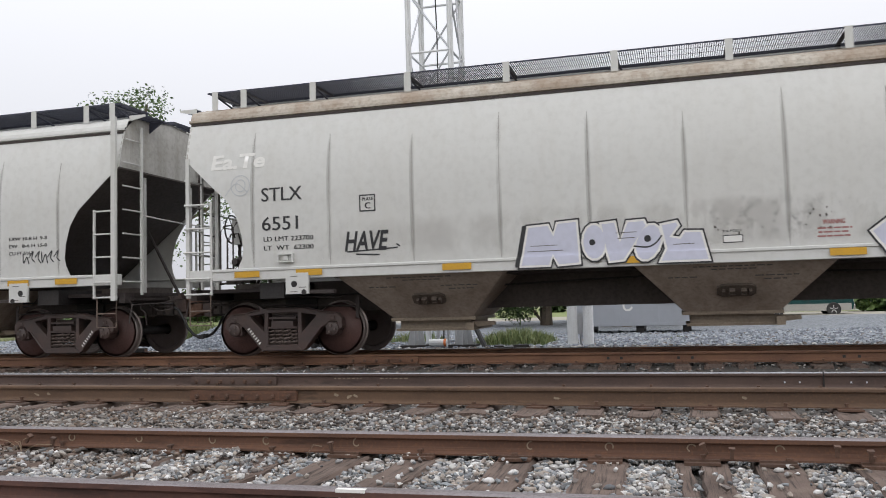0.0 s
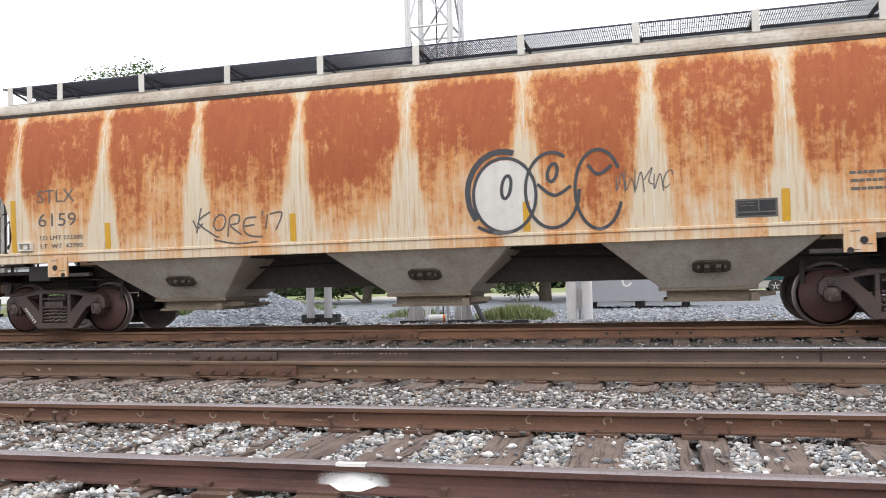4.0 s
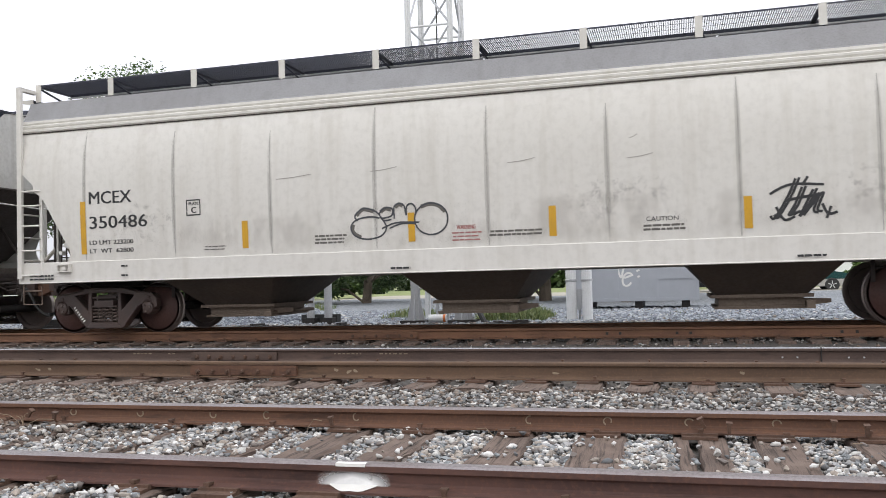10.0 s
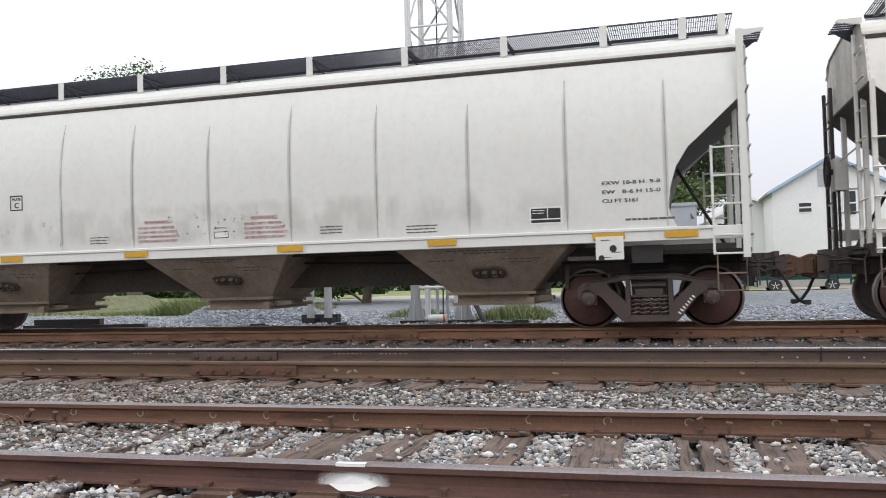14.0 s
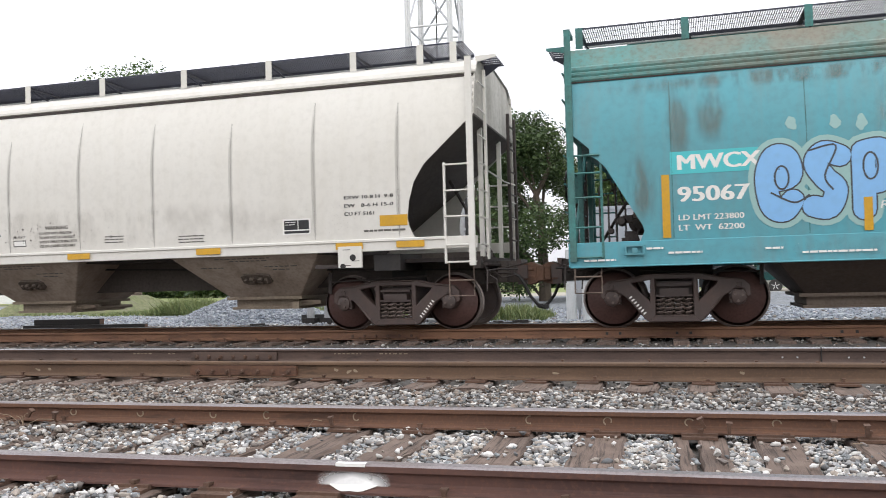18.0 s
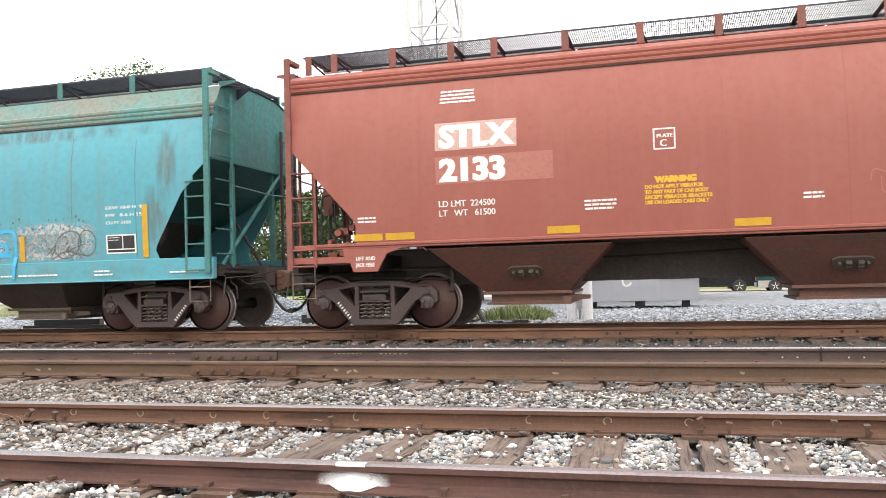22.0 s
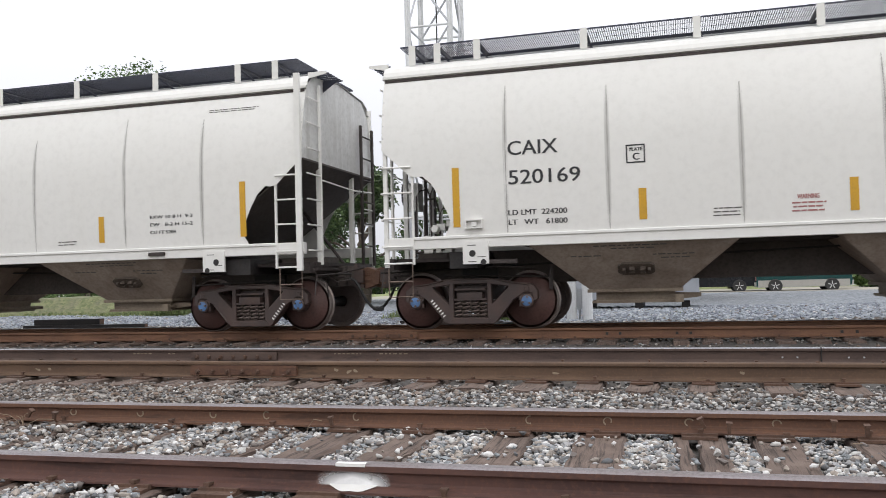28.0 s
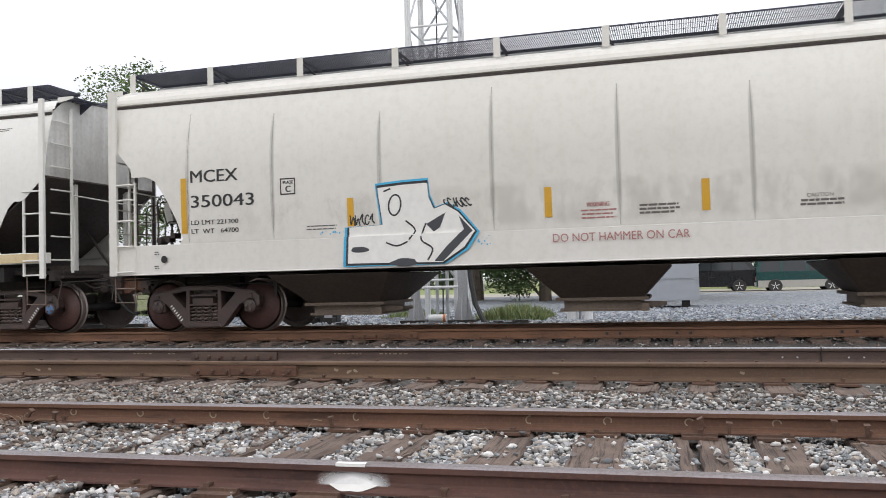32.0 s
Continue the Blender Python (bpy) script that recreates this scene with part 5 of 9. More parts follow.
        # posts that carry the end
        for y in () if s["cut"] == "round" else (-0.75, 0.75):
            bm = blocks((sg * (E - 0.10) - 0.035, sg * (E - 0.10) + 0.035, y - 0.04, y + 0.04, 1.14, zc - 0.02))
            part("end_post", bm, s.get("postpaint", trim), car)
        for y in (0.45,):
            bm = bmesh.new()
            tube(bm, [(sg * (E - 0.15), y, 1.14), (sg * (E - 0.95), y, 1.30 + (zc - 1.30) * (E - 0.95 - abs(h0)) / (E - abs(h0)) - 0.05)], 0.03, 6)
            part("end_brace", bm, M["under"], car)
    # hoppers
    for i, bx in enumerate(s["bays"]):
        if ("hop", s["bay_half"]) not in s["meshes"]:
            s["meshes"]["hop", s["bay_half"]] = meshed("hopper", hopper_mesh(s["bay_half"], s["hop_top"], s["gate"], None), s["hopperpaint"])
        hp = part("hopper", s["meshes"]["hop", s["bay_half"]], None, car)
        hp.matrix_basis = pose(bx, 0, 0)
        gt = part("outlet_gate", GATES["low" if s["gate"] == "low" else s.get("gatekind", "high")], None, hp)
        if s["gate"] != "low":
            slope = math.degrees(math.atan2(0.80, s["hop_top"] - 0.575))
            for sy in (-1, 1):
                v = part("vibrator_bracket", VIBRATOR, None, hp)
                v.matrix_basis = pose(0.05, sy * 1.13, 0.92, 48 if sy < 0 else 48, 0, 0 if sy < 0 else 180)
    # ladders, grab irons and steps
    for sg in (-1, 1):
        xe, xi = sg * (E - 0.01), sg * (E - 0.47)
        full = sg > 0 or style == "ribbed" or s["cut"] == "round"
        for sy in (-1, 1):
            bm = bmesh.new()
            yb = 1.60
            zpt = zc + 0.02
            # corner post
            x0, x1 = sorted((xe, xe - sg * (0.15 if s["cut"] == "round" and sg < 0 else 0.095 if full else 0.065)))
            box(bm, x0, x1, *sorted((sy * (half(2.6) + 0.03), sy * (half(2.6) - 0.025))) if full else sorted((sy * (yb + 0.02), sy * (yb - 0.03))), 1.02, (4.47 if style == "ribbed" else lip + 0.20) if full else zpt)
            if full and style == "ribbed":
                # tie from the post's head to the walkway, and brackets to the roof's edge
                slab(bm, [(x0, 4.41), (x1, 4.41), (x1, 4.47), (x0, 4.47)], *sorted((sy * (half(2.6) - 0.025), sy * 1.26)))
            part("corner_post", rounded(bm, 0.006), trim, car)
            bm = bmesh.new()
            box(bm, *sorted((xi, xi - sg * 0.035)), *sorted((sy * (yb + 0.025), sy * (yb - 0.01))), 1.06, 2.62)
            part("ladder_post", bm, trim, car)
            for z in (1.08, 1.34 if s["sillkind"] != "deep" else 1.52, 1.78 if s["sillkind"] != "deep" else 1.96, 2.18 if s["sillkind"] != "deep" else 2.32, 2.58):
                bm = bmesh.new()
                ladder(bm, xe, xi, sy * (yb + 0.03) if sy < 0 else yb + 0.06, [z])
                part("rung", bm, trim, car)
            # sill step
            bm = bmesh.new()
            y = sy * (yb - 0.02)
            xa, xb = xe - sg * 0.05, xi + sg * 0.02
            tube(bm, [(xa, y, 1.08), (xa, y, 0.56), (xb, y, 0.56), (xb, y, 1.08)], 0.013, 5)
            tube(bm, [(xa, y, 0.80), (xb, y, 0.80)], 0.013, 5)
            part("sill_step", bm, M["steprust"], car)
        # end ladder
        bm = bmesh.new()
        xo = sg * (E + 0.05)
        tube(bm, [(xo, -1.02, 1.12), (xo, -1.02, 4.15)], 0.030, 5)
        part("end_ladder_post", bm, trim, car)
        for k in range(7):
            z = 1.35 + 0.42 * k
            bm = bmesh.new()
            tube(bm, [(xo, -1.02, z), (xo, -min(1.55, half(z)), z)], 0.016, 5)
            part("rung", bm, trim, car)
        bm = bmesh.new()
        tube(bm, [(xo, -1.0, 2.55), (xo + sg * 0.02, 0.4, 2.50), (xo, 1.45, 2.55)], 0.014, 5)
        for z in (1.9, 2.2):
            tube(bm, [(xo, 0.9, z), (xo, 1.5, z)], 0.012, 5)
        part("grab_iron", bm, trim, car)
        if style == "ribbed" and s["sillkind"] == "deep":
            bm = bmesh.new()
            tube(bm, [(sg * (E - 0.02), 1.42, zc + 0.35), (sg * (E - 0.02), -1.25, 1.16)], 0.034, 6)
            part("end_brace", bm, s.get("end", trim), car, "long slanting brace across the end")
        # far end ladder is coloured darker than the near one
        for y in (0.9, 1.50):
            bm = bmesh.new()
            tube(bm, [(xo, y, 1.12), (xo, y, 3.80)], 0.034, 5)
            part("end_ladder_post", bm, M["under"], car)
        for k in range(6):
            bm = bmesh.new()
            tube(bm, [(xo, 0.9, 1.5 + 0.42 * k), (xo, 1.5, 1.5 + 0.42 * k)], 0.016, 5)
            part("rung", bm, M["under"], car)
    # hand brake at the left end
    bm = blocks((-E - 0.16, -E + 0.02, 0.20, 0.50, 2.05, 2.55))
    part("hand_brake_box", rounded(bm, 0.02), trim, car)
    bm = bmesh.new()
    for k in range(14):
        z = 2.05 - 0.064 * k
        box(bm, -E - 0.105, -E - 0.065, *((0.33, 0.345) if k % 2 else (0.315, 0.36)), z - 0.062, z)
    part("brake_chain", bm, M["under"], car)
    hw = part("hand_brake_wheel", HANDWHEEL, None, car)
    hw.matrix_basis = pose(-E - 0.24, 0.35, 2.35)
    # air gear beneath the left slope
    bm = bmesh.new()
    lathe(bm, [(-0.42, 0.0), (-0.42, 0.10), (-0.36, 0.17), (0.36, 0.17), (0.42, 0.10), (0.42, 0.0)], axis="y", seg=14, at=(-E + 0.98, -0.3, 1.62))
    part("air_reservoir", bm, M["under"] if style == "ribbed" else s["slope"], car)
    bm = bmesh.new()
    rr = random.Random(5)
    for k in range(9):
        x, z = -E + rr.uniform(0.48, 0.92), rr.uniform(1.24, 1.72)
        box(bm, x, x + rr.uniform(0.06, 0.16), -1.22, -1.22 + rr.uniform(0.08, 0.2), z, z + rr.uniform(0.05, 0.13))
    lathe(bm, [(-1.30, 0.0), (-1.30, 0.055), (-1.22, 0.075), (-1.12, 0.075)], seg=12, at=(-E + 0.74, 0, 1.62))
    lathe(bm, [(-1.26, 0.0), (-1.26, 0.04), (-1.15, 0.05)], seg=10, at=(-E + 0.58, 0, 1.48))
    tagged(part("brake_valve", bm, s.get("valvepaint", M["under"]), car, "cluster of brake valves and pipes"), kind="stuff")
    bm = bmesh.new()
    tube(bm, [(-E + 0.4, -1.2, 1.25), (-E + 0.9, -1.2, 1.3), (-E + 1.0, -1.2, 1.5)], 0.02, 6)
    for k, (xa, zt) in enumerate(((0.42, 2.25), (0.55, 2.1), (0.66, 2.3), (0.80, 1.95))):
        tube(bm, [(-E + xa, -1.2, 1.25), (-E + xa, -1.2, zt - 0.1), (-E + xa + 0.05, -1.17, zt), (-E + xa + 0.16, -1.1, zt + 0.02), (-E + xa + 0.22, -1.1, zt - 0.2)], 0.015, 5)
    tagged(part("brake_pipework", bm, M["under"], car, "bent brake pipes"), kind="stuff")
    # brake pipe and rods along the sill
    bm = bmesh.new()
    tube(bm, [(-ST + 0.3, -0.55, 0.95), (-TC, -0.6, 1.0), (0, -0.62, 1.2), (TC, -0.6, 1.0), (ST - 0.3, -0.55, 0.95)], 0.018, 6)
    part("brake_pipe", bm, M["black"], car)
    # release-rod panel at the sill near each truck
    if s.get("panel"):
        for x, flip in s["panel"]:
            bm = blocks((x - 0.20, x + 0.20, -1.645, -1.60, 1.04, 1.38))
            pn = part("sill_panel", rounded(bm, 0.03, 2), s.get("sillpaint", paint), car)
            for hx, hz, hr in ((x - 0.05 * flip, 1.20, 0.052), (x + 0.12 * flip, 1.065, 0.045)):
                bm = bmesh.new()
                lathe(bm, [(-1.650, 0.0), (-1.650, hr), (-1.646, hr)], seg=14, at=(hx, 0, hz))
                part("panel_hole", bm, M["black"], pn)
            bm = bmesh.new()
            for xx, zz in ((x - 0.12, 1.32), (x + 0.03, 1.14), (x - 0.12, 1.07)):
                box(bm, xx, xx + 0.13, -1.6485, -1.640, zz, zz + 0.012)
            tagged(part("panel_stencil", bm, M["inkgrey"], pn), kind="stuff")
            x0, x1 = sorted((x + 0.2 * flip, x + 0.62 * flip))
            bm = bmesh.new()
            slab(bm, [(x0, 1.04), (x1, 1.04), (x1, 1.10), (x0, 1.10)], -1.60, -1.50)
            part("sill_web", bm, M["under"], car)
    # rods, slack adjuster and lever hung beside each truck
    for sg in (-1, 1):
        bm = bmesh.new()
        xr = sg * (TC - 1.25)
        tube(bm, [(sg * (TC + 0.5), -0.82, 0.88), (xr, -0.86, 0.82)], 0.016, 5)
        tube(bm, [(sg * (TC + 0.2), -0.95, 1.02), (sg * (TC - 1.0), -1.0, 0.97)], 0.014, 5)
        slab(bm, [(xr - 0.03, 0.62), (xr + 0.03, 0.62), (xr + 0.04, 0.98), (xr - 0.02, 0.98)], -0.88, -0.86)
        part("brake_rod", bm, M["under"], car)
    # seams
    if s["seams"]:
        for x, za, zz in s["seams"]:
            n = 12
            bm = bmesh.new()
            prev = None
            for k in range(n + 1):
                z = za + (zz - za) * k / n
                w = 0.0055 + 0.0025 * math.sin(k * 2.3 + x * 5)
                now = [bm.verts.new((x - w, 0, z)), bm.verts.new((x, -0.003, z)), bm.verts.new((x + w, 0, z))]
                if prev:
                    for j in (0, 1):
                        bm.faces.new((prev[j], prev[j + 1], now[j + 1], now[j]))
                prev = now
            part("weld_seam", bend(bm, 0.001), s.get("seampaint", M["seam"]), car)
            if "seampaint" not in s:
                part("seam_grime", decal(rect(x - 0.045, x + 0.038, za, zz), 0.0016), M["mistseam"], car, "soft grime along the weld")
    # reflectors
    for x, z, w, h in s.get("reflectors", []):
        bm = bmesh.new()
        n = 6 if h > 0.3 else 1
        for k in range(n):
            za, zz = z + h * k / n, z + h * (k + 1) / n
            off = (lambda q: (half(q) if q > zs else 1.635) + s.get("strip_off", 0.006))
            bm.faces.new([bm.verts.new(q) for q in ((x, -off(za), za), (x + w, -off(za), za), (x + w, -off(zz), zz), (x, -off(zz), zz))])
        part("reflector", bm, M["yellow"], car, "amber reflective strip")
    # trucks
    cap = CAPS[s.get("cap", "plain")]
    for sg in (-1, 1):
        for sy in (0, 180):
            fr = part("side_frame", FRAME, None, car, "grimy cast truck frame" if sy == 0 else "")
            fr.matrix_basis = pose(sg * TC, 0, 0, 0, 0, sy)
            for x, y in ((-0.20, -1.06), (-0.068, -1.09), (0.068, -1.09), (0.20, -1.06)):
                sp = part("spring", SPRING, None, fr)
                sp.matrix_basis = pose(x, y, 0)
            for x in (-0.905, 0.905):
                ad = part("bearing_adapter", ADAPTER, None, fr)
                ad.matrix_basis = pose(x, 0, 0)
        bo = part("bolster", BOLSTER, None, car)
        bo.matrix_basis = pose(sg * TC, 0, 0)
        br = part("brake_beam", BRAKE, None, car)
        br.matrix_basis = pose(sg * TC, 0, 0)
        # stencilled number on the frame's arm, too small to read
        bm = bmesh.new()
        sd = 1 if sg > 0 else -1
        for k in range(7):
            u = 0.07 + 0.042 * k
            bx, bz = sd * (0.375 + u * 0.80), 0.165 + u * 0.95
            d = Vector((0.80 * sd, 0.95)).normalized() * 0.011
            nn = Vector((-d.y, d.x)) * 2.4
            bm.faces.new([bm.verts.new((bx + i * d.x + j * nn.x, -1.133, bz + i * d.y + j * nn.y)) for i, j in ((-1, -1), (1, -1), (1, 1), (-1, 1))])
        st = part("frame_stencil", bm, M["inkwhite"], car)
        st.matrix_basis = pose(sg * TC, 0, 0)
        for dx in (-0.905, 0.905):
            ws = part("wheelset", AXLE, None, car)
            for sy in (0, 180):
                wh = part("wheel", WHEEL, None, ws)
                wh.matrix_basis = pose(0, -0.765 if sy == 0 else 0.765, 0, 0, 0, sy)
                cp = part("bearing_cap", cap, None, ws)
                cp.matrix_basis = pose(0, 0, 0, 0, random.uniform(0, 120), sy)
            WHEELS.append((ws, sg * TC + dx))
        # coupler
        for me in (COUPLER, HOSE, LEVER):
            c = part(me.name.split(".")[0], me, None, car)
            c.matrix_basis = pose(sg * (ST - 0.26), 0, 0, 0, 0, 0 if sg > 0 else 180)
    CARS.append((car, s["centre"]))
    return car


WHEELS = []


JOINED = ("dimension_stencil", "weight_stencil", "hatch_stencil", "graffiti_tag", "warning_stencil", "graffiti_word", "faded_scrawl", "hammer_stencil")


def write(car, name, bm, ink, label="", kind=""):
    kind = kind or ("stuff" if name in JOINED else "")
    return tagged(part(name, bm, M[ink] if isinstance(ink, str) else ink, car, label), kind=kind)


def lettered(car, sill):
    """Lettering that follows goes on this car."""
    FACE["sill"] = sill
    return car


def plate_sign(car, x, z, ink="ink", back=None, w=0.27):
    if back:
        write(car, "plate_sign_back", decal(rect(x, x + w, z, z + w), 0.003), back)
    write(car, "plate_sign", ring(rect(x, x + w, z, z + w), rect(x + 0.020, x + w - 0.020, z + 0.020, z + w - 0.020), 0.005), ink, "boxed plate letter")
    write(car, "plate_sign", letters("PLATE", x + 0.045, z + 0.175, 0.052, w - 0.09, bold=0.004), ink)
    write(car, "plate_sign", letters("C", x + 0.085, z + 0.045, 0.10, bold=0.006), ink)


def stencil_panel(car, x, z, w=0.50, h=0.26, edge="inkwhite"):
    """Service record panel: black fields in a white border."""
    p = write(car, "service_panel", decal(rect(x, x + w, z, z + h), 0.004), edge, "white-edged black service record panel")
    write(p, "panel_field", decal(rect(x + 0.03, x + w * 0.54, z + 0.085, z + h - 0.025), 0.006), "ink")
    write(p, "panel_field", decal(rect(x + w * 0.57, x + w - 0.03, z + 0.085, z + h - 0.025), 0.006), "ink")
    write(p, "panel_field", decal(rect(x + 0.03, x + w - 0.03, z + 0.025, z + 0.065), 0.006), "ink")
    write(p, "panel_writing", bars(x + 0.05, z + h - 0.06, w * 0.4, 2, 0.04, 0.012, 3, 0.008), edge, kind="stuff")


def warning(car, x, z, w, ink="inkred", rows=3, seed=1, heavy=False):
    write(car, "warning_stencil", letters("WARNING", x + w * 0.16, z, 0.085 if heavy else 0.065, w * 0.62, fat=0.006 if heavy else 0.0, bold=0.006 if heavy else 0.003), ink, "stencilled warning")
    if rows == 4:
        for k, line in enumerate(("DO NOT APPLY VIBRATOR", "TO ANY PART OF CAR BODY", "EXCEPT VIBRATOR BRACKETS", "USE ON LOADED CARS ONLY")):
            write(car, "warning_stencil", letters(line, x, z - 0.085 - k * 0.075, 0.052 if heavy else 0.046, w * len(line) / 24, fat=0.003 if heavy else 0.0, bold=0.002), ink)
        return
    write(car, "warning_writing", bars(x, z - 0.065, w, rows, 0.066 if heavy else 0.055, 0.046 if heavy else 0.022, seed), ink, kind="stuff")


def dims(car, x, z, ink, a=("EXW 10-8 H  9-2", "EW   8-2 H 15-2", "CU FT 5254"), h=0.06):
    for k, tline in enumerate(a):
        write(car, "dimension_stencil", letters(tline, x, z - k * 0.13, h, 0.82 if k < 2 else 0.50, bold=0.003), ink, kind="stuff")


def mark(car, x, z, top, number, h, ink, w1=None, w2=None, dz=0.42, bold=0.0, load=None, lx=None, lz=None, lh=0.085, fat=0.0):
    write(car, "reporting_mark", letters(top, x, z, h, w1, bold=bold, fat=fat), ink)
    write(car, "car_number", letters(number, x, z - dz, h, w2, bold=bold, fat=fat), ink)
    if load:
        for k, tline in enumerate(load):
            write(car, "weight_stencil", letters(tline, lx, lz - k * 0.145, lh, 0.88, bold=0.003), ink)

# ---- the train, car by car ----
def base_spec(**k):
    s = dict(style="smooth", sill=(1.29, 1.48), sillkind="rail", hop_top=1.30, gate="high", hopperpaint=UNDERBODY["grey"], slope=UNDERBODY["slope"], meshes={}, seams=[], brackets=[])
    s.update(k)
    return s


def seams(xs, za=1.50, zz=3.75):
    return [(x, za, zz - 0.12 * (i % 3)) for i, x in enumerate(xs)]


B1 = [-8.3, -7.75, -6.46, -4.79, -3.16, -1.49, 0.16, 1.77, 3.44, 5.07, 6.60, 7.75, 8.3]
S1 = [-7.40, -6.04, -4.64, -3.25, -1.91, -0.54, 0.81, 2.13, 3.47, 4.84, 6.19, 7.46]
S5 = [-7.35, -5.84, -4.35, -2.87, -1.41, 0.06, 1.55, 3.04, 4.53, 6.02, 7.45]
SC = [-6.05, -4.53, -2.68, -0.84, 1.00, 2.83, 4.69, 6.20]
BC = [-7.6, -7.18, -6.53, -4.86, -3.21, -1.53, 0.09, 1.75, 3.44, 5.08, 6.70, 7.4]
R1 = [(x, 1.335, 0.46, 0.10) for x in (-7.75, -6.64, -4.18, -1.59, 1.30, 3.86, 6.38, 7.40)]


def uprights(zlow, tall, xs):
    """Upright amber strips: tall ones at the ends, short ones between."""
    return [(x, zlow, 0.11, tall if i in (0, len(xs) - 1) else 0.45) for i, x in enumerate(xs)]


trinity = dict(E=8.68, striker=9.36, truck=7.14, cut="arc", bays=[-4.60, 0.06, 4.66], bay_half=1.38, board=16.9, brackets=B1, panel=[(-6.62, 1), (6.62, -1)])
short = dict(E=8.03, striker=8.80, truck=6.78, cut="notch", bays=[-4.25, 0.06, 4.32], bay_half=1.52, board=15.6, brackets=BC, seams=seams(SC), panel=[(-6.55, 1), (6.40, -1)], cap="blue", reflectors=uprights(1.61, 0.91, [-6.89, -4.11, -1.32, 1.38, 4.16, 6.90]))
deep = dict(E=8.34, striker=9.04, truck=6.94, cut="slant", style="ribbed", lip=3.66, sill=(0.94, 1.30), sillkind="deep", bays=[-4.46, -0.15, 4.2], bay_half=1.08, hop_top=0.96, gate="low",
            hopperpaint=UNDERBODY["dark"], board=16.4, brackets=[-8.2, -6.65, -4.96, -3.28, -1.60, 0.08, 1.76, 3.44, 5.12, 6.65, 8.2])

car_0 = hopper_car(base_spec(label="pale grey three-bay covered hopper car with small graffiti tag", centre=-104.67, paint=BODY["greypaint"], end=ENDS["greypaint"], seams=seams(S1), reflectors=R1, **trinity))
car_1 = hopper_car(base_spec(label="pale grey covered hopper car with silver block graffiti", centre=-85.98, paint=BODY["greypaint"], end=ENDS["greypaint"], roof=BODY["stainedroof"], roof_label="rust-stained roof edge",
                             seams=seams(S1), reflectors=R1, **trinity))
car_2 = hopper_car(base_spec(label="rust-eaten orange and white covered hopper car", centre=-67.42, paint=BODY["rustpaint"], end=ENDS["rustpaint"], roof=BODY["stainedroof"], roof_label="brown stained roof", trim=BODY["dustypaint"],
                             seams=seams([-7.36, -5.56, -3.69, -1.84, 0.02, 1.87, 3.73, 5.53, 7.39]), seampaint=BODY["creampaint"], **{**{k: v for k, v in short.items() if k != "seams"}, "E": 8.58, "striker": 9.13, "truck": 7.01, "board": 16.0, "cap": "plain", "cut": "arc", "reflectors": uprights(1.50, 0.93, [-7.49, -5.52, -2.01, 1.82, 5.44, 7.37]),
                              "brackets": [x * 1.03 for x in BC], "panel": [(-6.5, 1), (6.4, -1)], "bays": [-4.4, 0.06, 4.45], "hopperpaint": UNDERBODY["pale"]}))
car_3 = hopper_car(base_spec(label="clean off-white covered hopper car with black and orange tags", centre=-49.50, paint=BODY["whitepaint"], end=ENDS["whitepaint"], **short))
car_4 = hopper_car(base_spec(label="dusty off-white covered hopper car with deep side sill", centre=-31.70, paint=BODY["dustypaint"], end=ENDS["dustypaint"], seams=seams([-6.93, -5.15, -3.35, -1.53, 0.28, 2.08, 3.90, 5.70, 6.95], 1.32, 3.58),
                             slope=worn("dusty_slope_sheet", (0.22, 0.19, 0.165), (0.12, 0.095, 0.08), 0.75, 0, 1.0, 20, 0.6, 0.1, 0.4), valvepaint=BODY["whitepaint"], roof=BODY["greyroof"], lippaint=BODY["dustypaint"], roof_label="dirty grey roof", reflectors=uprights(1.42, 0.92, [-7.02, -3.88, -1.00, 1.20, 3.94, 7.05]), **deep))
car_5 = hopper_car(base_spec(label="pale grey covered hopper car with amber strips along its sill", centre=-13.25, paint=BODY["palegreypaint"], end=ENDS["greypaint"], seams=seams(S5), reflectors=R1, **{**trinity, "E": 8.56}))
car_6 = hopper_car(base_spec(label="cream covered hopper car with pale blue graffiti", centre=5.57, paint=BODY["creampaint"], end=ENDS["creampaint"], seams=seams(S5), reflectors=R1, **{**trinity, "striker": 9.41, "truck": 7.19}))
car_7 = hopper_car(base_spec(label="faded teal covered hopper car covered in graffiti", strip_off=0.015, trim=BODY["tealtrim"], centre=24.06, paint=BODY["tealpaint"], end=ENDS["tealpaint"], seams=seams([-6.91, -5.11, -3.33, -1.53, 0.26, 2.06, 3.85, 5.65, 6.95], 1.32, 3.6),
                             slope=worn("teal_slope_sheet", (0.02, 0.13, 0.125), (0.015, 0.07, 0.068), 0.7, 0, 1.0, 20, 0.6, 0.1, 0.3), seampaint=BODY["tealseam"], reflectors=uprights(1.33, 0.90, [-7.06, -4.43, -1.52, 1.94, 4.53, 7.08]), roof=BODY["tealroof"], roof_label="teal roof dusted with rust", **{**deep, "E": 8.40, "striker": 9.06, "lip": 3.72}))
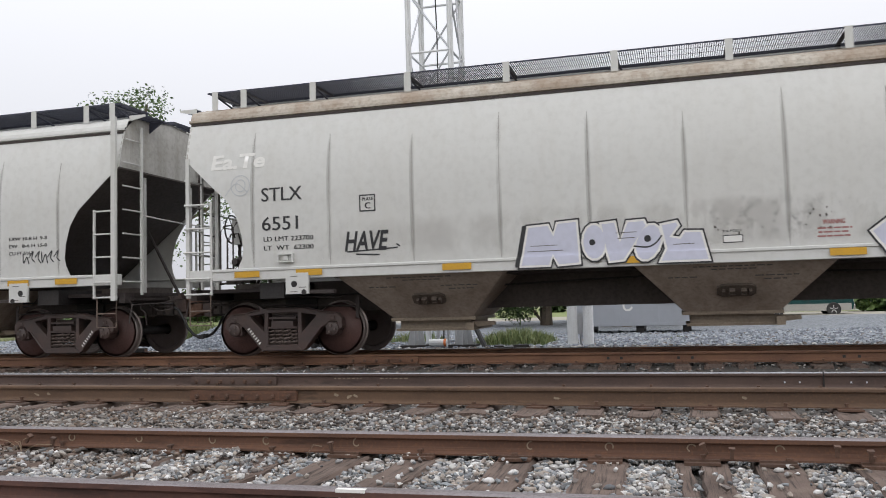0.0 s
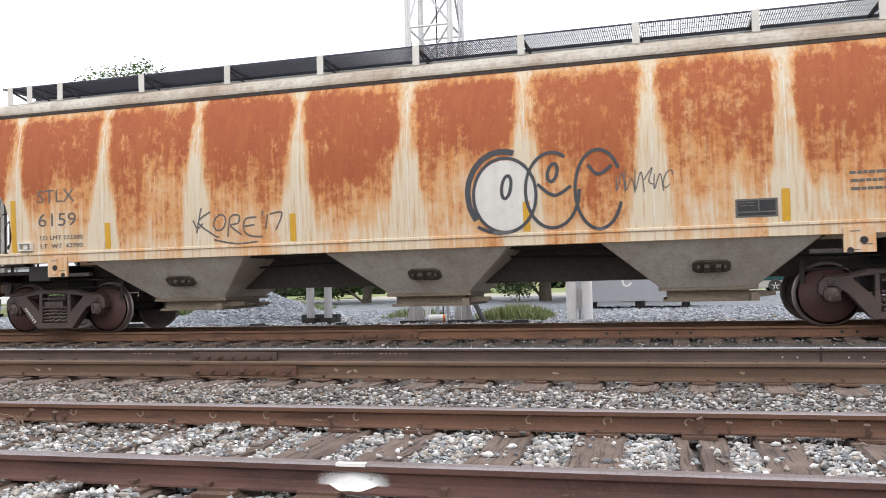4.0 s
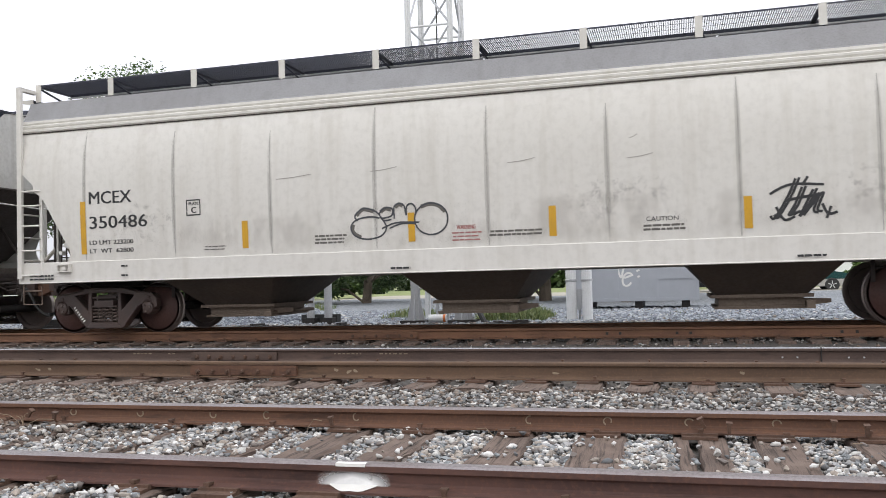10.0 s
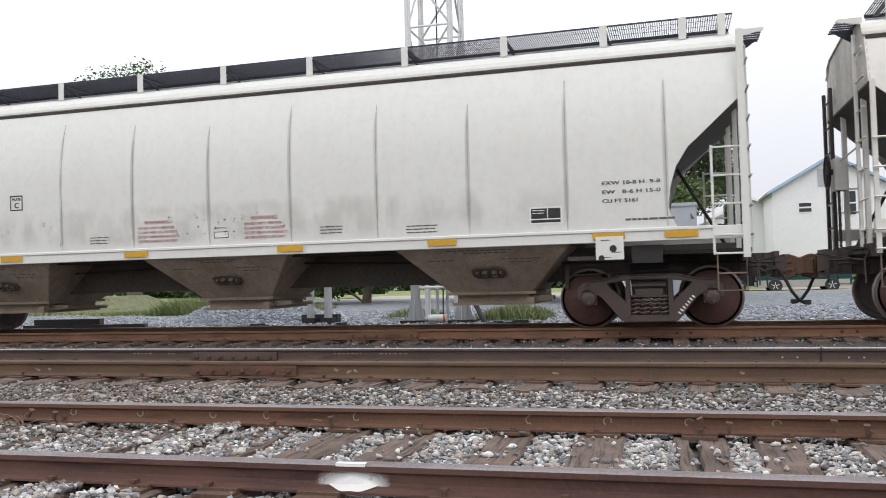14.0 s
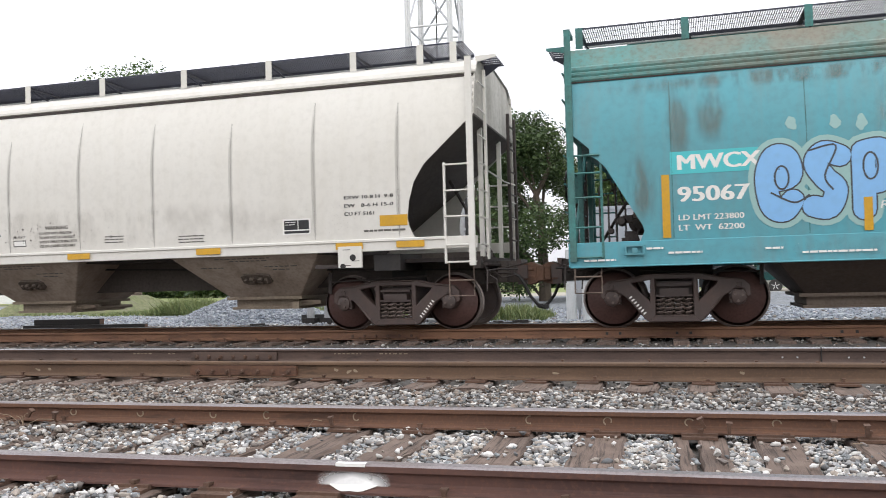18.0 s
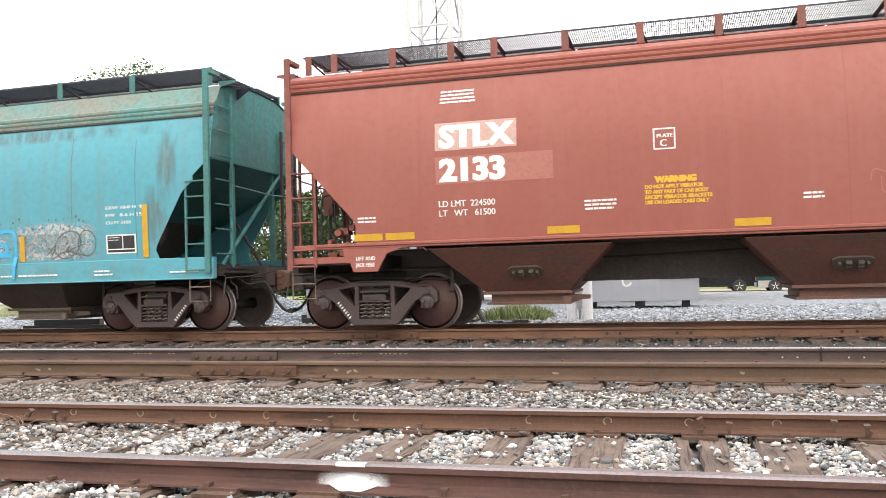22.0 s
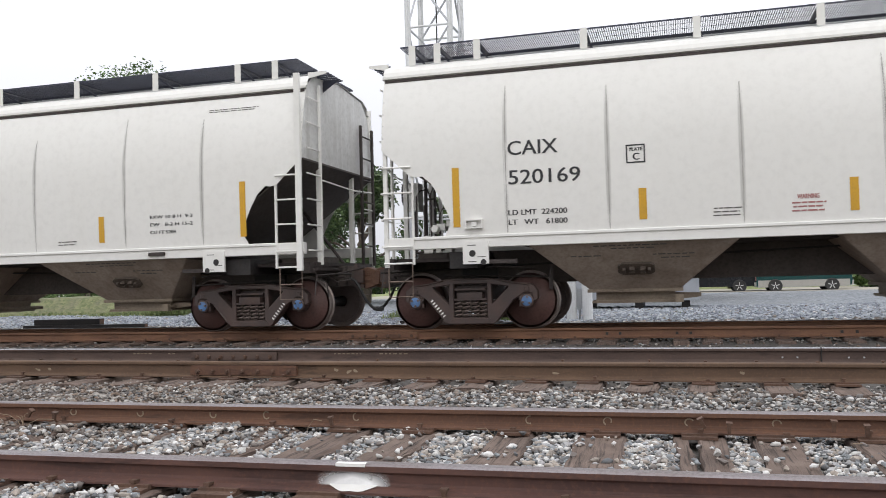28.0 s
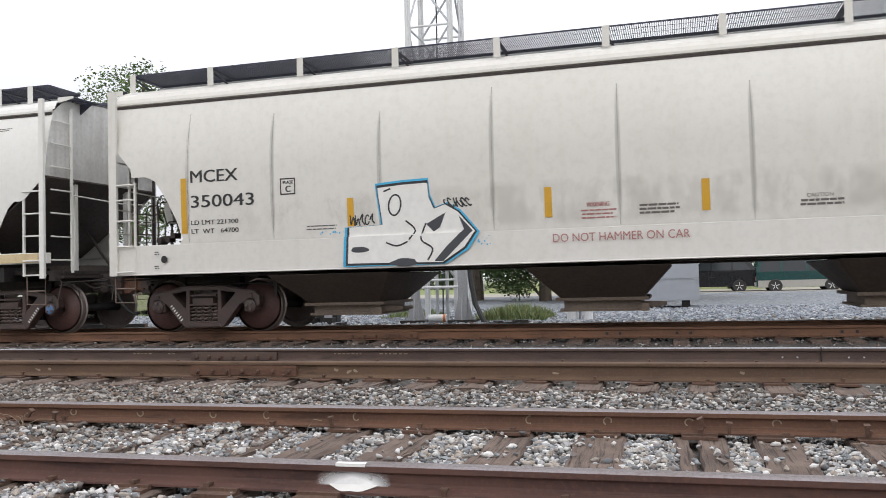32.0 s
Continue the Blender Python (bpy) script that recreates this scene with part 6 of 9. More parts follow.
car_8 = hopper_car(base_spec(label="faded red-brown covered hopper car with white and yellow stencils", trim=BODY["browntrim"], valvepaint=BODY["brownpaint"], centre=42.22, paint=BODY["brownpaint"], end=ENDS["brownpaint"], hopperpaint=UNDERBODY["brown"], gatekind="brown",
                             seams=seams([-6.1, -3.2, -1.6, 0.0, 1.6, 3.2, 6.1], 1.4, 3.9), seampaint=BODY["brownpaint"], reflectors=[(x, 1.455, 0.48, 0.11) for x in (-7.22, -6.69, -4.14, -1.50, 1.09, 3.74, 6.24, 6.75)],
                             **{**trinity, "E": 8.37, "striker": 9.10, "truck": 7.08, "cut": "plain", "style": "ribbed", "lip": 3.95, "sill": (1.34, 1.42), "bays": [-4.62, 0.03, 4.69], "bay_half": 1.42,
                                "board": 16.4, "panel": None, "brackets": [-8.1, -7.64, -6.62, -5.64, -4.94, -3.83, -2.71, -1.59, -0.47, 0.65, 1.78, 2.91, 4.01, 5.15, 6.2, 7.2, 8.1]}))
car_9 = hopper_car(base_spec(label="clean off-white covered hopper car with white and blue bubble graffiti", centre=59.97, paint=BODY["whitepaint"], end=ENDS["whitepaint"], **{**short, "striker": 8.72, "valvepaint": BODY["whitepaint"]}))
car_10 = hopper_car(base_spec(label="clean off-white covered hopper car with amber strips", centre=77.40, paint=BODY["whitepaint"], end=ENDS["whitepaint"], **{**short, "striker": 8.77, "valvepaint": BODY["whitepaint"]}))
part("sill_plate", rounded(blocks((7.02, 7.86, -1.640, -1.60, 1.31, 1.47)), 0.006), worn("yellowed_primer", (0.62, 0.50, 0.30), (0.42, 0.30, 0.16), 0.6, 0, 1.5, 20, 0.5, 0.1), car_10, "yellowed cream end of the sill")
car_11 = hopper_car(base_spec(label="warm off-white covered hopper car with white block graffiti", centre=95.20, paint=BODY["creampaint"], end=ENDS["creampaint"], seams=seams([-6.89, -5.32, -3.46, -1.65, 0.23, 2.07, 3.9, 5.7, 6.9], 1.55),
                              reflectors=uprights(1.70, 0.93, [-7.02, -4.02, -0.87, 1.37, 4.20, 7.0]), **{**deep, "style": "smooth", "lip": 4.0, "E": 8.43, "striker": 8.98, "sill": (1.03, 1.53), "cut": "round"}))


# ---- lettering and graffiti ----
def small(car, x, z, w, rows, ink="inkgrey", seed=2, pitch=0.05, h=0.018):
    write(car, "small_stencil", bars(x, z, w, rows, pitch, h, seed), ink, kind="stuff")


def job_sign(car, x, z, ink="ink"):
    write(car, "job_point_stencil", letters("JOB POINT", x, z + 0.15, 0.035, 0.26), ink)
    write(car, "job_point_sign", ring(rect(x, x + 0.27, z, z + 0.11), rect(x + 0.012, x + 0.258, z + 0.012, z + 0.098)), ink)
    write(car, "job_point_sign", decal(rect(x + 0.012, x + 0.258, z + 0.012, z + 0.098), 0.003), "inkwhite")


def card_rack(car, x, z, paint):
    bm = blocks((x, x + 0.27, -1.68, -1.62, z, z + 0.02), (x, x + 0.27, -1.68, -1.62, z + 0.12, z + 0.14), (x, x + 0.02, -1.68, -1.62, z + 0.02, z + 0.12), (x + 0.25, x + 0.27, -1.68, -1.62, z + 0.02, z + 0.12))
    box(bm, x + 0.10, x + 0.18, -1.665, -1.62, z + 0.03, z + 0.10)
    part("card_rack", bm, paint, car, "small routing card rack")


def hopper_stencils(car, spec_bays, ink):
    """Faint writing on the hopper slopes."""
    rnd = random.Random(len(CARS))
    for bx in spec_bays:
        bm = bmesh.new()
        for dx, dz, w in ((-0.55, 1.24, 1.0), (-0.30, 1.20, 0.6), (0.30, 1.10, 0.55), (0.42, 1.05, 0.3), (-0.9, 1.10, 0.4)):
            a = bx + dx
            while a < bx + dx + w:
                b = a + rnd.uniform(0.05, 0.12)
                y = -1.54 + (1.30 - dz) * 0.80 / 0.725 - 0.006
                bm.faces.new([bm.verts.new(q) for q in ((a, y, dz), (b, y, dz), (b, y - 0.018, dz + 0.016), (a, y - 0.018, dz + 0.016))])
                a = b + 0.025
        write(car, "hopper_stencil", bm, ink, kind="stuff")


def loop(cx, cz, rx, rz, n=14, lean=0.0, start=0.0, sweep=360.0):
    pts = []
    for k in range(n + 1):
        a = radians(start + sweep * k / n)
        x, z = rx * math.cos(a), rz * math.sin(a)
        pts.append((cx + x + lean * z, cz + z))
    return pts


GLYPHS = {
    "E": [[(0.88, 0.93), (0.30, 0.95), (0.12, 0.72), (0.12, 0.28), (0.30, 0.05), (0.90, 0.06)], [(0.15, 0.50), (0.72, 0.54)]],
    "e": [[(0.18, 0.52), (0.80, 0.60), (0.72, 0.92), (0.35, 0.95), (0.12, 0.60), (0.25, 0.12), (0.60, 0.02), (0.86, 0.20)]],
    "S": [[(0.88, 0.90), (0.45, 0.98), (0.20, 0.80), (0.45, 0.55), (0.75, 0.35), (0.55, 0.05), (0.12, 0.08)]],
    "P": [[(0.20, 0.00), (0.20, 0.95)], [(0.20, 0.95), (0.70, 0.97), (0.86, 0.70), (0.66, 0.45), (0.25, 0.44)]],
    "H": [[(0.16, 0.0), (0.16, 1.0)], [(0.84, 0.0), (0.84, 1.0)], [(0.16, 0.48), (0.84, 0.50)]],
    "O": [[(0.50, 0.98), (0.18, 0.80), (0.12, 0.45), (0.30, 0.05), (0.65, 0.04), (0.88, 0.40), (0.82, 0.80), (0.50, 0.98)]],
    "N": [[(0.16, 0.0), (0.16, 0.98)], [(0.18, 0.70), (0.42, 0.95), (0.72, 0.92), (0.84, 0.60), (0.86, 0.0)]],
    "M": [[(0.10, 0.0), (0.16, 0.95)], [(0.16, 0.95), (0.48, 0.40), (0.80, 0.98)], [(0.82, 0.98), (0.90, 0.0)]],
    "V": [[(0.10, 1.0), (0.45, 0.02)], [(0.45, 0.02), (0.92, 1.0)]],
    "Y": [[(0.12, 1.0), (0.20, 0.55), (0.60, 0.45), (0.85, 0.55)], [(0.88, 1.0), (0.80, 0.30), (0.40, 0.0), (0.10, 0.06)]],
}


def fat_word(car, text, x, z, w, h, layers, label=""):
    """Bubble letters drawn with a broad round stroke, in layers of (ink, width, offset)."""
    k = w / len(text)
    for i, (ink, width, off) in enumerate(layers):
        for j, ch in enumerate(text):
            paths = [[(x + k * (j + 0.12 + 0.76 * a), z + h * b) for a, b in path] for path in GLYPHS[ch]]
            write(car, "graffiti_letter", stroke(paths, width, off + 0.00025 * j, True), ink, label if i == len(layers) - 1 else "")


def grown(pts, d):
    """An outline pushed outwards by d, corners held short."""
    n = len(pts)
    area = sum(pts[i][0] * pts[(i + 1) % n][1] - pts[(i + 1) % n][0] * pts[i][1] for i in range(n))
    sg = 1 if area > 0 else -1
    out = []
    for i in range(n):
        a, b, c = (Vector(pts[k % n]) for k in (i - 1, i, i + 1))
        u, v = (b - a).normalized(), (c - b).normalized()
        m = Vector((u.y + v.y, -u.x - v.x)) * sg
        m = m.normalized() if m.length > 1e-6 else Vector((u.y, -u.x)) * sg
        k = 1 / max(0.6, m.dot(Vector((u.y, -u.x)) * sg))
        out.append(tuple(b + m * d * k))
    return out


def smooth_outline(pts, n=3):
    """Rounds an outline through its corners."""
    out = []
    m = len(pts)
    for i in range(m):
        a, b, c, d = (Vector(pts[(i + k) % m]) for k in (-1, 0, 1, 2))
        for k in range(n):
            t = k / n
            lin = b.lerp(c, t)
            cur = 0.5 * (2 * b + (c - a) * t + (2 * a - 5 * b + 4 * c - d) * t * t + (3 * b - 3 * c + d - a) * t ** 3)
            out.append(tuple(lin.lerp(cur, 0.55)))
    return out


def block_letters(car, shapes, layers, label, soft=True):
    """Painted letters from their outlines, in layers of (ink, growth, offset)."""
    for i, (ink, g, off) in enumerate(layers):
        for k, out in enumerate(shapes):
            write(car, "graffiti_letter", decal(grown(smooth_outline(out) if soft else out, g), off + 0.00012 * k), ink, label if i == len(layers) - 1 else "")


def scrawl(x, z, w, h, n, seed, lean=0.3):
    """Quick looping tag that cannot be read."""
    rnd = random.Random(seed)
    out = []
    for k in range(n):
        cx = x + w * (k + 0.5) / n
        s = w / n
        kind = rnd.randrange(3)
        if kind == 0:
            out.append([(cx - s * 0.4, z + h * rnd.uniform(0.7, 1.0)), (cx - s * 0.2 - lean * h * 0.3, z + h * 0.1), (cx + s * 0.2, z + h * rnd.uniform(0.5, 1.0)), (cx + s * 0.5, z)])
        elif kind == 1:
            out.append(loop(cx, z + h * 0.5, s * 0.42, h * rnd.uniform(0.3, 0.5), 10, lean, rnd.uniform(0, 90), 300))
        else:
            out.append([(cx - s * 0.5, z + h * 0.5), (cx + lean * h * 0.5, z + h), (cx, z + h * 0.45), (cx + s * 0.5, z + h * rnd.uniform(0.0, 0.3))])
    return out


def blob(cx, cz, rx, rz, seed, n=28, rough=0.18):
    rnd = random.Random(seed)
    ph = [rnd.uniform(0, 6.28) for _ in range(4)]
    return [(cx + rx * math.cos(a) * (1 + rough * (math.sin(3 * a + ph[0]) + 0.5 * math.sin(5 * a + ph[1]))),
             cz + rz * math.sin(a) * (1 + rough * (math.sin(2 * a + ph[2]) + 0.5 * math.sin(4 * a + ph[3])))) for a in (2 * math.pi * k / n for k in range(n))]


def semo(x, z, w, h):
    """Four round letters drawn as one tag."""
    def at(u, v):
        return (x + u * w, z + v * h)
    return [[at(0.07, 0.53), at(0.045, 0.72), at(0.13, 0.95), at(0.25, 0.86), at(0.33, 0.55), at(0.365, 0.25), at(0.30, -0.02), at(0.15, -0.10), at(0.03, 0.06), at(0.0, 0.35), at(0.06, 0.58), at(0.20, 0.66), at(0.30, 0.60)],
            [at(0.31, 0.58), at(0.42, 0.66), at(0.43, 0.90), at(0.36, 0.94), at(0.30, 0.76), at(0.34, 0.52), at(0.42, 0.54)],
            [at(0.45, 0.56), at(0.45, 0.94), at(0.49, 1.06), at(0.55, 1.0), at(0.57, 0.66), at(0.58, 0.96), at(0.63, 1.04), at(0.67, 0.85), at(0.655, 0.56)],
            loop(x + 0.82 * w, z + 0.5 * h, 0.165 * w, 0.53 * h, 18), [at(0.32, 0.24), at(0.47, 0.42), at(0.70, 0.40)], [at(0.40, 0.24), at(0.52, 0.38), at(0.66, 0.36)]]


def semo_fill(x, z, w, h):
    """The fat sprayed curves over the same four letters."""
    def at(u, v):
        return (x + u * w, z + v * h)
    return [[at(0.06, 0.72), at(0.13, 0.93), at(0.24, 0.84)], [at(0.10, -0.04), at(0.02, 0.16), at(0.02, 0.42)], [at(0.72, 0.92), at(0.81, 1.0), at(0.90, 0.92), at(0.96, 0.72)],
            [at(0.46, 0.95), at(0.50, 1.04), at(0.54, 0.98)], [at(0.31, 0.80), at(0.36, 0.92), at(0.42, 0.86)]]


def speckle(x, z, w, h, n, seed, r=0.012):
    """Small chips and spots."""
    rnd = random.Random(seed)
    bm = bmesh.new()
    for _ in range(n):
        cx, cz, q = x + rnd.random() * w, z + rnd.random() * h, r * rnd.uniform(0.4, 1.5)
        bm.faces.new([bm.verts.new((cx + q * math.cos(a), 0, cz + q * rnd.uniform(0.6, 1.6) * math.sin(a))) for a in (0.2, 1.3, 2.4, 3.6, 4.9)])
    return bend(bm, 0.004)


# the car ahead, of which the tail alone comes by
c = lettered(car_0, 1.485)
dims(c, 6.4, 2.15, "ink", ("EXW 10-8 H  9-8", "EW   8-6 H 15-0", "CU FT 5161"))
write(c, "graffiti_tag", stroke(scrawl(6.7, 1.72, 0.8, 0.22, 6, 3), 0.02), "ink", "small black graffiti tag")
stencil_panel(c, 5.4, 1.58)

# grey car with silver letters
c = lettered(car_1, 1.485)
mark(c, -7.25, 2.57, "STLX", "6551", 0.225, "ink", 0.72, 0.64, 0.48, 0.004, ("LD LMT 223700", "LT  WT  62300"), -7.22, 1.91, 0.075)
plate_sign(c, -5.52, 2.31)
write(c, "graffiti_tag", letters("HAVE", -5.80, 1.70, 0.30, 0.75, 0.006, 0.012, 0.25), "ink", "black graffiti word")
write(c, "graffiti_tag", stroke([[(-5.75, 1.68), (-5.3, 1.70), (-4.9, 1.72)], [(-5.6, 1.64), (-5.2, 1.62)], [(-4.92, 1.78), (-4.86, 1.74)]], 0.022), "ink")
write(c, "graffiti_tag", letters("Ea.Te", -8.20, 3.16, 0.24, 1.0, 0.006, 0.010, 0.1), "inkwhite", "white sprayed scrawl")
write(c, "graffiti_tag", stroke([loop(-7.62, 2.86, 0.17, 0.17), loop(-7.62, 2.86, 0.09, 0.10), [(-7.9, 2.7), (-7.7, 2.9), (-7.5, 2.75)]], 0.014), "inksilver")
word = [[(0, 0), (0.13, 0.62), (0.46, 0.64), (0.52, 0.50), (0.57, 0.66), (0.89, 0.68), (0.92, 0.02), (0.58, 0.0), (0.51, 0.14), (0.47, 0.0)],
        loop(1.12, 0.34, 0.19, 0.28, 14)[:-1],
        [(1.20, 0.62), (1.44, 0.64), (1.49, 0.36), (1.59, 0.63), (1.85, 0.64), (1.89, 0.54), (1.55, 0.04), (1.32, 0.02), (1.26, 0.24)],
        loop(1.89, 0.30, 0.20, 0.28, 14, 0.2)[:-1],
        [(2.05, 0.56), (2.30, 0.60), (2.34, 0.52), (2.23, 0.38), (2.32, 0.36), (2.39, 0.45), (2.64, 0.44), (2.74, 0.0), (2.02, 0.0), (2.12, 0.20)]]
word = [[(-2.98 + x, 1.325 + z) for x, z in out] for out in word]
block_letters(c, word, [("ink", 0.026, 0.006), ("inkwhite", 0.002, 0.008), ("inklilac", -0.030, 0.010)], "pale silver block graffiti letter outlined in black", False)
write(c, "graffiti_letter", decal([(x - 0.07, z + 0.01) for x, z in word[0][:3]] + [word[0][1], word[0][0]], 0.005), "ink")
for x, z, r in ((-1.89, 1.66, 0.045), (-1.10, 1.68, 0.05)):
    write(c, "graffiti_letter", decal(loop(x, z, r, r, 12)[:-1], 0.012), "ink")
write(c, "graffiti_letter", stroke([[(-1.30, 1.58), (-1.10, 1.56), (-0.98, 1.62), (-0.90, 1.72)]], 0.022, 0.012), "ink")
for x0, x1, z in ((-2.86, -2.32, 1.56), (-2.80, -2.40, 1.64), (-1.55, -1.25, 1.78), (-1.52, -1.28, 1.70), (-0.75, -0.45, 1.58)):
    write(c, "graffiti_letter", stroke([[(x0, z), (x1, z + 0.005)]], 0.010, 0.012), "inkgrey")
word = [[(0, 0.33), (0.26, 0.53), (0.55, 0.09), (0.76, 0.44), (0.97, 0.37), (0.71, 0.0), (0.22, 0.0)],
        [(0.98, 0.53), (1.27, 0.56), (1.25, 0.12), (1.38, 0.12), (1.40, 0.57), (1.65, 0.58), (1.64, 0.02), (1.02, 0.0)]]
block_letters(c, [[(1.80 + x, 1.325 + z) for x, z in out] for out in word], [("ink", 0.020, 0.006), ("inkwhite", -0.006, 0.008), ("inklilac", -0.040, 0.010)], "pale silver block graffiti letter outlined in black", False)
word = [[(1.73, 0.62), (2.37, 0.62), (2.34, 0.10), (2.10, 0.08), (2.08, 0.20), (1.92, 0.20), (1.90, 0.05), (1.69, 0.03)],
        [(2.41, 0.04), (2.78, 0.62), (2.95, 0.62), (3.22, 0.04), (2.98, 0.03), (2.92, 0.16), (2.72, 0.16), (2.64, 0.04)]]
block_letters(c, [[(1.80 + x, 1.325 + z) for x, z in out] for out in word], [("inkwhite", 0.012, 0.006), ("inklilac", -0.030, 0.008), ("inksilver", -0.09, 0.0095)], "pale silver letter with no outline", False)
write(c, "graffiti_letter", stroke([[(4.66, 1.55), (4.78, 1.75), (4.86, 1.55)], [(3.85, 1.62), (4.10, 1.66)], [(3.98, 1.72), (3.98, 1.56)]], 0.03, 0.012), "inkwhite")
warning(c, 1.16, 1.77, 0.45)
job_sign(c, -0.07, 1.57)
stencil_panel(c, 5.49, 1.58)
dims(c, 6.55, 2.13, "ink", ("EXW 10-8 H  9-8", "EW   8-6 H 15-0", "CU FT 5161"))
write(c, "chipping", speckle(-0.2, 1.7, 1.6, 0.35, 24, 4), "inkgrey", kind="stuff")
card_rack(c, -6.95, 1.56, BODY["greypaint"])

# rust-eaten car
c = lettered(car_2, 1.485)
mark(c, -6.92, 2.36, "STLX", "6159", 0.23, "inkgrey", 0.78, 0.80, 0.42, 0.0, ("LD LMT 223300", "LT  WT  62700"), -6.88, 1.70, 0.075)
tag = [[(-3.78, 1.92), (-3.70, 1.78), (-3.60, 1.86)], [(-3.62, 2.12), (-3.70, 1.80), (-3.72, 1.70)], [(-3.45, 2.05), (-3.68, 1.88), (-3.40, 1.66), (-3.30, 1.62)], loop(-3.28, 1.86, 0.11, 0.13, 9, 0.2),
       [(-3.14, 1.62), (-3.08, 1.94), (-2.92, 1.96), (-2.94, 1.84), (-3.08, 1.80), (-2.88, 1.64)], [(-2.60, 1.92), (-2.80, 1.90), (-2.84, 1.72), (-2.72, 1.62), (-2.50, 1.60)], [(-2.82, 1.78), (-2.64, 1.80)],
       [(-3.40, 1.58), (-3.00, 1.50), (-2.60, 1.52)], [(-2.48, 2.02), (-2.50, 1.94)], [(-2.40, 1.96), (-2.44, 1.72)], [(-2.36, 1.96), (-2.14, 1.97), (-2.26, 1.70)]]
write(c, "graffiti_tag", stroke(tag, 0.028), "inkgrey", "dark scrawled tag")
write(c, "graffiti_letters", decal(loop(1.55, 2.06, 0.46, 0.53, 26)[:-1], 0.004), BODY["dustypaint"])
fat = [loop(1.55, 2.06, 0.48, 0.56, 18), loop(1.58, 2.18, 0.07, 0.17, 12, 0.15), loop(2.27, 2.10, 0.40, 0.56, 18, 0, 60, 300), loop(2.28, 2.36, 0.07, 0.13, 12, 0.2),
       [(2.05, 2.2), (2.3, 2.02), (2.55, 2.15)], loop(2.95, 2.08, 0.34, 0.58, 18, 0, 30, 310), [(2.80, 2.45), (2.95, 2.30), (3.15, 2.42)], [(1.12, 1.60), (1.3, 1.52), (1.5, 1.49)]]
write(c, "graffiti_letters", stroke(fat, 0.05, 0.008), "inkcharcoal", "dark outlined bubble letters over rust")
write(c, "graffiti_letters", stroke([loop(1.52, 2.10, 0.54, 0.62, 16, 0, 70, 150)], 0.09, 0.006), "inkcharcoal")
write(c, "graffiti_tag", stroke(scrawl(3.2, 2.0, 0.8, 0.35, 6, 15), 0.016), "inkgrey")
stencil_panel(c, 4.83, 1.57, 0.56, 0.26, "inkgrey")
small(c, 6.3, 2.1, 0.6, 3, "inkgrey", 4, 0.11, 0.04)
card_rack(c, -7.3, 1.52, BODY["dustypaint"])

# three clean off-white cars of one kind
for car, num, load in ((car_3, "520173", ("LD LMT  224200", "LT   WT   61800")), (car_9, "520013", ("LD LMT  223900", "LT   WT   62100")), (car_10, "520169", ("LD LMT  224200", "LT   WT   61800"))):
    c = lettered(car, 1.485)
    mark(c, -6.03, 2.66, "CAIX", num, 0.215, "ink", 0.75, 1.07, 0.44, 0.004, load, -6.04, 1.755, 0.08)
    plate_sign(c, -4.27, 2.43)
    card_rack(c, -6.70, 1.58, BODY["whitepaint"])
    job_sign(c, -0.77, 1.63)
    write(c, "hatch_stencil", letters("OPEN HATCH COVERS", 0.05, 1.72, 0.055, 0.88), "inkred", "stencilled hatch notice")
    write(c, "hatch_stencil", letters("BEFORE UNLOADING CAR", -0.02, 1.62, 0.055, 0.95), "inkred")
    dims(c, 5.18, 1.98, "ink", ("EXW 10-8 H  9-3", "EW   8-2 H 15-2", "CU FT 5204"), 0.055)
    warning(c, -2.06 if car != car_3 else 1.66, 1.80, 0.45)
    small(c, 3.3, 1.64, 0.4, 2)
    small(c, -3.10, 1.71, 0.40, 3)
    small(c, 6.25, 3.77, 0.98, 2, "inkgrey", 6, 0.035, 0.014)
    bm = blocks((5.16, 5.46, -1.660, -1.60, 1.345, 1.405))
    part("sill_lamp_bracket", bm, M["under"], c)
    hopper_stencils(c, (-4.25, 0.06, 4.32), "inkgrey")
c = lettered(car_3, 1.485)
tag = scrawl(-2.75, 1.72, 0.95, 0.42, 7, 21, 0.2) + scrawl(-2.55, 1.46, 0.75, 0.22, 6, 22, 0.2) + [[(-3.0, 2.16), (-2.75, 1.95), (-2.5, 1.9)], [(-1.75, 2.15), (-1.62, 1.9), (-1.45, 1.68)], [(-2.5, 1.45), (-2.1, 1.40), (-1.85, 1.52)]]
write(c, "graffiti_tag", stroke(tag, 0.045), "ink", "sprayed black scrawl")
write(c, "graffiti_tag", stroke(semo(2.15, 1.66, 1.45, 0.36), 0.03), "inkorange", "round orange graffiti letters")
write(c, "graffiti_tag", stroke([[(2.5, 1.66), (2.85, 1.76), (3.2, 1.68)]], 0.03), "inkmint")

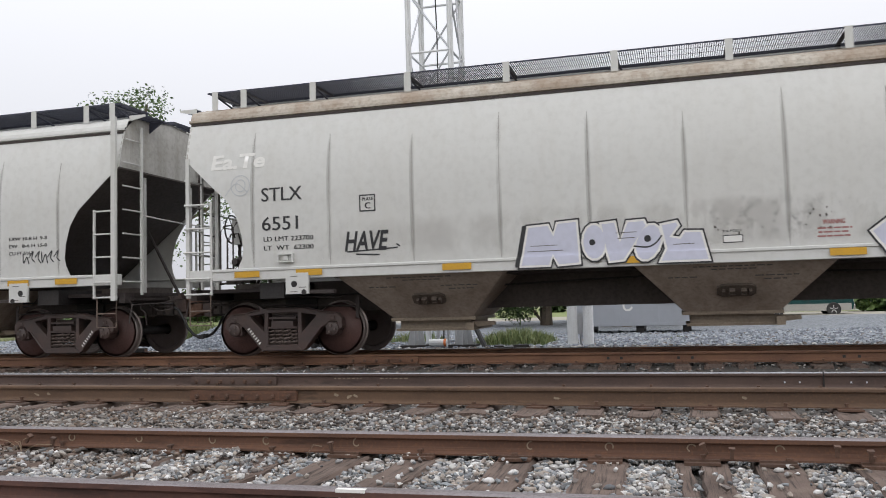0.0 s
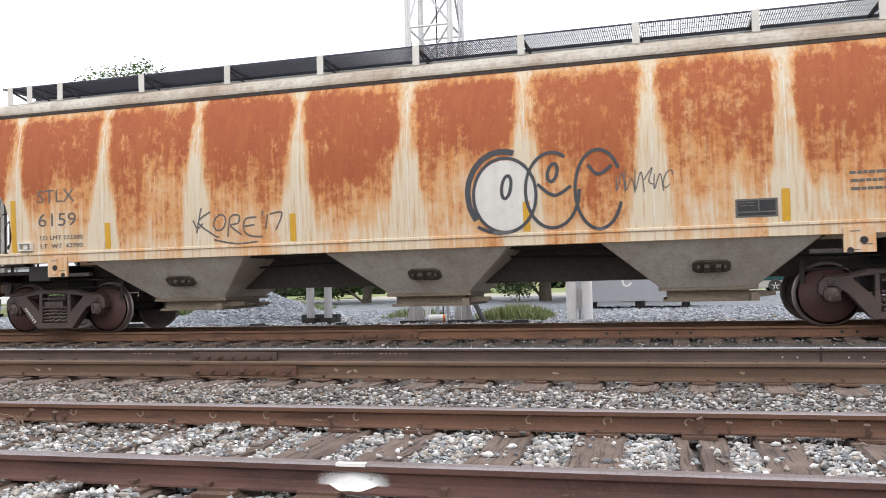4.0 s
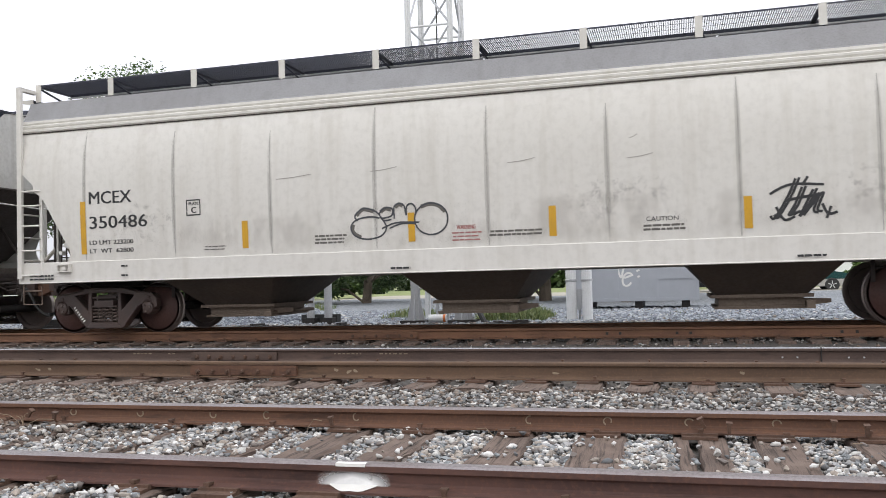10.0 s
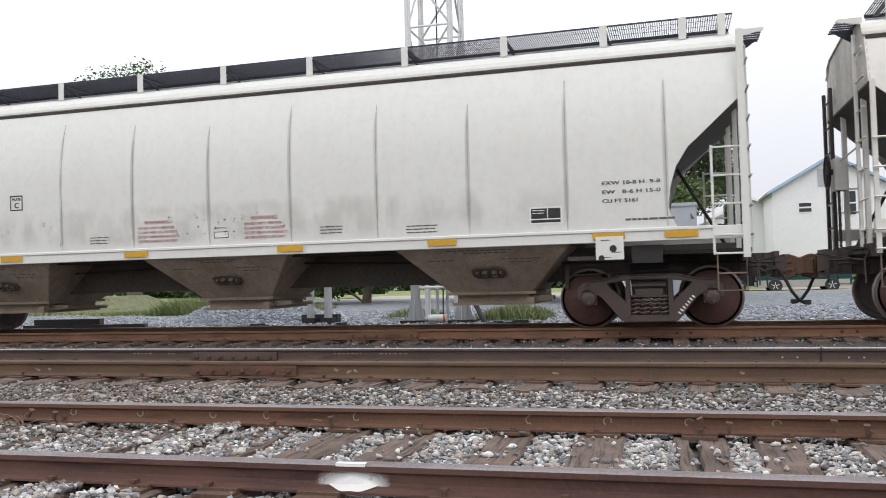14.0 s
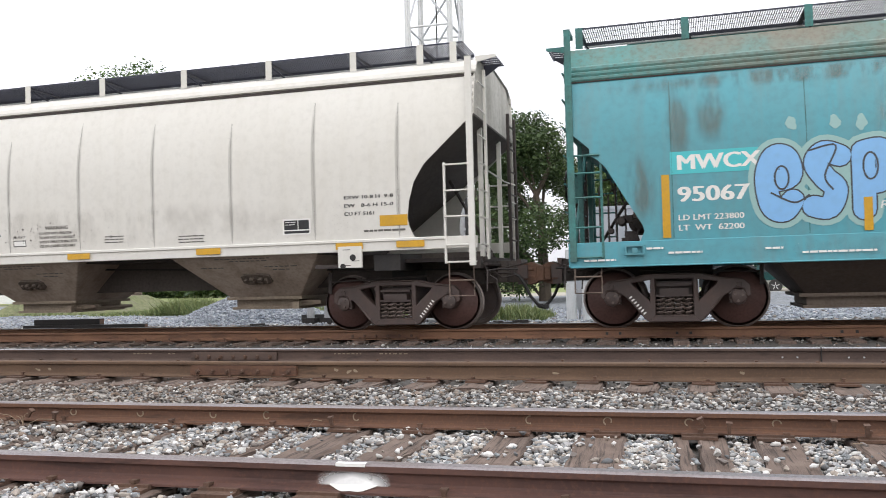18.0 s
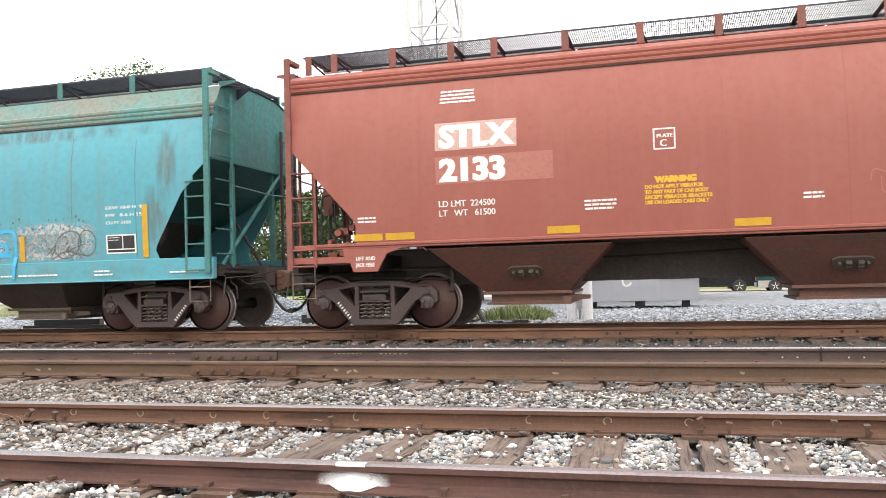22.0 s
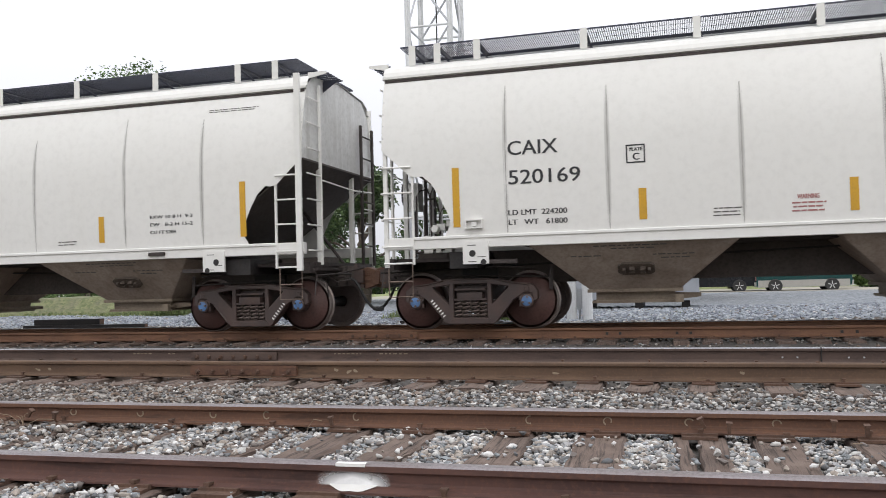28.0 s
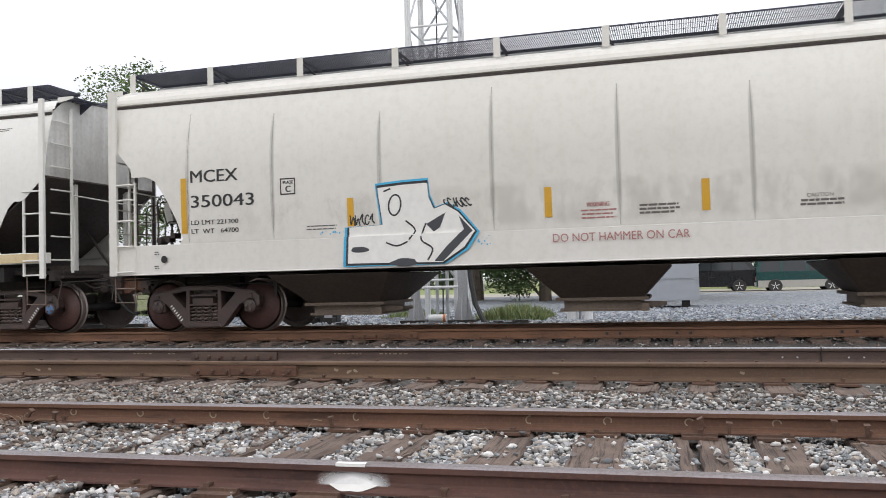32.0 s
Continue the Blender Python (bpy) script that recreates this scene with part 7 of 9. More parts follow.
# white bubble piece with blue halo
c = lettered(car_9, 1.485)
tops = [(-3.72, 0.46), (-3.12, 0.53), (-2.50, 0.55), (-1.95, 0.58), (-1.42, 0.60)]
for ink, grow, off in (("inkblue", 0.13, 0.004), ("inkcharcoal", 0.075, 0.006), ("inkwhite", 0.0, 0.008)):
    for k, (x, r) in enumerate(tops):
        dark = 0.10 if ink == "inkcharcoal" else 0.0
        out = [(max(-4.25 - grow, x - 0.34 - grow - dark), 1.37 if ink != "inkblue" else 1.36), (x + 0.36 + grow * 0.4, 1.37)] + [(x + 0.02 - dark + (0.36 + grow) * math.cos(a), 2.11 + 0.014 * k + (0.34 + grow * 0.9) * math.sin(a)) for a in (math.pi * j / 14 for j in range(15))]
        write(c, "graffiti_letters", decal(out, off + 0.0002 * k), ink, "fat white bubble letters with blue halo" if ink == "inkwhite" else "")
    write(c, "graffiti_letters", decal(blob(-0.78, 2.20, 0.26 + grow, 0.17 + grow, 3, 24, 0.10), off), ink)
lines = [[(-3.75, 1.85), (-3.80, 1.50), (-3.35, 1.52), (-3.25, 1.75)], [(-3.40, 2.10), (-3.42, 2.28)], [(-3.25, 1.52), (-3.1, 1.75), (-3.0, 1.50)], [(-2.80, 2.35), (-2.95, 2.05), (-2.75, 1.85), (-2.85, 1.60), (-2.70, 1.40)],
         [(-2.30, 1.95), (-2.55, 2.05), (-2.62, 1.75), (-2.5, 1.7)], [(-2.2, 2.4), (-2.38, 2.15), (-2.2, 1.8), (-2.35, 1.45)], [(-1.65, 2.45), (-1.75, 2.2), (-2.0, 2.0), (-1.85, 1.72), (-2.0, 1.60)],
         loop(-1.62, 1.86, 0.12, 0.06, 10), loop(-1.40, 1.86, 0.12, 0.06, 10), [(-1.75, 1.62), (-1.5, 1.72), (-1.42, 1.60), (-1.45, 1.52)], [(-1.1, 2.3), (-1.2, 2.0), (-1.1, 1.7), (-1.15, 1.4)]]
write(c, "graffiti_letters", stroke(lines, 0.032, 0.0105), "ink")
write(c, "graffiti_tag", stroke(scrawl(-4.95, 1.60, 0.68, 0.30, 6, 31, 0.15), 0.035), "ink", "black scrawled tag")
write(c, "graffiti_tag", letters("2022", -0.98, 2.13, 0.13, 0.38, 0.0115, 0, 0.3, turn=12), "ink")
write(c, "overspray", speckle(-4.4, 2.02, 0.35, 0.15, 12, 6, 0.014), "inkblue", kind="stuff")
write(c, "overspray", speckle(-0.8, 1.85, 0.35, 0.15, 16, 7, 0.014), "inkblue", kind="stuff")

# dusty deep-sill car
c = lettered(car_4, 1.305)
mark(c, -6.86, 2.29, "MCEX", "350486", 0.215, "ink", 0.85, 1.15, 0.43, 0.006, ("LD LMT 223200", "LT  WT  62800"), -6.86, 1.58, 0.075)
plate_sign(c, -4.91, 2.00)
write(c, "graffiti_tag", stroke(semo(-1.95, 1.53, 1.62, 0.46), 0.026), "inkcharcoal", "round black graffiti letters")
write(c, "graffiti_shade", stroke(semo_fill(-1.95, 1.53, 1.62, 0.46), 0.062, 0.004), "inkgrey", "soft grey spray inside the letters")
warning(c, -0.30, 1.58, 0.48)
write(c, "caution_stencil", letters("CAUTION", 2.60, 1.58, 0.065, 0.45), "ink", "stencilled caution")
small(c, 2.55, 1.50, 0.60, 2, "inkgrey", 5, 0.055, 0.03)
small(c, -2.59, 1.55, 0.56, 3, "inkgrey", 8, 0.055, 0.03)
small(c, 0.29, 1.51, 0.88, 2, "inkgrey", 9, 0.055, 0.03)
small(c, -4.6, 1.46, 0.42, 2)
for x, z, w in ((-3.23, 2.52, 0.62), (-1.6, 2.55, 0.45), (0.6, 2.55, 0.42), (2.37, 2.51, 0.36), (2.40, 2.80, 0.12)):
    write(c, "scrape_mark", stroke([[(x, z), (x + w * 0.5, z + 0.015), (x + w, z + 0.05)]], 0.012), "inkfaint")
tag = [[(4.28, 1.88), (4.55, 2.00), (4.98, 1.98)], [(4.62, 2.08), (4.52, 1.85), (4.34, 1.55), (4.28, 1.58)], [(4.70, 1.96), (4.60, 1.72), (4.52, 1.58), (4.62, 1.62)], [(4.48, 1.78), (4.86, 1.84)],
       [(4.84, 1.92), (4.72, 1.68), (4.66, 1.56), (4.80, 1.74), (4.92, 1.86), (4.84, 1.64), (4.90, 1.60)], [(4.95, 1.72), (5.02, 1.58), (5.14, 1.60)], [(5.06, 1.68), (5.00, 1.52)]]
tag += [[(x + 0.05, z + 0.012) for x, z in q] for q in tag[1:5]] + [[(4.36, 1.70), (4.46, 1.52), (4.60, 1.56)], [(4.78, 2.10), (4.70, 1.98)]]
write(c, "graffiti_tag", stroke(tag, 0.036), "ink", "black calligraphic tag")
for x, z, w in ((-6.2, 1.18, 0.14), (-6.2, 1.02, 0.14), (-1.3, 1.0, 0.35), (4.6, 1.0, 0.4), (-8.1, 1.05, 0.55), (-8.1, 0.99, 0.55), (7.5, 1.05, 0.6), (7.5, 0.99, 0.6)):
    small(c, x, z, w, 1, "ink", 3, 0.05, 0.03)
card_rack(c, -7.5, 1.12, BODY["dustypaint"])

# grey car with amber strips; cream car of the same kind
for car, top, num, load in ((car_5, "AOKX", "65585", ("LD LMT  223900", "LT  WT   62100")), (car_6, "STLX", "6279", ("LD LMT  223600", "LT  WT   62400"))):
    c = lettered(car, 1.485)
    mark(c, -7.16 if car == car_5 else -7.20, 2.53, top, num, 0.215, "ink", 0.82 if car == car_5 else 0.76, 0.94 if car == car_5 else 0.74, 0.45, 0.012, load, -6.82, 1.885, 0.07)
    plate_sign(c, -3.96, 2.25)
    warning(c, -1.32, 1.885, 0.80, "inkred" if car == car_5 else "inkgrey", 4)
    warning(c, 0.70, 1.880, 0.78, "inkred" if car == car_5 else "inkgrey", 4, 5)
    job_sign(c, 0.14, 1.60)
    for x, z, w in ((-2.30, 1.69, 0.40), (2.05, 1.70, 0.41), (3.50, 1.65, 0.52)):
        small(c, x, z, w, 3)
    stencil_panel(c, 5.45, 1.60)
    dims(c, 6.53, 2.13, "ink", ("EXW 10-8 H  9-8", "EW   8-6 H 15-0", "CU FT 5161"), 0.055)
    small(c, 6.85, 1.60, 0.8, 1, "inkgrey", 4, 0.05, 0.03)
    small(c, -6.85, 1.60, 0.5, 1, "inkgrey", 4, 0.05, 0.03)
    card_rack(c, -7.02, 1.56, BODY["greypaint"])
    write(c, "chipping", speckle(-1.0, 1.6, 3.2, 0.45, 40, 14, 0.014), "inkgrey", kind="stuff")
    write(c, "chipping", speckle(-6, 1.6, 3.2, 0.4, 20, 15, 0.012), "inkgrey", kind="stuff")
    hopper_stencils(c, (-4.6, 0.06, 4.66), "inkgrey")
hopper_stencils(lettered(car_1, 1.485), (-4.6, 0.06, 4.66), "inkgrey")
c = lettered(car_5, 1.485)
for x0, x1, za, zb in ((-5.25, -5.0, 1.76, 1.68), (-4.85, -4.72, 1.66, 1.62)):
    write(c, "tape_scrap", decal([(x0, za), (x1, zb), (x1, zb + 0.06), (x0, za + 0.06)], 0.005), "yellow", "scrap of amber tape")
c = lettered(car_6, 1.485)
for x, z in ((-7.46, 1.79), (7.13, 1.68)):
    write(c, "reflector", decal(rect(x, x + 0.46, z, z + 0.17), 0.005), "yellow")
write(c, "graffiti_letters", decal(blob(-5.05, 1.84, 0.76, 0.42, 5, 30, 0.08), 0.005), "inklilac", "pale blue bubble graffiti outlined in black")
write(c, "graffiti_letters", stroke([blob(-5.05, 1.84, 0.76, 0.42, 5, 30, 0.08) + [blob(-5.05, 1.84, 0.76, 0.42, 5, 30, 0.08)[0]], [(-5.7, 2.05), (-5.45, 1.9), (-5.65, 1.75)], loop(-5.25, 2.02, 0.10, 0.14), [(-4.95, 2.2), (-5.1, 1.9), (-4.9, 1.7), (-5.1, 1.6)],
                                     [(-4.7, 1.95), (-4.5, 1.7)], [(-4.45, 1.95), (-4.72, 1.7)], [(-4.9, 2.25), (-4.55, 2.2), (-4.35, 1.8)], loop(-5.45, 1.46, 0.22, 0.1), loop(-5.0, 1.46, 0.22, 0.1), loop(-4.55, 1.46, 0.2, 0.1)], 0.022, 0.008), "inkcharcoal")
write(c, "graffiti_tag", letters("AOT", -4.15, 1.57, 0.24, 0.36, 0.006, -0.01), "ink")
write(c, "graffiti_tag", stroke(scrawl(-8.0, 2.75, 1.1, 0.45, 5, 44, 0.4) + [[(-7.7, 2.6), (-7.5, 2.9), (-7.2, 3.2)]], 0.012), "inkgrey", "faint grey scrawl")

# teal car
c = lettered(car_7, 1.305)
write(c, "mark_patch", decal(rect(-6.93, -5.74, 2.23, 2.55), 0.003), flat("bright_turquoise_patch", (0.07, 0.50, 0.54)), "brighter blue-green patch behind the mark")
mark(c, -6.86, 2.29, "MWCX", "95067", 0.215, "inkwhite", 1.10, 0.95, 0.455, 0.014, ("LD LMT 223800", "LT  WT  62200"), -6.85, 1.57, 0.08)
write(c, "paint_patch", decal(rect(0.27, 2.90, 2.12, 2.90), 0.003), worn("patched_grey_teal_paint", (0.06, 0.23, 0.24), (0.09, 0.27, 0.24), 0.6, 0, 2.0, 25, 0.6, 0.1), "dull overpainted patch")
write(c, "paint_patch", decal(rect(0.45, 2.88, 2.14, 2.89), 0.005), "mistflake", "peeling dark green flakes")
for seed, (cx, cz, rx, rz) in enumerate(((-3.1, 1.30, 0.42, 0.34), (-2.72, 1.98, 0.32, 0.20), (1.72, 1.86, 0.28, 0.20), (2.45, 1.20, 0.50, 0.16), (-3.3, 1.04, 0.72, 0.13), (3.1, 1.03, 0.50, 0.10), (-2.5, 1.1, 0.35, 0.22), (2.2, 1.05, 0.4, 0.14))):
    write(c, "graffiti_background", decal(blob(cx, cz, rx * 1.25, rz * 1.3, seed), 0.0036 + 0.0002 * seed), "mistpink", "soft pink spray behind the letters")
fat_word(c, "eSP", -5.78, 1.62, 1.80, 0.82, [("inkmint", 0.47, 0.0042), ("inkcharcoal", 0.325, 0.006), ("inkcyan", 0.285, 0.009)], "sky blue bubble letter with dark outline")
write(c, "graffiti_letters", stroke([loop(-5.45, 2.10, 0.09, 0.16), loop(-4.33, 2.20, 0.09, 0.18), [(-5.1, 2.45), (-4.75, 2.5), (-4.9, 2.1), (-4.8, 1.9)], [(-5.6, 1.9), (-5.3, 1.75), (-5.1, 1.85)]], 0.025, 0.011), "inkcharcoal")
for x, z in ((-5.30, 2.85), (-4.42, 2.80), (-4.75, 2.83)):
    write(c, "graffiti_letters", decal(blob(x, z, 0.07, 0.10, int(-x * 10), 14), 0.0052), "inkmint")
word = [[(-3.40, 1.78), (-3.00, 1.81), (-2.60, 1.97), (-2.52, 1.80), (-2.72, 1.72), (-3.05, 1.45), (-3.28, 1.56)],
        [(-2.62, 1.99), (-2.24, 2.08), (-1.96, 2.02), (-1.84, 1.82), (-1.83, 1.55), (-1.90, 1.38), (-2.12, 1.31), (-1.90, 0.97), (-2.32, 0.96), (-2.46, 1.28), (-2.62, 1.29), (-2.61, 1.46), (-2.54, 1.50), (-2.52, 1.78)],
        [(-1.84, 2.14), (-1.53, 2.14), (-1.56, 1.34), (-1.44, 0.97), (-1.76, 0.97), (-1.81, 1.28), (-1.78, 1.55)],
        [(-1.38, 2.14), (-0.92, 2.15), (-1.04, 1.86), (-1.08, 1.56), (-1.02, 1.38), (-0.82, 0.97), (-1.26, 0.97), (-1.37, 1.36)],
        [(-0.58, 2.15), (-0.86, 2.04), (-1.00, 1.74), (-0.98, 1.36), (-0.80, 1.02), (-0.40, 0.97), (-0.20, 1.26), (-0.14, 1.60), (-0.20, 1.92), (-0.36, 2.10)],
        [(-0.17, 2.16), (0.15, 2.17), (0.14, 1.90), (0.34, 2.10), (0.62, 2.14), (0.78, 1.94), (0.71, 1.58), (0.62, 1.38), (0.64, 1.24), (0.98, 1.24), (0.98, 0.98), (0.30, 0.97), (0.34, 1.42), (0.41, 1.72), (0.25, 1.80), (0.16, 1.54), (0.27, 0.98), (-0.06, 0.97), (-0.12, 1.42)],
        [(0.86, 2.12), (1.14, 2.16), (1.42, 2.04), (1.50, 1.78), (1.45, 1.56), (1.36, 1.46), (1.15, 1.38), (1.00, 1.40), (0.87, 1.56), (0.80, 1.80)],
        [(1.12, 1.30), (1.36, 1.38), (1.66, 1.40), (1.84, 1.22), (1.76, 1.06), (1.40, 1.10), (1.16, 1.02), (1.05, 1.16)]]
block_letters(c, word, [("ink", 0.075, 0.0050), ("inkwhite", 0.056, 0.0075), ("inkcharcoal", 0.0, 0.0100)], "huge charcoal graffiti letter edged in white")
for k, (x0, x1, za, zb) in enumerate(((-1.60, -1.30, 1.35, 1.75), (-2.30, -2.10, 0.97, 1.20))):
    write(c, "graffiti_letter", decal(rect(x0, x1, za, zb), 0.0095 if k else 0.0102), "inkwhite" if k else "inkcharcoal")
for x, z, r in ((-2.18, 1.52, 0.055), (0.95, 1.30, 0.02), (-1.02, 1.86, 0.025), (-1.85, 1.72, 0.022), (-1.85, 1.64, 0.018), (0.83, 1.78, 0.025), (-0.20, 1.76, 0.02)):
    write(c, "graffiti_letter", decal(loop(x, z, r, r, 10)[:-1], 0.0125), "inkwhite")
write(c, "scuff_stain", decal(rect(-3.3, 1.7, 1.0, 2.1), 0.0122), "mistsoot", "dark scuffs over the letters")
write(c, "graffiti_letters", decal(blob(2.02, 1.52, 0.26, 0.33, 9, 24, 0.05), 0.0085), "inkwhite")
write(c, "graffiti_letters", decal(blob(1.98, 1.50, 0.19, 0.26, 9, 24, 0.05), 0.0105), "inkcharcoal")
write(c, "graffiti_letters", stroke([loop(-0.62, 1.51, 0.12, 0.12), [(-0.67, 1.45), (-0.66, 1.57), (-0.58, 1.45), (-0.57, 1.57)], [(1.28, 1.75), (1.05, 1.74), (1.06, 1.64), (1.26, 1.62), (1.24, 1.50), (1.02, 1.50)], [(1.15, 1.82), (1.13, 1.42)]], 0.018, 0.0125), "inkwhite")
for tline, x, z, h, w in (("MC.", -3.20, 1.74, 0.10, 0.34), ("STOP LINE", -3.68, 1.10, 0.10, 0.62), ("ACTION...", -3.40, 0.97, 0.10, 0.72), ("REST...", -4.24, 1.62, 0.10, 0.5), ("WH.", 1.60, 1.02, 0.11, 0.28), ("KBT", 2.66, 1.62, 0.12, 0.38), ("ESL.", 2.70, 1.46, 0.10, 0.36), ("...LYES", 2.18, 1.14, 0.10, 0.5), ("GSICKS...", 2.22, 0.99, 0.11, 0.72)):
    write(c, "graffiti_word", letters(tline, x, z, h, w, 0.0130, 0.0, 0.2, turn=3), "inkwhite", "small white sprayed words")
write(c, "graffiti_letters", stroke([loop(5.55, 1.60, 0.26, 0.24, 16, 0.3), [(5.1, 1.42), (5.3, 1.60), (5.2, 1.36), (5.5, 1.48), (5.9, 1.40)], [(3.2, 1.98), (3.5, 1.86), (3.9, 1.92), (4.1, 2.0)]], 0.02, 0.0062), "inkgrey", "scratched dark outline over the silver")
write(c, "chipping", speckle(3.2, 1.35, 2.9, 0.75, 90, 33, 0.016), "inkgrey", kind="stuff")
write(c, "graffiti_letters", stroke([[(3.66, 1.02), (3.68, 1.78), (4.05, 1.86), (4.42, 1.82), (4.40, 1.02)], [(3.75, 1.45), (4.35, 1.45)], [(3.85, 1.62), (4.2, 1.64), (4.2, 1.50), (3.85, 1.48), (3.85, 1.62)], [(4.0, 1.30), (4.0, 1.15)]], 0.07, 0.007), "inkblue", "blue sprayed letter")
write(c, "graffiti_letters", stroke([loop(5.95, 1.62, 0.18, 0.22), [(5.8, 1.4), (5.6, 1.5), (5.9, 1.6)], scrawl(5.5, 1.38, 0.5, 0.2, 5, 95)[0]], 0.018, 0.007), "inkgrey")
dims(c, 6.34, 2.18, "inkwhite", ("EXW 10-8 H  9-9", "EW   8-6 H 15-0", "CU FT 5150"), 0.055)
stencil_panel(c, 6.34, 1.41, 0.60, 0.33)
for x, z, w in ((-7.3, 1.17, 0.25), (-7.0, 1.10, 0.5), (-5.23, 1.05, 1.0), (3.73, 1.06, 0.7), (4.5, 1.06, 0.9), (6.1, 1.10, 0.35), (6.1, 1.04, 0.4), (-8.2, 1.02, 0.5), (7.6, 1.05, 0.6), (-5.7, 1.12, 0.25)):
    small(c, x, z, w, 1, "inkwhite", 3, 0.05, 0.028)
write(c, "rust_stain", decal(blob(0.08, 2.93, 0.09, 0.07, 4, 16, 0.3), 0.003), worn("rust_bloom", (0.22, 0.09, 0.05), (0.12, 0.05, 0.03), 0.8, 0, 6, 40, 0.6, 0.2), "rust bloom")
write(c, "chipping", speckle(-4.2, 1.5, 3.0, 0.9, 60, 24, 0.014), "inkgrey", kind="stuff")
for x0, x1, za, zb, ink in ((-6.60, -6.10, 2.6, 3.6, "miststain"), (-7.0, -6.6, 2.3, 3.62, "miststain"), (7.30, 7.85, 2.2, 3.62, "miststain"), (-4.30, -3.70, 2.2, 3.62, "mistpale"), (7.0, 7.6, 1.4, 2.6, "miststain"), (-7.6, -7.1, 1.5, 2.6, "miststain"),
                            (-0.02, 0.30, 2.2, 2.95, "miststain"), (-8.3, -2.0, 3.40, 3.70, "miststain"), (1.0, 8.3, 3.42, 3.70, "miststain"), (-3.1, -1.6, 1.9, 2.5, "mistsoot"), (-8.0, 8.0, 0.96, 1.28, "mistdirt")):
    write(c, "grime_stain", decal(rect(x0, x1, za, zb), 0.0028), ink, "faded run of grime")
for x0, x1, za, zb in ((3.10, 4.3, 1.28, 1.92), (4.3, 6.2, 1.30, 2.02), (4.45, 5.9, 1.36, 1.90)):
    write(c, "graffiti_background", decal(rect(x0, x1, za, zb), 0.0033), "mistsilver", "patchy silver spray")
card_rack(c, -7.6, 1.10, BODY["tealpaint"])

# red-brown car
c = lettered(car_8, 1.425)
patch = worn("fresher_brown_patch", (0.30, 0.10, 0.072), (0.36, 0.15, 0.12), 0.6, 0, 0.8, 20, 0.4, 0.05)
faded = worn("faded_pale_brown_paint", (0.405, 0.155, 0.122), (0.37, 0.13, 0.10), 0.6, 0, 0.8, 20, 0.5, 0.05)
write(c, "mark_patch", decal(rect(-5.84, -4.56, 2.80, 3.23), 0.003), worn("pale_pinkish_patch", (0.56, 0.36, 0.31), (0.48, 0.28, 0.24), 0.6, 0, 0.8, 20, 0.5, 0.05), "pale patch behind the mark")
mark(c, -5.78, 2.85, "STLX", "2133", 0.33, "inkwhite", 1.17, 1.02, 0.52, 0.012, ("LD LMT  224500", "LT   WT   61500"), -5.81, 1.93, 0.095, 0.020)
write(c, "number_patch", decal(rect(-5.84, -4.02, 2.28, 2.70), 0.003), faded, "overpainted patch beside the number")
plate_sign(c, -2.57, 2.60, "inkwhite", None, 0.31)
warning(c, -2.71, 2.13, 0.92, "inkyellow", 4, 1, True)
warning(c, 1.90, 2.14, 0.91, "inkyellow", 4, 7, True)
for x, z, w, n in ((-5.77, 3.72, 0.57, 4), (-3.59, 1.90, 0.50, 3), (-0.60, 1.86, 0.28, 2), (3.24, 1.89, 0.48, 3), (4.04, 1.95, 0.58, 2), (6.82, 1.86, 0.42, 2), (-7.15, 1.80, 0.32, 2), (5.32, 2.24, 0.34, 3), (5.72, 2.26, 0.34, 2)):
    small(c, x, z, w, n, "inkwhite", 12, 0.058, 0.030)
stencil_panel(c, 4.75, 1.78, 0.52, 0.35)
write(c, "white_patch", decal(rect(6.29, 6.58, 1.77, 1.87), 0.004), "inkwhite", "plain white patch")
# ghost of an old emblem: plain slanted bands
for out in ([(3.25, 2.98), (4.05, 3.02), (4.30, 3.22), (3.45, 3.18)], [(4.25, 3.02), (6.2, 3.10), (6.2, 3.24), (4.55, 3.22)], [(2.62, 2.66), (6.2, 2.70), (6.2, 2.86), (2.95, 2.82)]):
    write(c, "faded_emblem", decal(out, 0.003), faded, "ghost of an old painted emblem")
write(c, "faded_scrawl", stroke([[(0.25, 2.0), (0.3, 2.15), (0.55, 2.08), (0.85, 2.2), (0.9, 1.9), (0.6, 1.8), (0.4, 1.85), (0.38, 2.05)], [(5.4, 1.85), (5.6, 2.0), (5.8, 1.85), (5.7, 1.75)]], 0.016), faded)
hopper_stencils(c, (-4.62, 0.03, 4.69), "inkgrey")
for x in (-7.20, 6.88):
    for tline, z in (("LIFT AND", 1.15), ("JACK HERE", 1.05)):
        write(c, "jack_stencil", letters(tline, x, z, 0.062, 0.32, -0.026, bold=0.003), "inkwhite", kind="stuff")
# deep skirts beside the trucks
for sg in (-1, 1):
    for sy in (-1, 1):
        bm = bmesh.new()
        slab(bm, [(sg * 7.42, 1.36), (sg * 6.15, 1.36), (sg * 6.45, 1.325), (sg * 6.68, 1.25), (sg * 6.78, 1.08), (sg * 6.84, 0.97), (sg * 7.24, 0.97), (sg * 7.30, 1.12), (sg * 8.36, 1.12), (sg * 8.36, 1.22), (sg * 7.40, 1.22)][::sg], *sorted((sy * 1.61, sy * 1.56)))
        bmesh.ops.recalc_face_normals(bm, faces=bm.faces[:])
        part("end_skirt", bm, BODY["brownpaint"], c)

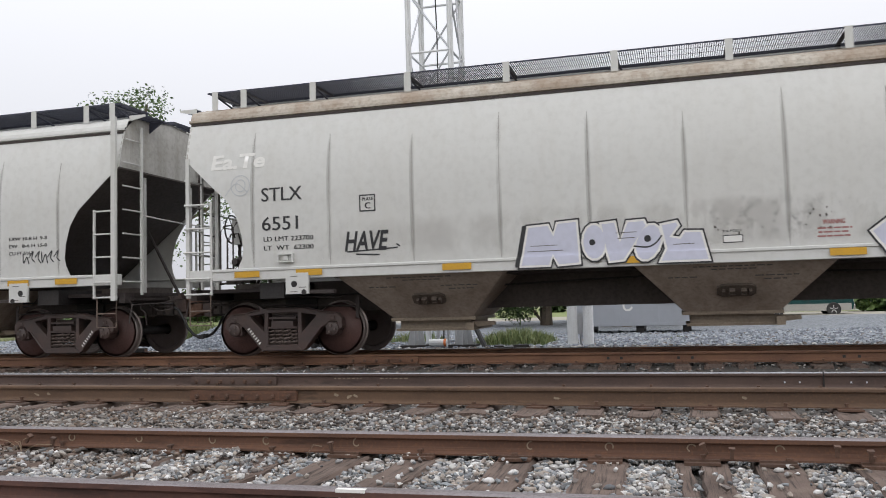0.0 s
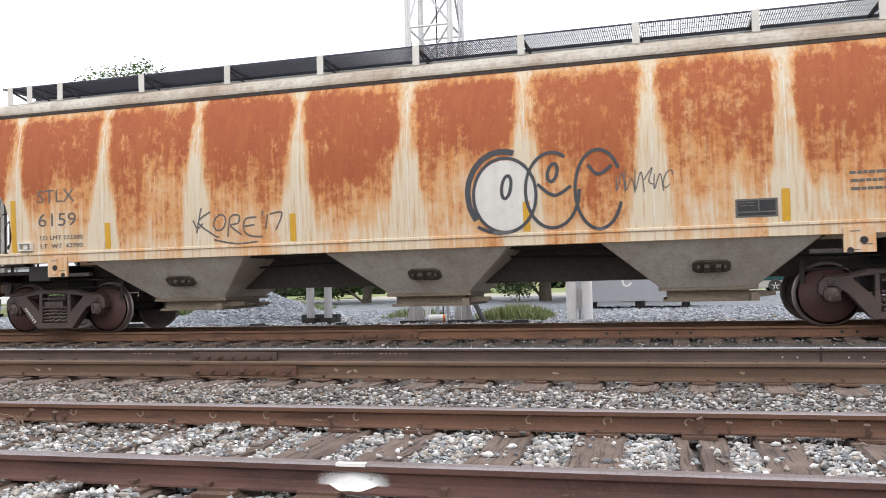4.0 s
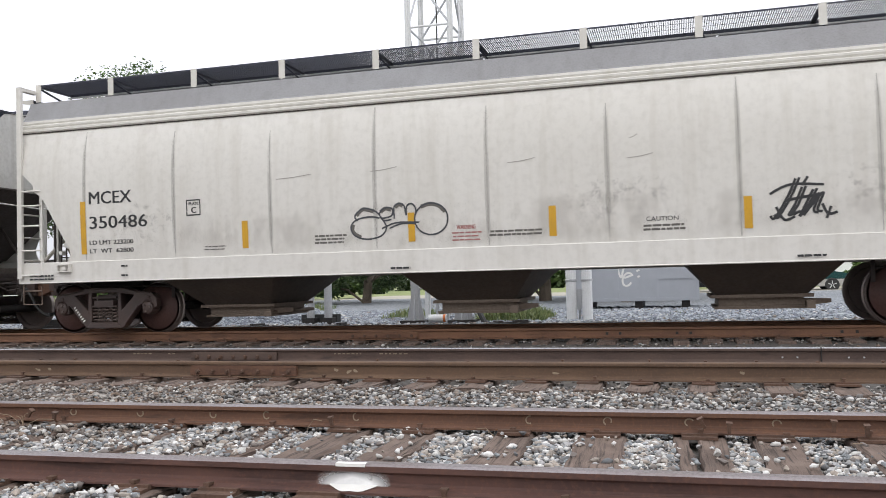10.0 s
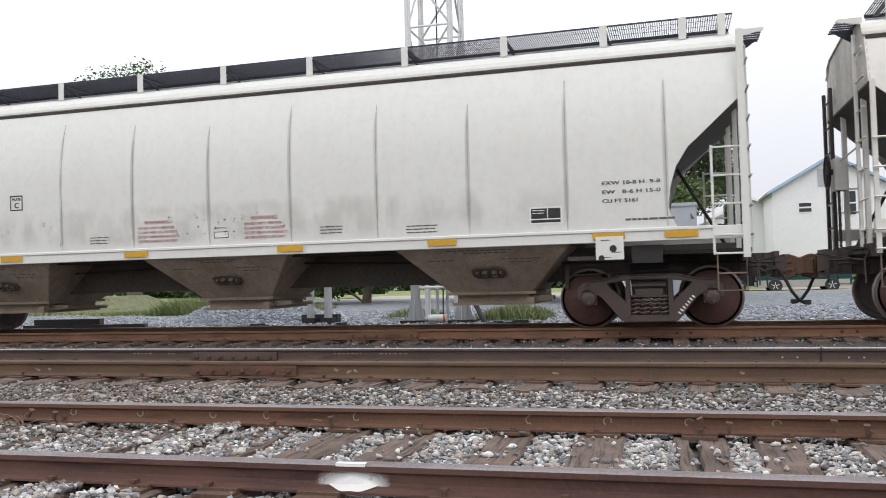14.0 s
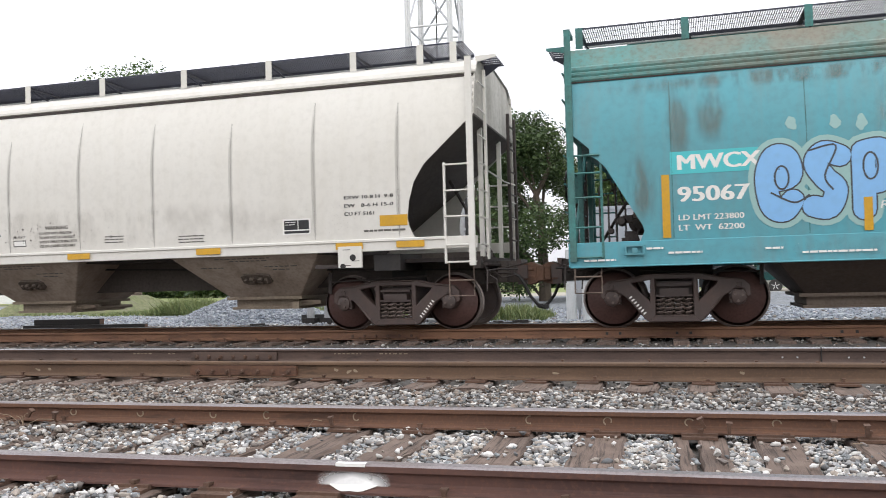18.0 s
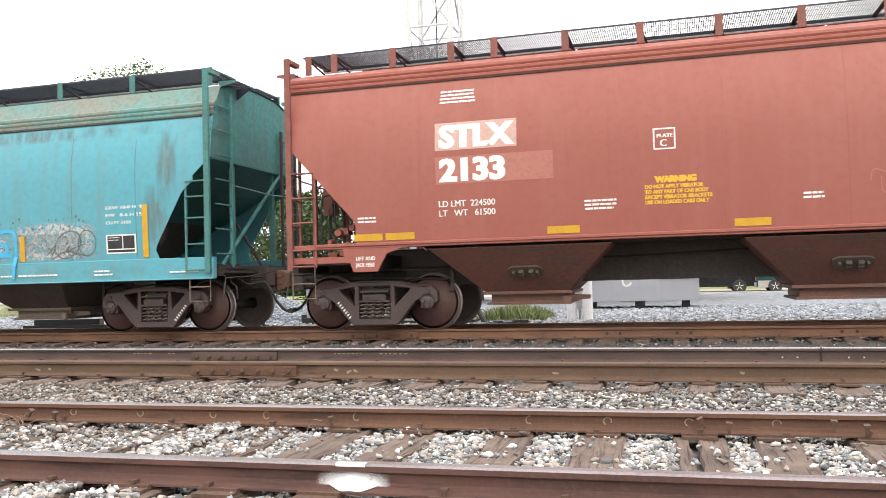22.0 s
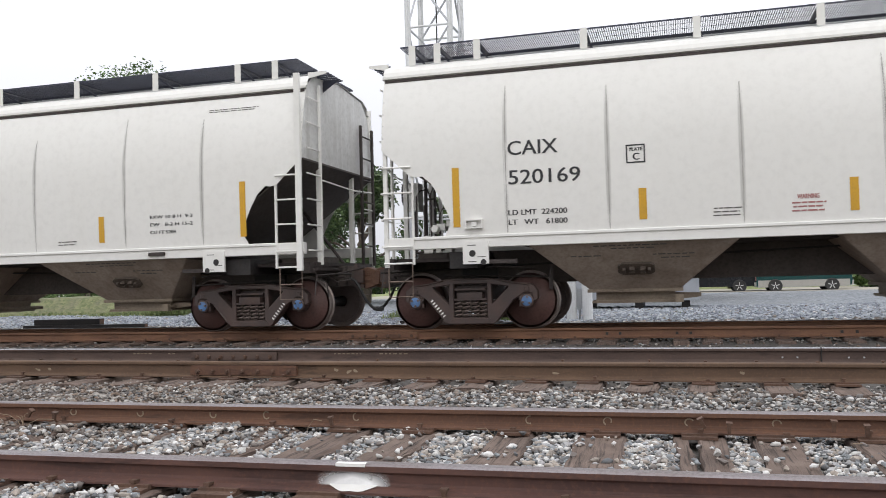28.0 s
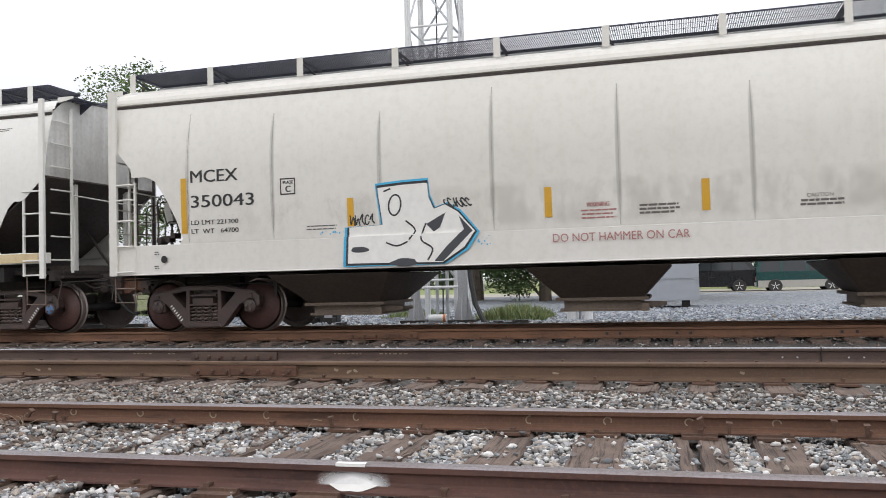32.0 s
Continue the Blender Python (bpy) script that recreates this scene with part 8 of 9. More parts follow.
# last car: white block shape with blue edge
c = lettered(car_11, 1.535)
mark(c, -6.86, 2.55, "MCEX", "350043", 0.205, "ink", 0.88, 1.17, 0.42, 0.006, ("LD LMT 221300", "LT  WT   64700"), -6.85, 1.84, 0.075)
plate_sign(c, -5.18, 2.26)
shape = [(-4.04, 1.09), (-4.01, 1.68), (-3.44, 1.70), (-3.51, 2.30), (-3.1, 2.33), (-2.68, 2.34), (-2.66, 2.10), (-2.58, 1.92), (-2.40, 1.98), (-2.20, 1.86), (-1.93, 1.54), (-2.10, 1.30), (-2.45, 1.07)]
cx, cz = -2.95, 1.66
write(c, "graffiti_shape", decal([(cx + (x - cx) * 1.06, max(1.055, cz + (z - cz) * 1.08)) for x, z in shape], 0.004), "inkblue", "white block graffiti with bright blue edge")
write(c, "graffiti_shape", decal([(cx + (x - cx) * 1.02, max(1.06, cz + (z - cz) * 1.03)) for x, z in shape], 0.006), "ink")
write(c, "graffiti_shape", decal([(cx + (x - cx) * 0.985, cz + (z - cz) * 0.97) for x, z in shape], 0.008), "inkwhite")
write(c, "graffiti_shape", decal([(-2.20, 1.80), (-1.98, 1.55), (-2.45, 1.10), (-2.60, 1.10), (-2.40, 1.32), (-2.12, 1.58)], 0.010), "inkcharcoal")
write(c, "graffiti_shape", decal(blob(-3.82, 1.32, 0.15, 0.05, 3, 18, 0.1), 0.010), "inkcharcoal")
write(c, "graffiti_shape", decal(blob(-3.08, 1.10, 0.22, 0.06, 5, 18, 0.1), 0.010), "inkcharcoal")
write(c, "graffiti_shape", decal([(-2.72, 1.68), (-2.40, 1.85), (-2.50, 1.62), (-2.60, 1.56)], 0.010), "inkcharcoal")
write(c, "graffiti_shape", stroke([loop(-3.22, 2.00, 0.10, 0.16, 12, 0.1), [(-3.05, 1.75), (-2.90, 1.60), (-3.00, 1.45)], [(-3.38, 1.42), (-3.20, 1.36), (-3.02, 1.42)], [(-3.40, 2.22), (-3.28, 2.26)], [(-2.72, 1.70), (-2.80, 1.45), (-2.62, 1.30), (-2.70, 1.12)]], 0.026, 0.0105), "ink")
write(c, "graffiti_tag", stroke(scrawl(-3.98, 1.70, 0.42, 0.18, 5, 51, 0.1) + scrawl(-2.42, 1.92, 0.42, 0.15, 6, 52, -0.6), 0.022), "ink")
write(c, "overspray", speckle(-4.5, 1.58, 0.45, 0.06, 14, 8, 0.012), "inkblue", kind="stuff")
write(c, "overspray", speckle(-1.9, 1.33, 0.25, 0.14, 12, 9, 0.012), "inkblue", kind="stuff")
write(c, "hammer_stencil", letters("DO NOT HAMMER ON CAR", -0.77, 1.325, 0.125, 1.95), "inkred", "red stencilled notice on the sill")
warning(c, -0.34, 1.83, 0.53)
small(c, 0.49, 1.80, 0.58, 3, "inkgrey", 5, 0.055, 0.03)
write(c, "caution_stencil", letters("CAUTION", 2.74, 1.82, 0.05, 0.34), "inkgrey")
small(c, 2.65, 1.76, 0.58, 2, "inkgrey", 6, 0.055, 0.03)
small(c, -4.75, 1.72, 0.55, 2)
for x, z, w in ((-7.55, 1.40, 0.10), (-7.55, 1.16, 0.10)):
    small(c, x, z, w, 2, "ink", 3, 0.04, 0.015)
bm = bmesh.new()
lathe(bm, [(-1.648, 0.0), (-1.648, 0.06), (-1.64, 0.06)], seg=14, at=(-7.36, 0, 1.28))
part("sill_hole", bm, M["black"], c)

# grime along the foot of the older cars' sides
for car, e, za in ((car_0, 7.5, 1.50), (car_1, 7.5, 1.50), (car_4, 7.2, 1.32), (car_5, 7.4, 1.50), (car_6, 7.5, 1.50), (car_11, 7.0, 1.55)):
    lettered(car, za - 0.015)
    write(car, "grime_stain", decal(rect(-e, e, za, za + 0.75), 0.0022), "mistdirt", "film of grime along the side's foot")
for car, spots in ((car_4, ((1.2, 3.2), (5.0, 6.6), (-6.5, -5.0))), (car_1, ((-0.5, 1.5), (4.9, 6.4)))):
    for x0, x1 in spots:
        lettered(car, 1.30 if car == car_4 else 1.485)
        write(car, "scuff_stain", decal(rect(x0, x1, 1.55, 2.35), 0.0026), "mistsoot", "dark scuffs")


# ---- behind the train ----
GZ = -0.27


def lattice_tower():
    tw = thing("lattice_tower", "tall white steel lattice mast behind the tracks", "mast")
    x0, x1, y0, y1 = -6.50, -5.36, 20.5, 21.7
    levels = [-0.85 + 1.65 * k for k in range(10)]
    for x in (x0, x1):
        for y in (y0, y1):
            bm = blocks((x - 0.075, x + 0.075, y - 0.02, y + 0.02, GZ, 14.0), (x - 0.02, x + 0.02, y - 0.075, y + 0.075, GZ, 14.0))
            part("leg", bm, M["whitesteel"], tw)
    for k, (a, b) in enumerate(zip(levels, levels[1:])):
        z = max(GZ + 0.1, a)
        for (xa, ya), (xb, yb) in (((x0, y0), (x1, y0)), ((x1, y0), (x1, y1)), ((x1, y1), (x0, y1)), ((x0, y1), (x0, y0))):
            if a > GZ:
                part("strut", tube(bmesh.new(), [(xa, ya, a), (xb, yb, a)], 0.032, 5), M["whitesteel"], tw)
            if k == 0:
                continue
            if k % 2 == 0:
                part("brace", tube(bmesh.new(), [(xa, ya, z), (xb, yb, b)], 0.030, 5), M["galv"], tw)
            else:
                part("brace", tube(bmesh.new(), [(xb, yb, z), (xa, ya, b)], 0.030, 5), M["galv"], tw)
    part("cable", tube(bmesh.new(), [(x0 + 0.45, y1 - 0.1, -0.2)] + [(x0 + 0.45 + 0.03 * math.sin(k), y1 - 0.1, k) for k in range(1, 14)], 0.02, 5), M["rubber"], tw, "black cable down the mast")
    pts = [(x1 + 0.12, y0, 12), (x1 + 0.20, y0, 8.2), (x1 + 0.28, y0 - 0.05, 7.3), (x1 + 0.22, y0 - 0.1, 6.6), (x1 + 0.05, y0 - 0.05, 6.2)]
    part("cable", tube(bmesh.new(), pts, 0.022, 6), M["galv"], tw)
    # junction boxes part-way up
    part("junction_box", rounded(blocks((x0 + 0.55, x0 + 0.85, y0 - 0.16, y0 - 0.04, 5.9, 6.2)), 0.01), M["galv"], tw)


lattice_tower()


def flared_post(x, y, top, w, label):
    p = thing("steel_post", label, "post", "steel posts by the mast")
    part("post", rounded(blocks((x - w / 2, x + w / 2, y - w / 2, y + w / 2, GZ, top)), 0.01), M["galv"], p)
    for k in range(4):
        a = k * math.pi / 2
        bm = bmesh.new()
        slab(bm, [(w / 2, GZ + 0.04), (w / 2 + 0.15, GZ + 0.04), (w / 2, GZ + 0.75)], -0.012, 0.012)
        g = part("gusset", bm, M["galv"], p)
        g.matrix_basis = Matrix.Translation((x, y, 0)) @ Matrix.Rotation(a, 4, "Z")
    part("base_plate", rounded(blocks((x - 0.34, x + 0.34, y - 0.28, y + 0.28, GZ - 0.02, GZ + 0.08)), 0.015), M["black"], p)


flared_post(-6.28, 19.9, 2.9, 0.19, "grey galvanised post with flared gusset foot")
flared_post(-5.05, 19.9, 4.2, 0.20, "tall grey galvanised post with flared gusset foot")
for i, (x, y, h) in enumerate(((-6.0, 20.9, 1.3), (-5.75, 21.0, 1.25), (-5.5, 20.9, 1.35))):
    p = thing("conduit_riser", "slim galvanised conduit rising from the ground", "conduit", "conduit risers by the mast")
    part("pipe", tube(bmesh.new(), [(x, y, GZ), (x, y, h)], 0.045, 8), M["galv"], p)
    part("cap", tube(bmesh.new(), [(x, y, h), (x, y, h + 0.05)], 0.06, 8), M["galv"], p)
p = thing("cross_rail", "pale horizontal rail between the steel posts", "rail")
part("bar", tube(bmesh.new(), [(-6.28, 19.95, 0.62), (-5.05, 19.95, 0.62)], 0.035, 8), M["whitesteel"], p)
part("clamp", blocks((-6.20, -6.16, 19.92, 20.02, 0.58, 0.68)), M["galv"], p)
p = thing("conduit_end", "white pipe end with orange band on the gravel", "pipe")
part("pipe", tube(bmesh.new(), [(-5.85, 19.6, GZ + 0.14), (-5.40, 19.6, GZ + 0.14)], 0.09, 12), M["whitesteel"], p)
part("band", tube(bmesh.new(), [(-5.48, 19.6, GZ + 0.14), (-5.42, 19.6, GZ + 0.14)], 0.096, 12), M["inkorange"], p)
p = thing("cable_conduit", "thick black cable bending into the ground", "cable")
part("hose", tube(bmesh.new(), [(-4.86, 19.8, 3.6), (-4.86, 19.8, 1.3), (-4.80, 19.75, 0.7), (-4.70, 19.7, 0.2), (-4.52, 19.6, -0.12), (-4.42, 19.55, -0.3)], 0.065, 8), M["rubber"], p)
part("clip", blocks((-4.96, -4.78, 19.75, 19.88, 2.0, 2.06)), M["galv"], p)

# two pairs of posts
for x in (-9.28, -8.78):
    p = thing("guard_post", "grey round steel guard post with black foot", "bollard", "grey guard posts")
    part("post", tube(bmesh.new(), [(x, 20.2, GZ + 0.15), (x, 20.2, 1.25)], 0.105, 14), M["galv"], p, smooth=False)
    part("foot", rounded(blocks((x - 0.16, x + 0.16, 20.05, 20.35, GZ - 0.03, GZ + 0.16)), 0.02), M["black"], p)
p = thing("black_block", "low black rubber block lying in the gravel", "block")
part("block", rounded(blocks((-9.62, -8.60, 20.35, 20.6, GZ, GZ + 0.24)), 0.03), M["rubber"], p)
for x, h in ((-2.43, 1.45), (-2.05, 1.45)):
    p = thing("bollard", "white round bollard with a rim near its top", "bollard", "white bollards")
    part("post", tube(bmesh.new(), [(x, 20.2, GZ - 0.02), (x, 20.2, h)], 0.125, 16), M["whitesteel"], p)
    bm = bmesh.new()
    lathe(bm, [(0.68, 0.128), (0.69, 0.14), (0.73, 0.14), (0.74, 0.128)], axis="z", seg=16, at=(x, 20.2, 0))
    part("rim", bm, M["galv"], p)
    bm = bmesh.new()
    lathe(bm, [(h, 0.125), (h + 0.05, 0.09), (h + 0.07, 0.0)], axis="z", seg=16, at=(x, 20.2, 0))
    part("cap", bm, M["whitesteel"], p)
p = thing("meter_box", "small grey meter box between the bollards", "meter box")
part("box", rounded(blocks((-2.32, -2.17, 20.25, 20.40, 0.0, 0.5)), 0.01), M["galv"], p)
part("stand", tube(bmesh.new(), [(-2.25, 20.32, GZ), (-2.25, 20.32, 0.05)], 0.03, 6), M["galv"], p)


def equipment_shelter():
    """Big aluminium equipment case on skids."""
    sh = thing("equipment_shelter", "big dull silver metal equipment shelter on skids", "shelter")
    X0, X1, Y0, Y1, Z0, Z1 = -3.07, 0.70, 26.4, 28.4, -0.02, 2.86
    alu = worn("dull_aluminium_sheet", (0.46, 0.48, 0.52), (0.40, 0.42, 0.46), 0.46, 0.75, 0.8, 1.2, 0.2, 0.0, 0.2)
    part("body", rounded(blocks((X0, X1, Y0, Y1, Z0, Z1)), 0.02), alu, sh)
    part("roof", rounded(blocks((X0 - 0.06, X1 + 0.06, Y0 - 0.06, Y1 + 0.06, Z1, Z1 + 0.10)), 0.02), alu, sh)
    for x in (X0 + 0.05, -1.72, -0.52, X1 - 0.05):
        part("seam_strip", blocks((x - 0.02, x + 0.02, Y0 - 0.012, Y0, Z0, Z1)), alu, sh)
    part("base_rail", blocks((X0, X1, Y0 - 0.03, Y0, Z0, Z0 + 0.10)), alu, sh)
    for x in (X0 + 0.4, -1.1, X1 - 0.4):
        part("skid", blocks((x - 0.12, x + 0.12, Y0 + 0.1, Y1, GZ - 0.03, Z0)), M["black"], sh)
    d = part("door", rounded(blocks((-0.48, 0.52, Y0 - 0.035, Y0 - 0.004, 0.65, 2.66)), 0.008), alu, sh)
    part("handle", tube(bmesh.new(), [(-0.05, Y0 - 0.09, 1.75), (-0.05, Y0 - 0.09, 2.0), (0.10, Y0 - 0.07, 2.12)], 0.018, 6), M["galv"], d)
    part("lock", blocks((-0.08, -0.02, Y0 - 0.075, Y0 - 0.035, 1.60, 1.66)), M["black"], d)
    for x in (X0 + 0.22, X1 - 0.30):
        bm = bmesh.new()
        slab(bm, [(x, 2.45), (x + 0.24, 2.45), (x + 0.12, 2.65)], Y0 - 0.006, Y0 - 0.002)
        part("warning_sticker", bm, M["inkgrey"], sh, "small warning sticker")
    part("lifting_lug", blocks((-0.55, -0.35, Y0 + 0.1, Y0 + 0.2, Z1 + 0.10, Z1 + 0.28)), M["galv"], sh)
    # sprayed letters low on its face
    for paths, w in (([loop(-1.42, 0.66, 0.15, 0.20, 12, 0.2, 30, 300), [(-1.52, 0.70), (-1.30, 0.78)], [(-1.75, 1.10), (-1.62, 0.72), (-1.55, 0.95), (-1.48, 1.10)], [(-1.15, 0.9), (-1.05, 0.95)], [(-1.12, 0.72), (-1.05, 0.76)]], 0.06),
                     ([[(-1.55, 1.30), (-1.50, 1.75)], [(-1.35, 1.28), (-1.30, 1.80), (-1.20, 1.35), (-1.10, 1.7)], [(-1.8, 1.3), (-1.75, 1.55)]], 0.05)):
        bm = stroke(paths, w)
        for v in bm.verts:
            v.co.y = Y0 - 0.0065
        part("graffiti_tag", bm, M["inkwhite"], sh, "white sprayed scrawl")


FACE["sill"] = 0.0
equipment_shelter()


# ---- gravel heap and odds and ends ----
def heap_height(x, y):
    d = math.hypot((x + 12.0) / 2.5, (y - 22.2) / 1.9)
    return GZ - 0.03 + 1.02 * max(0.0, 1 - d) ** 0.9 + 0.04 * noise.noise((x * 2, y * 2, 1))


bm = bmesh.new()
n = 36
g = [[bm.verts.new((-14.6 + 5.2 * i / n, 20.2 + 4.0 * j / n, heap_height(-14.6 + 5.2 * i / n, 20.2 + 4.0 * j / n))) for j in range(n + 1)] for i in range(n + 1)]
for i in range(n):
    for j in range(n):
        bm.faces.new((g[i][j], g[i + 1][j], g[i + 1][j + 1], g[i][j + 1]))
tagged(new("gravel_heap", meshed("gravel_heap", bm, ground_mat("heap_gravel", (0.10, 0.12, 0.15), (0.19, 0.215, 0.25), (0.14, 0.155, 0.18), 1.0, 16.0))), "heap of blue-grey crushed stone", "gravel heap", "", "stuff")
pts = scatter(-14.4, -9.6, 20.3, 24.0, 330)
z = np.array([heap_height(x, y) for x, y in pts])
stones("heap_stones", np.concatenate([pts, z[:, None]], 1)[z > GZ], rng.uniform(0.03, 0.06, len(pts))[z > GZ], M["bluestone"], 9, "blue-grey stones on the heap", "gravel")
pts = scatter(-26, 9, 19.5, 28, 55)
stones("lot_stones", np.concatenate([pts, np.full((len(pts), 1), GZ + 0.01)], 1), rng.uniform(0.03, 0.065, len(pts)), M["bluestone"], 12, "blue-grey crushed stones spread on the lot", "gravel")
pts = np.concatenate([scatter(-24, 6, 15.6, 19.5, 70), scatter(-26, 9, 19.5, 27, 14)])
stones("lot_stones", np.concatenate([pts, np.full((len(pts), 1), GZ + 0.005)], 1), rng.uniform(0.025, 0.06, len(pts)), M["stone"], 11, "loose pale stones on the lot", "gravel")

def bank_height(x, y):
    """Low flat-topped grassy bank."""
    d = max(abs(x + 24.6) / 3.4, abs(y - 30.6) / 2.2)
    return GZ - 0.04 + 0.76 * max(0.0, min(1.0, (1 - d) * 2.6)) + 0.06 * noise.noise((x * 1.1, y * 1.1, 3))


bm = bmesh.new()
n = 40
g = [[bm.verts.new((-28.4 + 7.6 * i / n, 28.2 + 4.8 * j / n, bank_height(-28.4 + 7.6 * i / n, 28.2 + 4.8 * j / n))) for j in range(n + 1)] for i in range(n + 1)]
for i in range(n):
    for j in range(n):
        bm.faces.new((g[i][j], g[i + 1][j], g[i + 1][j + 1], g[i][j + 1]))
tagged(new("grass_bank", meshed("grass_bank", bm, ground_mat("dry_bank_grass", (0.10, 0.12, 0.05), (0.19, 0.20, 0.10), (0.15, 0.135, 0.10), 1.4, 9.0))), "low bank grown over with dry grass", "grass bank", "", "stuff")

for k, (x, y, z, turn) in enumerate(((-15.9, 18.6, 0.0, 3), (-15.7, 18.85, 0.0, -4), (-15.6, 18.7, 0.15, 6), (-14.3, 18.7, 0.0, 12))):
    t = thing("old_tie", "blackened timber tie lying beside the track", "timber", "loose old ties")
    bm = rounded(blocks((-0.95, 0.95, -0.11, 0.11, 0.0, 0.155)), 0.012)
    part("beam", bm, M["black"], t)
    part("end_plate", blocks((0.95, 0.956, -0.09, 0.09, 0.02, 0.135)), M["plate"], t)
    t.matrix_basis = pose(x, y, GZ - 0.02 + z, 0, 0, turn)
for k, (x, y) in enumerate(((-4.1, 21.5), (-3.6, 19.2), (-10.3, 19.0), (-8.0, 19.0), (-4.0, 18.9))):
    t = thing("gravel_debris", "dark scrap lying on the gravel", "scrap", "scraps on the gravel")
    bm = rounded(blocks((-0.35, 0.30, -0.08, 0.1, 0, 0.06), (-0.1, 0.25, -0.12, 0.02, 0.03, 0.10)), 0.01)
    part("scrap", bm, M["black"], t)
    t.matrix_basis = pose(x, y, GZ - 0.01, 0, 0, 30 * k)


# ---- plants ----
def leaf_cloud(name, centres, radii, count, size, material, seed, hang=0.0, shell=0.55):
    """Leaf clumps as many small bent blades, thick near the outside of each lobe."""
    rg = np.random.default_rng(seed)
    centres, radii = np.asarray(centres, float), np.asarray(radii, float)
    w = radii.prod(1) ** (2 / 3)
    which = rg.choice(len(centres), count, p=w / w.sum())
    d = rg.normal(size=(count, 3))
    d /= np.linalg.norm(d, axis=1)[:, None]
    r = (shell + (1 - shell) * rg.random(count)) ** 0.8
    r *= 1 + 0.22 * np.sin(d[:, 0] * 5 + which) * np.cos(d[:, 2] * 6 + which * 2)
    c = centres[which] + d * r[:, None] * radii[which]
    a = rg.normal(size=(count, 3))
    a[:, 2] *= 0.5
    a /= np.linalg.norm(a, axis=1)[:, None]
    b = np.cross(a, rg.normal(size=(count, 3)))
    b /= np.linalg.norm(b, axis=1)[:, None]
    s = (size * rg.uniform(0.6, 1.4, count))[:, None]
    a, b = a * s, b * s * 0.55
    v = np.stack([c - a, c - a * 0.2 + b, c + a, c - a * 0.2 - b], 1).reshape(-1, 3)
    me = bpy.data.meshes.new(name)
    me.vertices.add(count * 4)
    me.vertices.foreach_set("co", v.reshape(-1))
    me.loops.add(count * 4)
    me.loops.foreach_set("vertex_index", np.arange(count * 4, dtype=np.int32))
    me.polygons.add(count)
    me.polygons.foreach_set("loop_start", np.arange(0, count * 4, 4, dtype=np.int32))
    me.update(calc_edges=True)
    me.materials.append(material)
    return me


def tree(x, y, height, spread, seed, material, leaves=9000, size=0.16, low=0.25, label="broad leafy green tree"):
    rnd = random.Random(seed)
    t = thing("tree", label, "tree", "trees behind the lot")
    bm = bmesh.new()
    top = height * 0.85
    trunk = [(rnd.uniform(-0.1, 0.1) * k, rnd.uniform(-0.1, 0.1) * k, top * k / 6) for k in range(7)]
    for i in range(6):
        ra, rb = 0.05 + 0.028 * height * (1 - i / 6.5), 0.05 + 0.028 * height * (1 - (i + 1) / 6.5)
        a, b = Vector(trunk[i]), Vector(trunk[i + 1])
        ringa = [bm.verts.new(a + Vector((ra * math.cos(q), ra * math.sin(q), 0))) for q in (math.pi * k / 4 for k in range(8))]
        ringb = [bm.verts.new(b + Vector((rb * math.cos(q), rb * math.sin(q), 0))) for q in (math.pi * k / 4 for k in range(8))]
        for k in range(8):
            bm.faces.new((ringa[k], ringa[(k + 1) % 8], ringb[(k + 1) % 8], ringb[k]))
    part("trunk", bm, M["bark"], t)
    centres, radii = [], []
    for k in range(11):
        h = height * (low + (0.92 - low) * (k + 0.5) / 11)
        a = rnd.uniform(0, 6.28)
        reach = spread * (0.75 * math.sin(math.pi * min(0.95, 0.18 + 0.75 * (k + 0.5) / 11)) + 0.1) * rnd.uniform(0.7, 1.1)
        tip = Vector((reach * math.cos(a), reach * math.sin(a), h))
        q = min(5, int(h / top * 6 * 0.7))
        bm = bmesh.new()
        base = Vector(trunk[q])
        tube(bm, [base, base.lerp(tip, 0.5) + Vector((0, 0, 0.25)), tip], 0.035 + 0.004 * height, 5)
        part("limb", bm, M["bark"], t)
        centres.append(tip)
        s = rnd.uniform(0.30, 0.48) * spread
        radii.append((s, s, s * rnd.uniform(0.55, 0.85)))
    centres.append((0, 0, height * 0.80))
    radii.append((spread * 0.45, spread * 0.45, height * 0.18))
    part("crown", leaf_cloud("crown", centres, radii, int(leaves * 2.5), size * 0.52, material, seed, shell=0.35), None, t)
    t.matrix_basis = pose(x, y, GZ - 0.05, 0, 0, rnd.uniform(0, 360))
    return t


tree(0.1, 38.0, 9.5, 3.0, 1, M["leaf"], 15000, 0.13)
tree(-1.9, 33.5, 6.0, 3.0, 2, M["leaf2"], 9000, 0.15, 0.15, "low bright green leafy tree")
tree(-5.6, 37.0, 8.4, 3.3, 3, M["leaf"], 15000, 0.14, 0.12)
tree(-9.2, 39.0, 10.6, 2.8, 4, M["leaf2"], 7000, 0.16, 0.3, "thin leafy tree with gaps in its crown")
tree(-14.5, 38.0, 6.9, 3.6, 5, M["leaf"], 10000, 0.17, 0.1)
tree(-20.5, 41.0, 6.6, 3.6, 6, M["leaf"], 9000, 0.18, 0.1)
tree(-32.6, 45.0, 15.6, 5.6, 7, M["leaf2"], 3600, 0.20, 0.3, "tall leafy tree rising over the train")
tree(-38.0, 47.0, 14.0, 3.8, 8, M["leaf"], 3600, 0.20, 0.3, "tall leafy tree rising over the train")
tree(3.8, 58.0, 5.9, 1.2, 9, M["leaf"], 9000, 0.14, 0.15, "narrow leafy tree beside the white house")
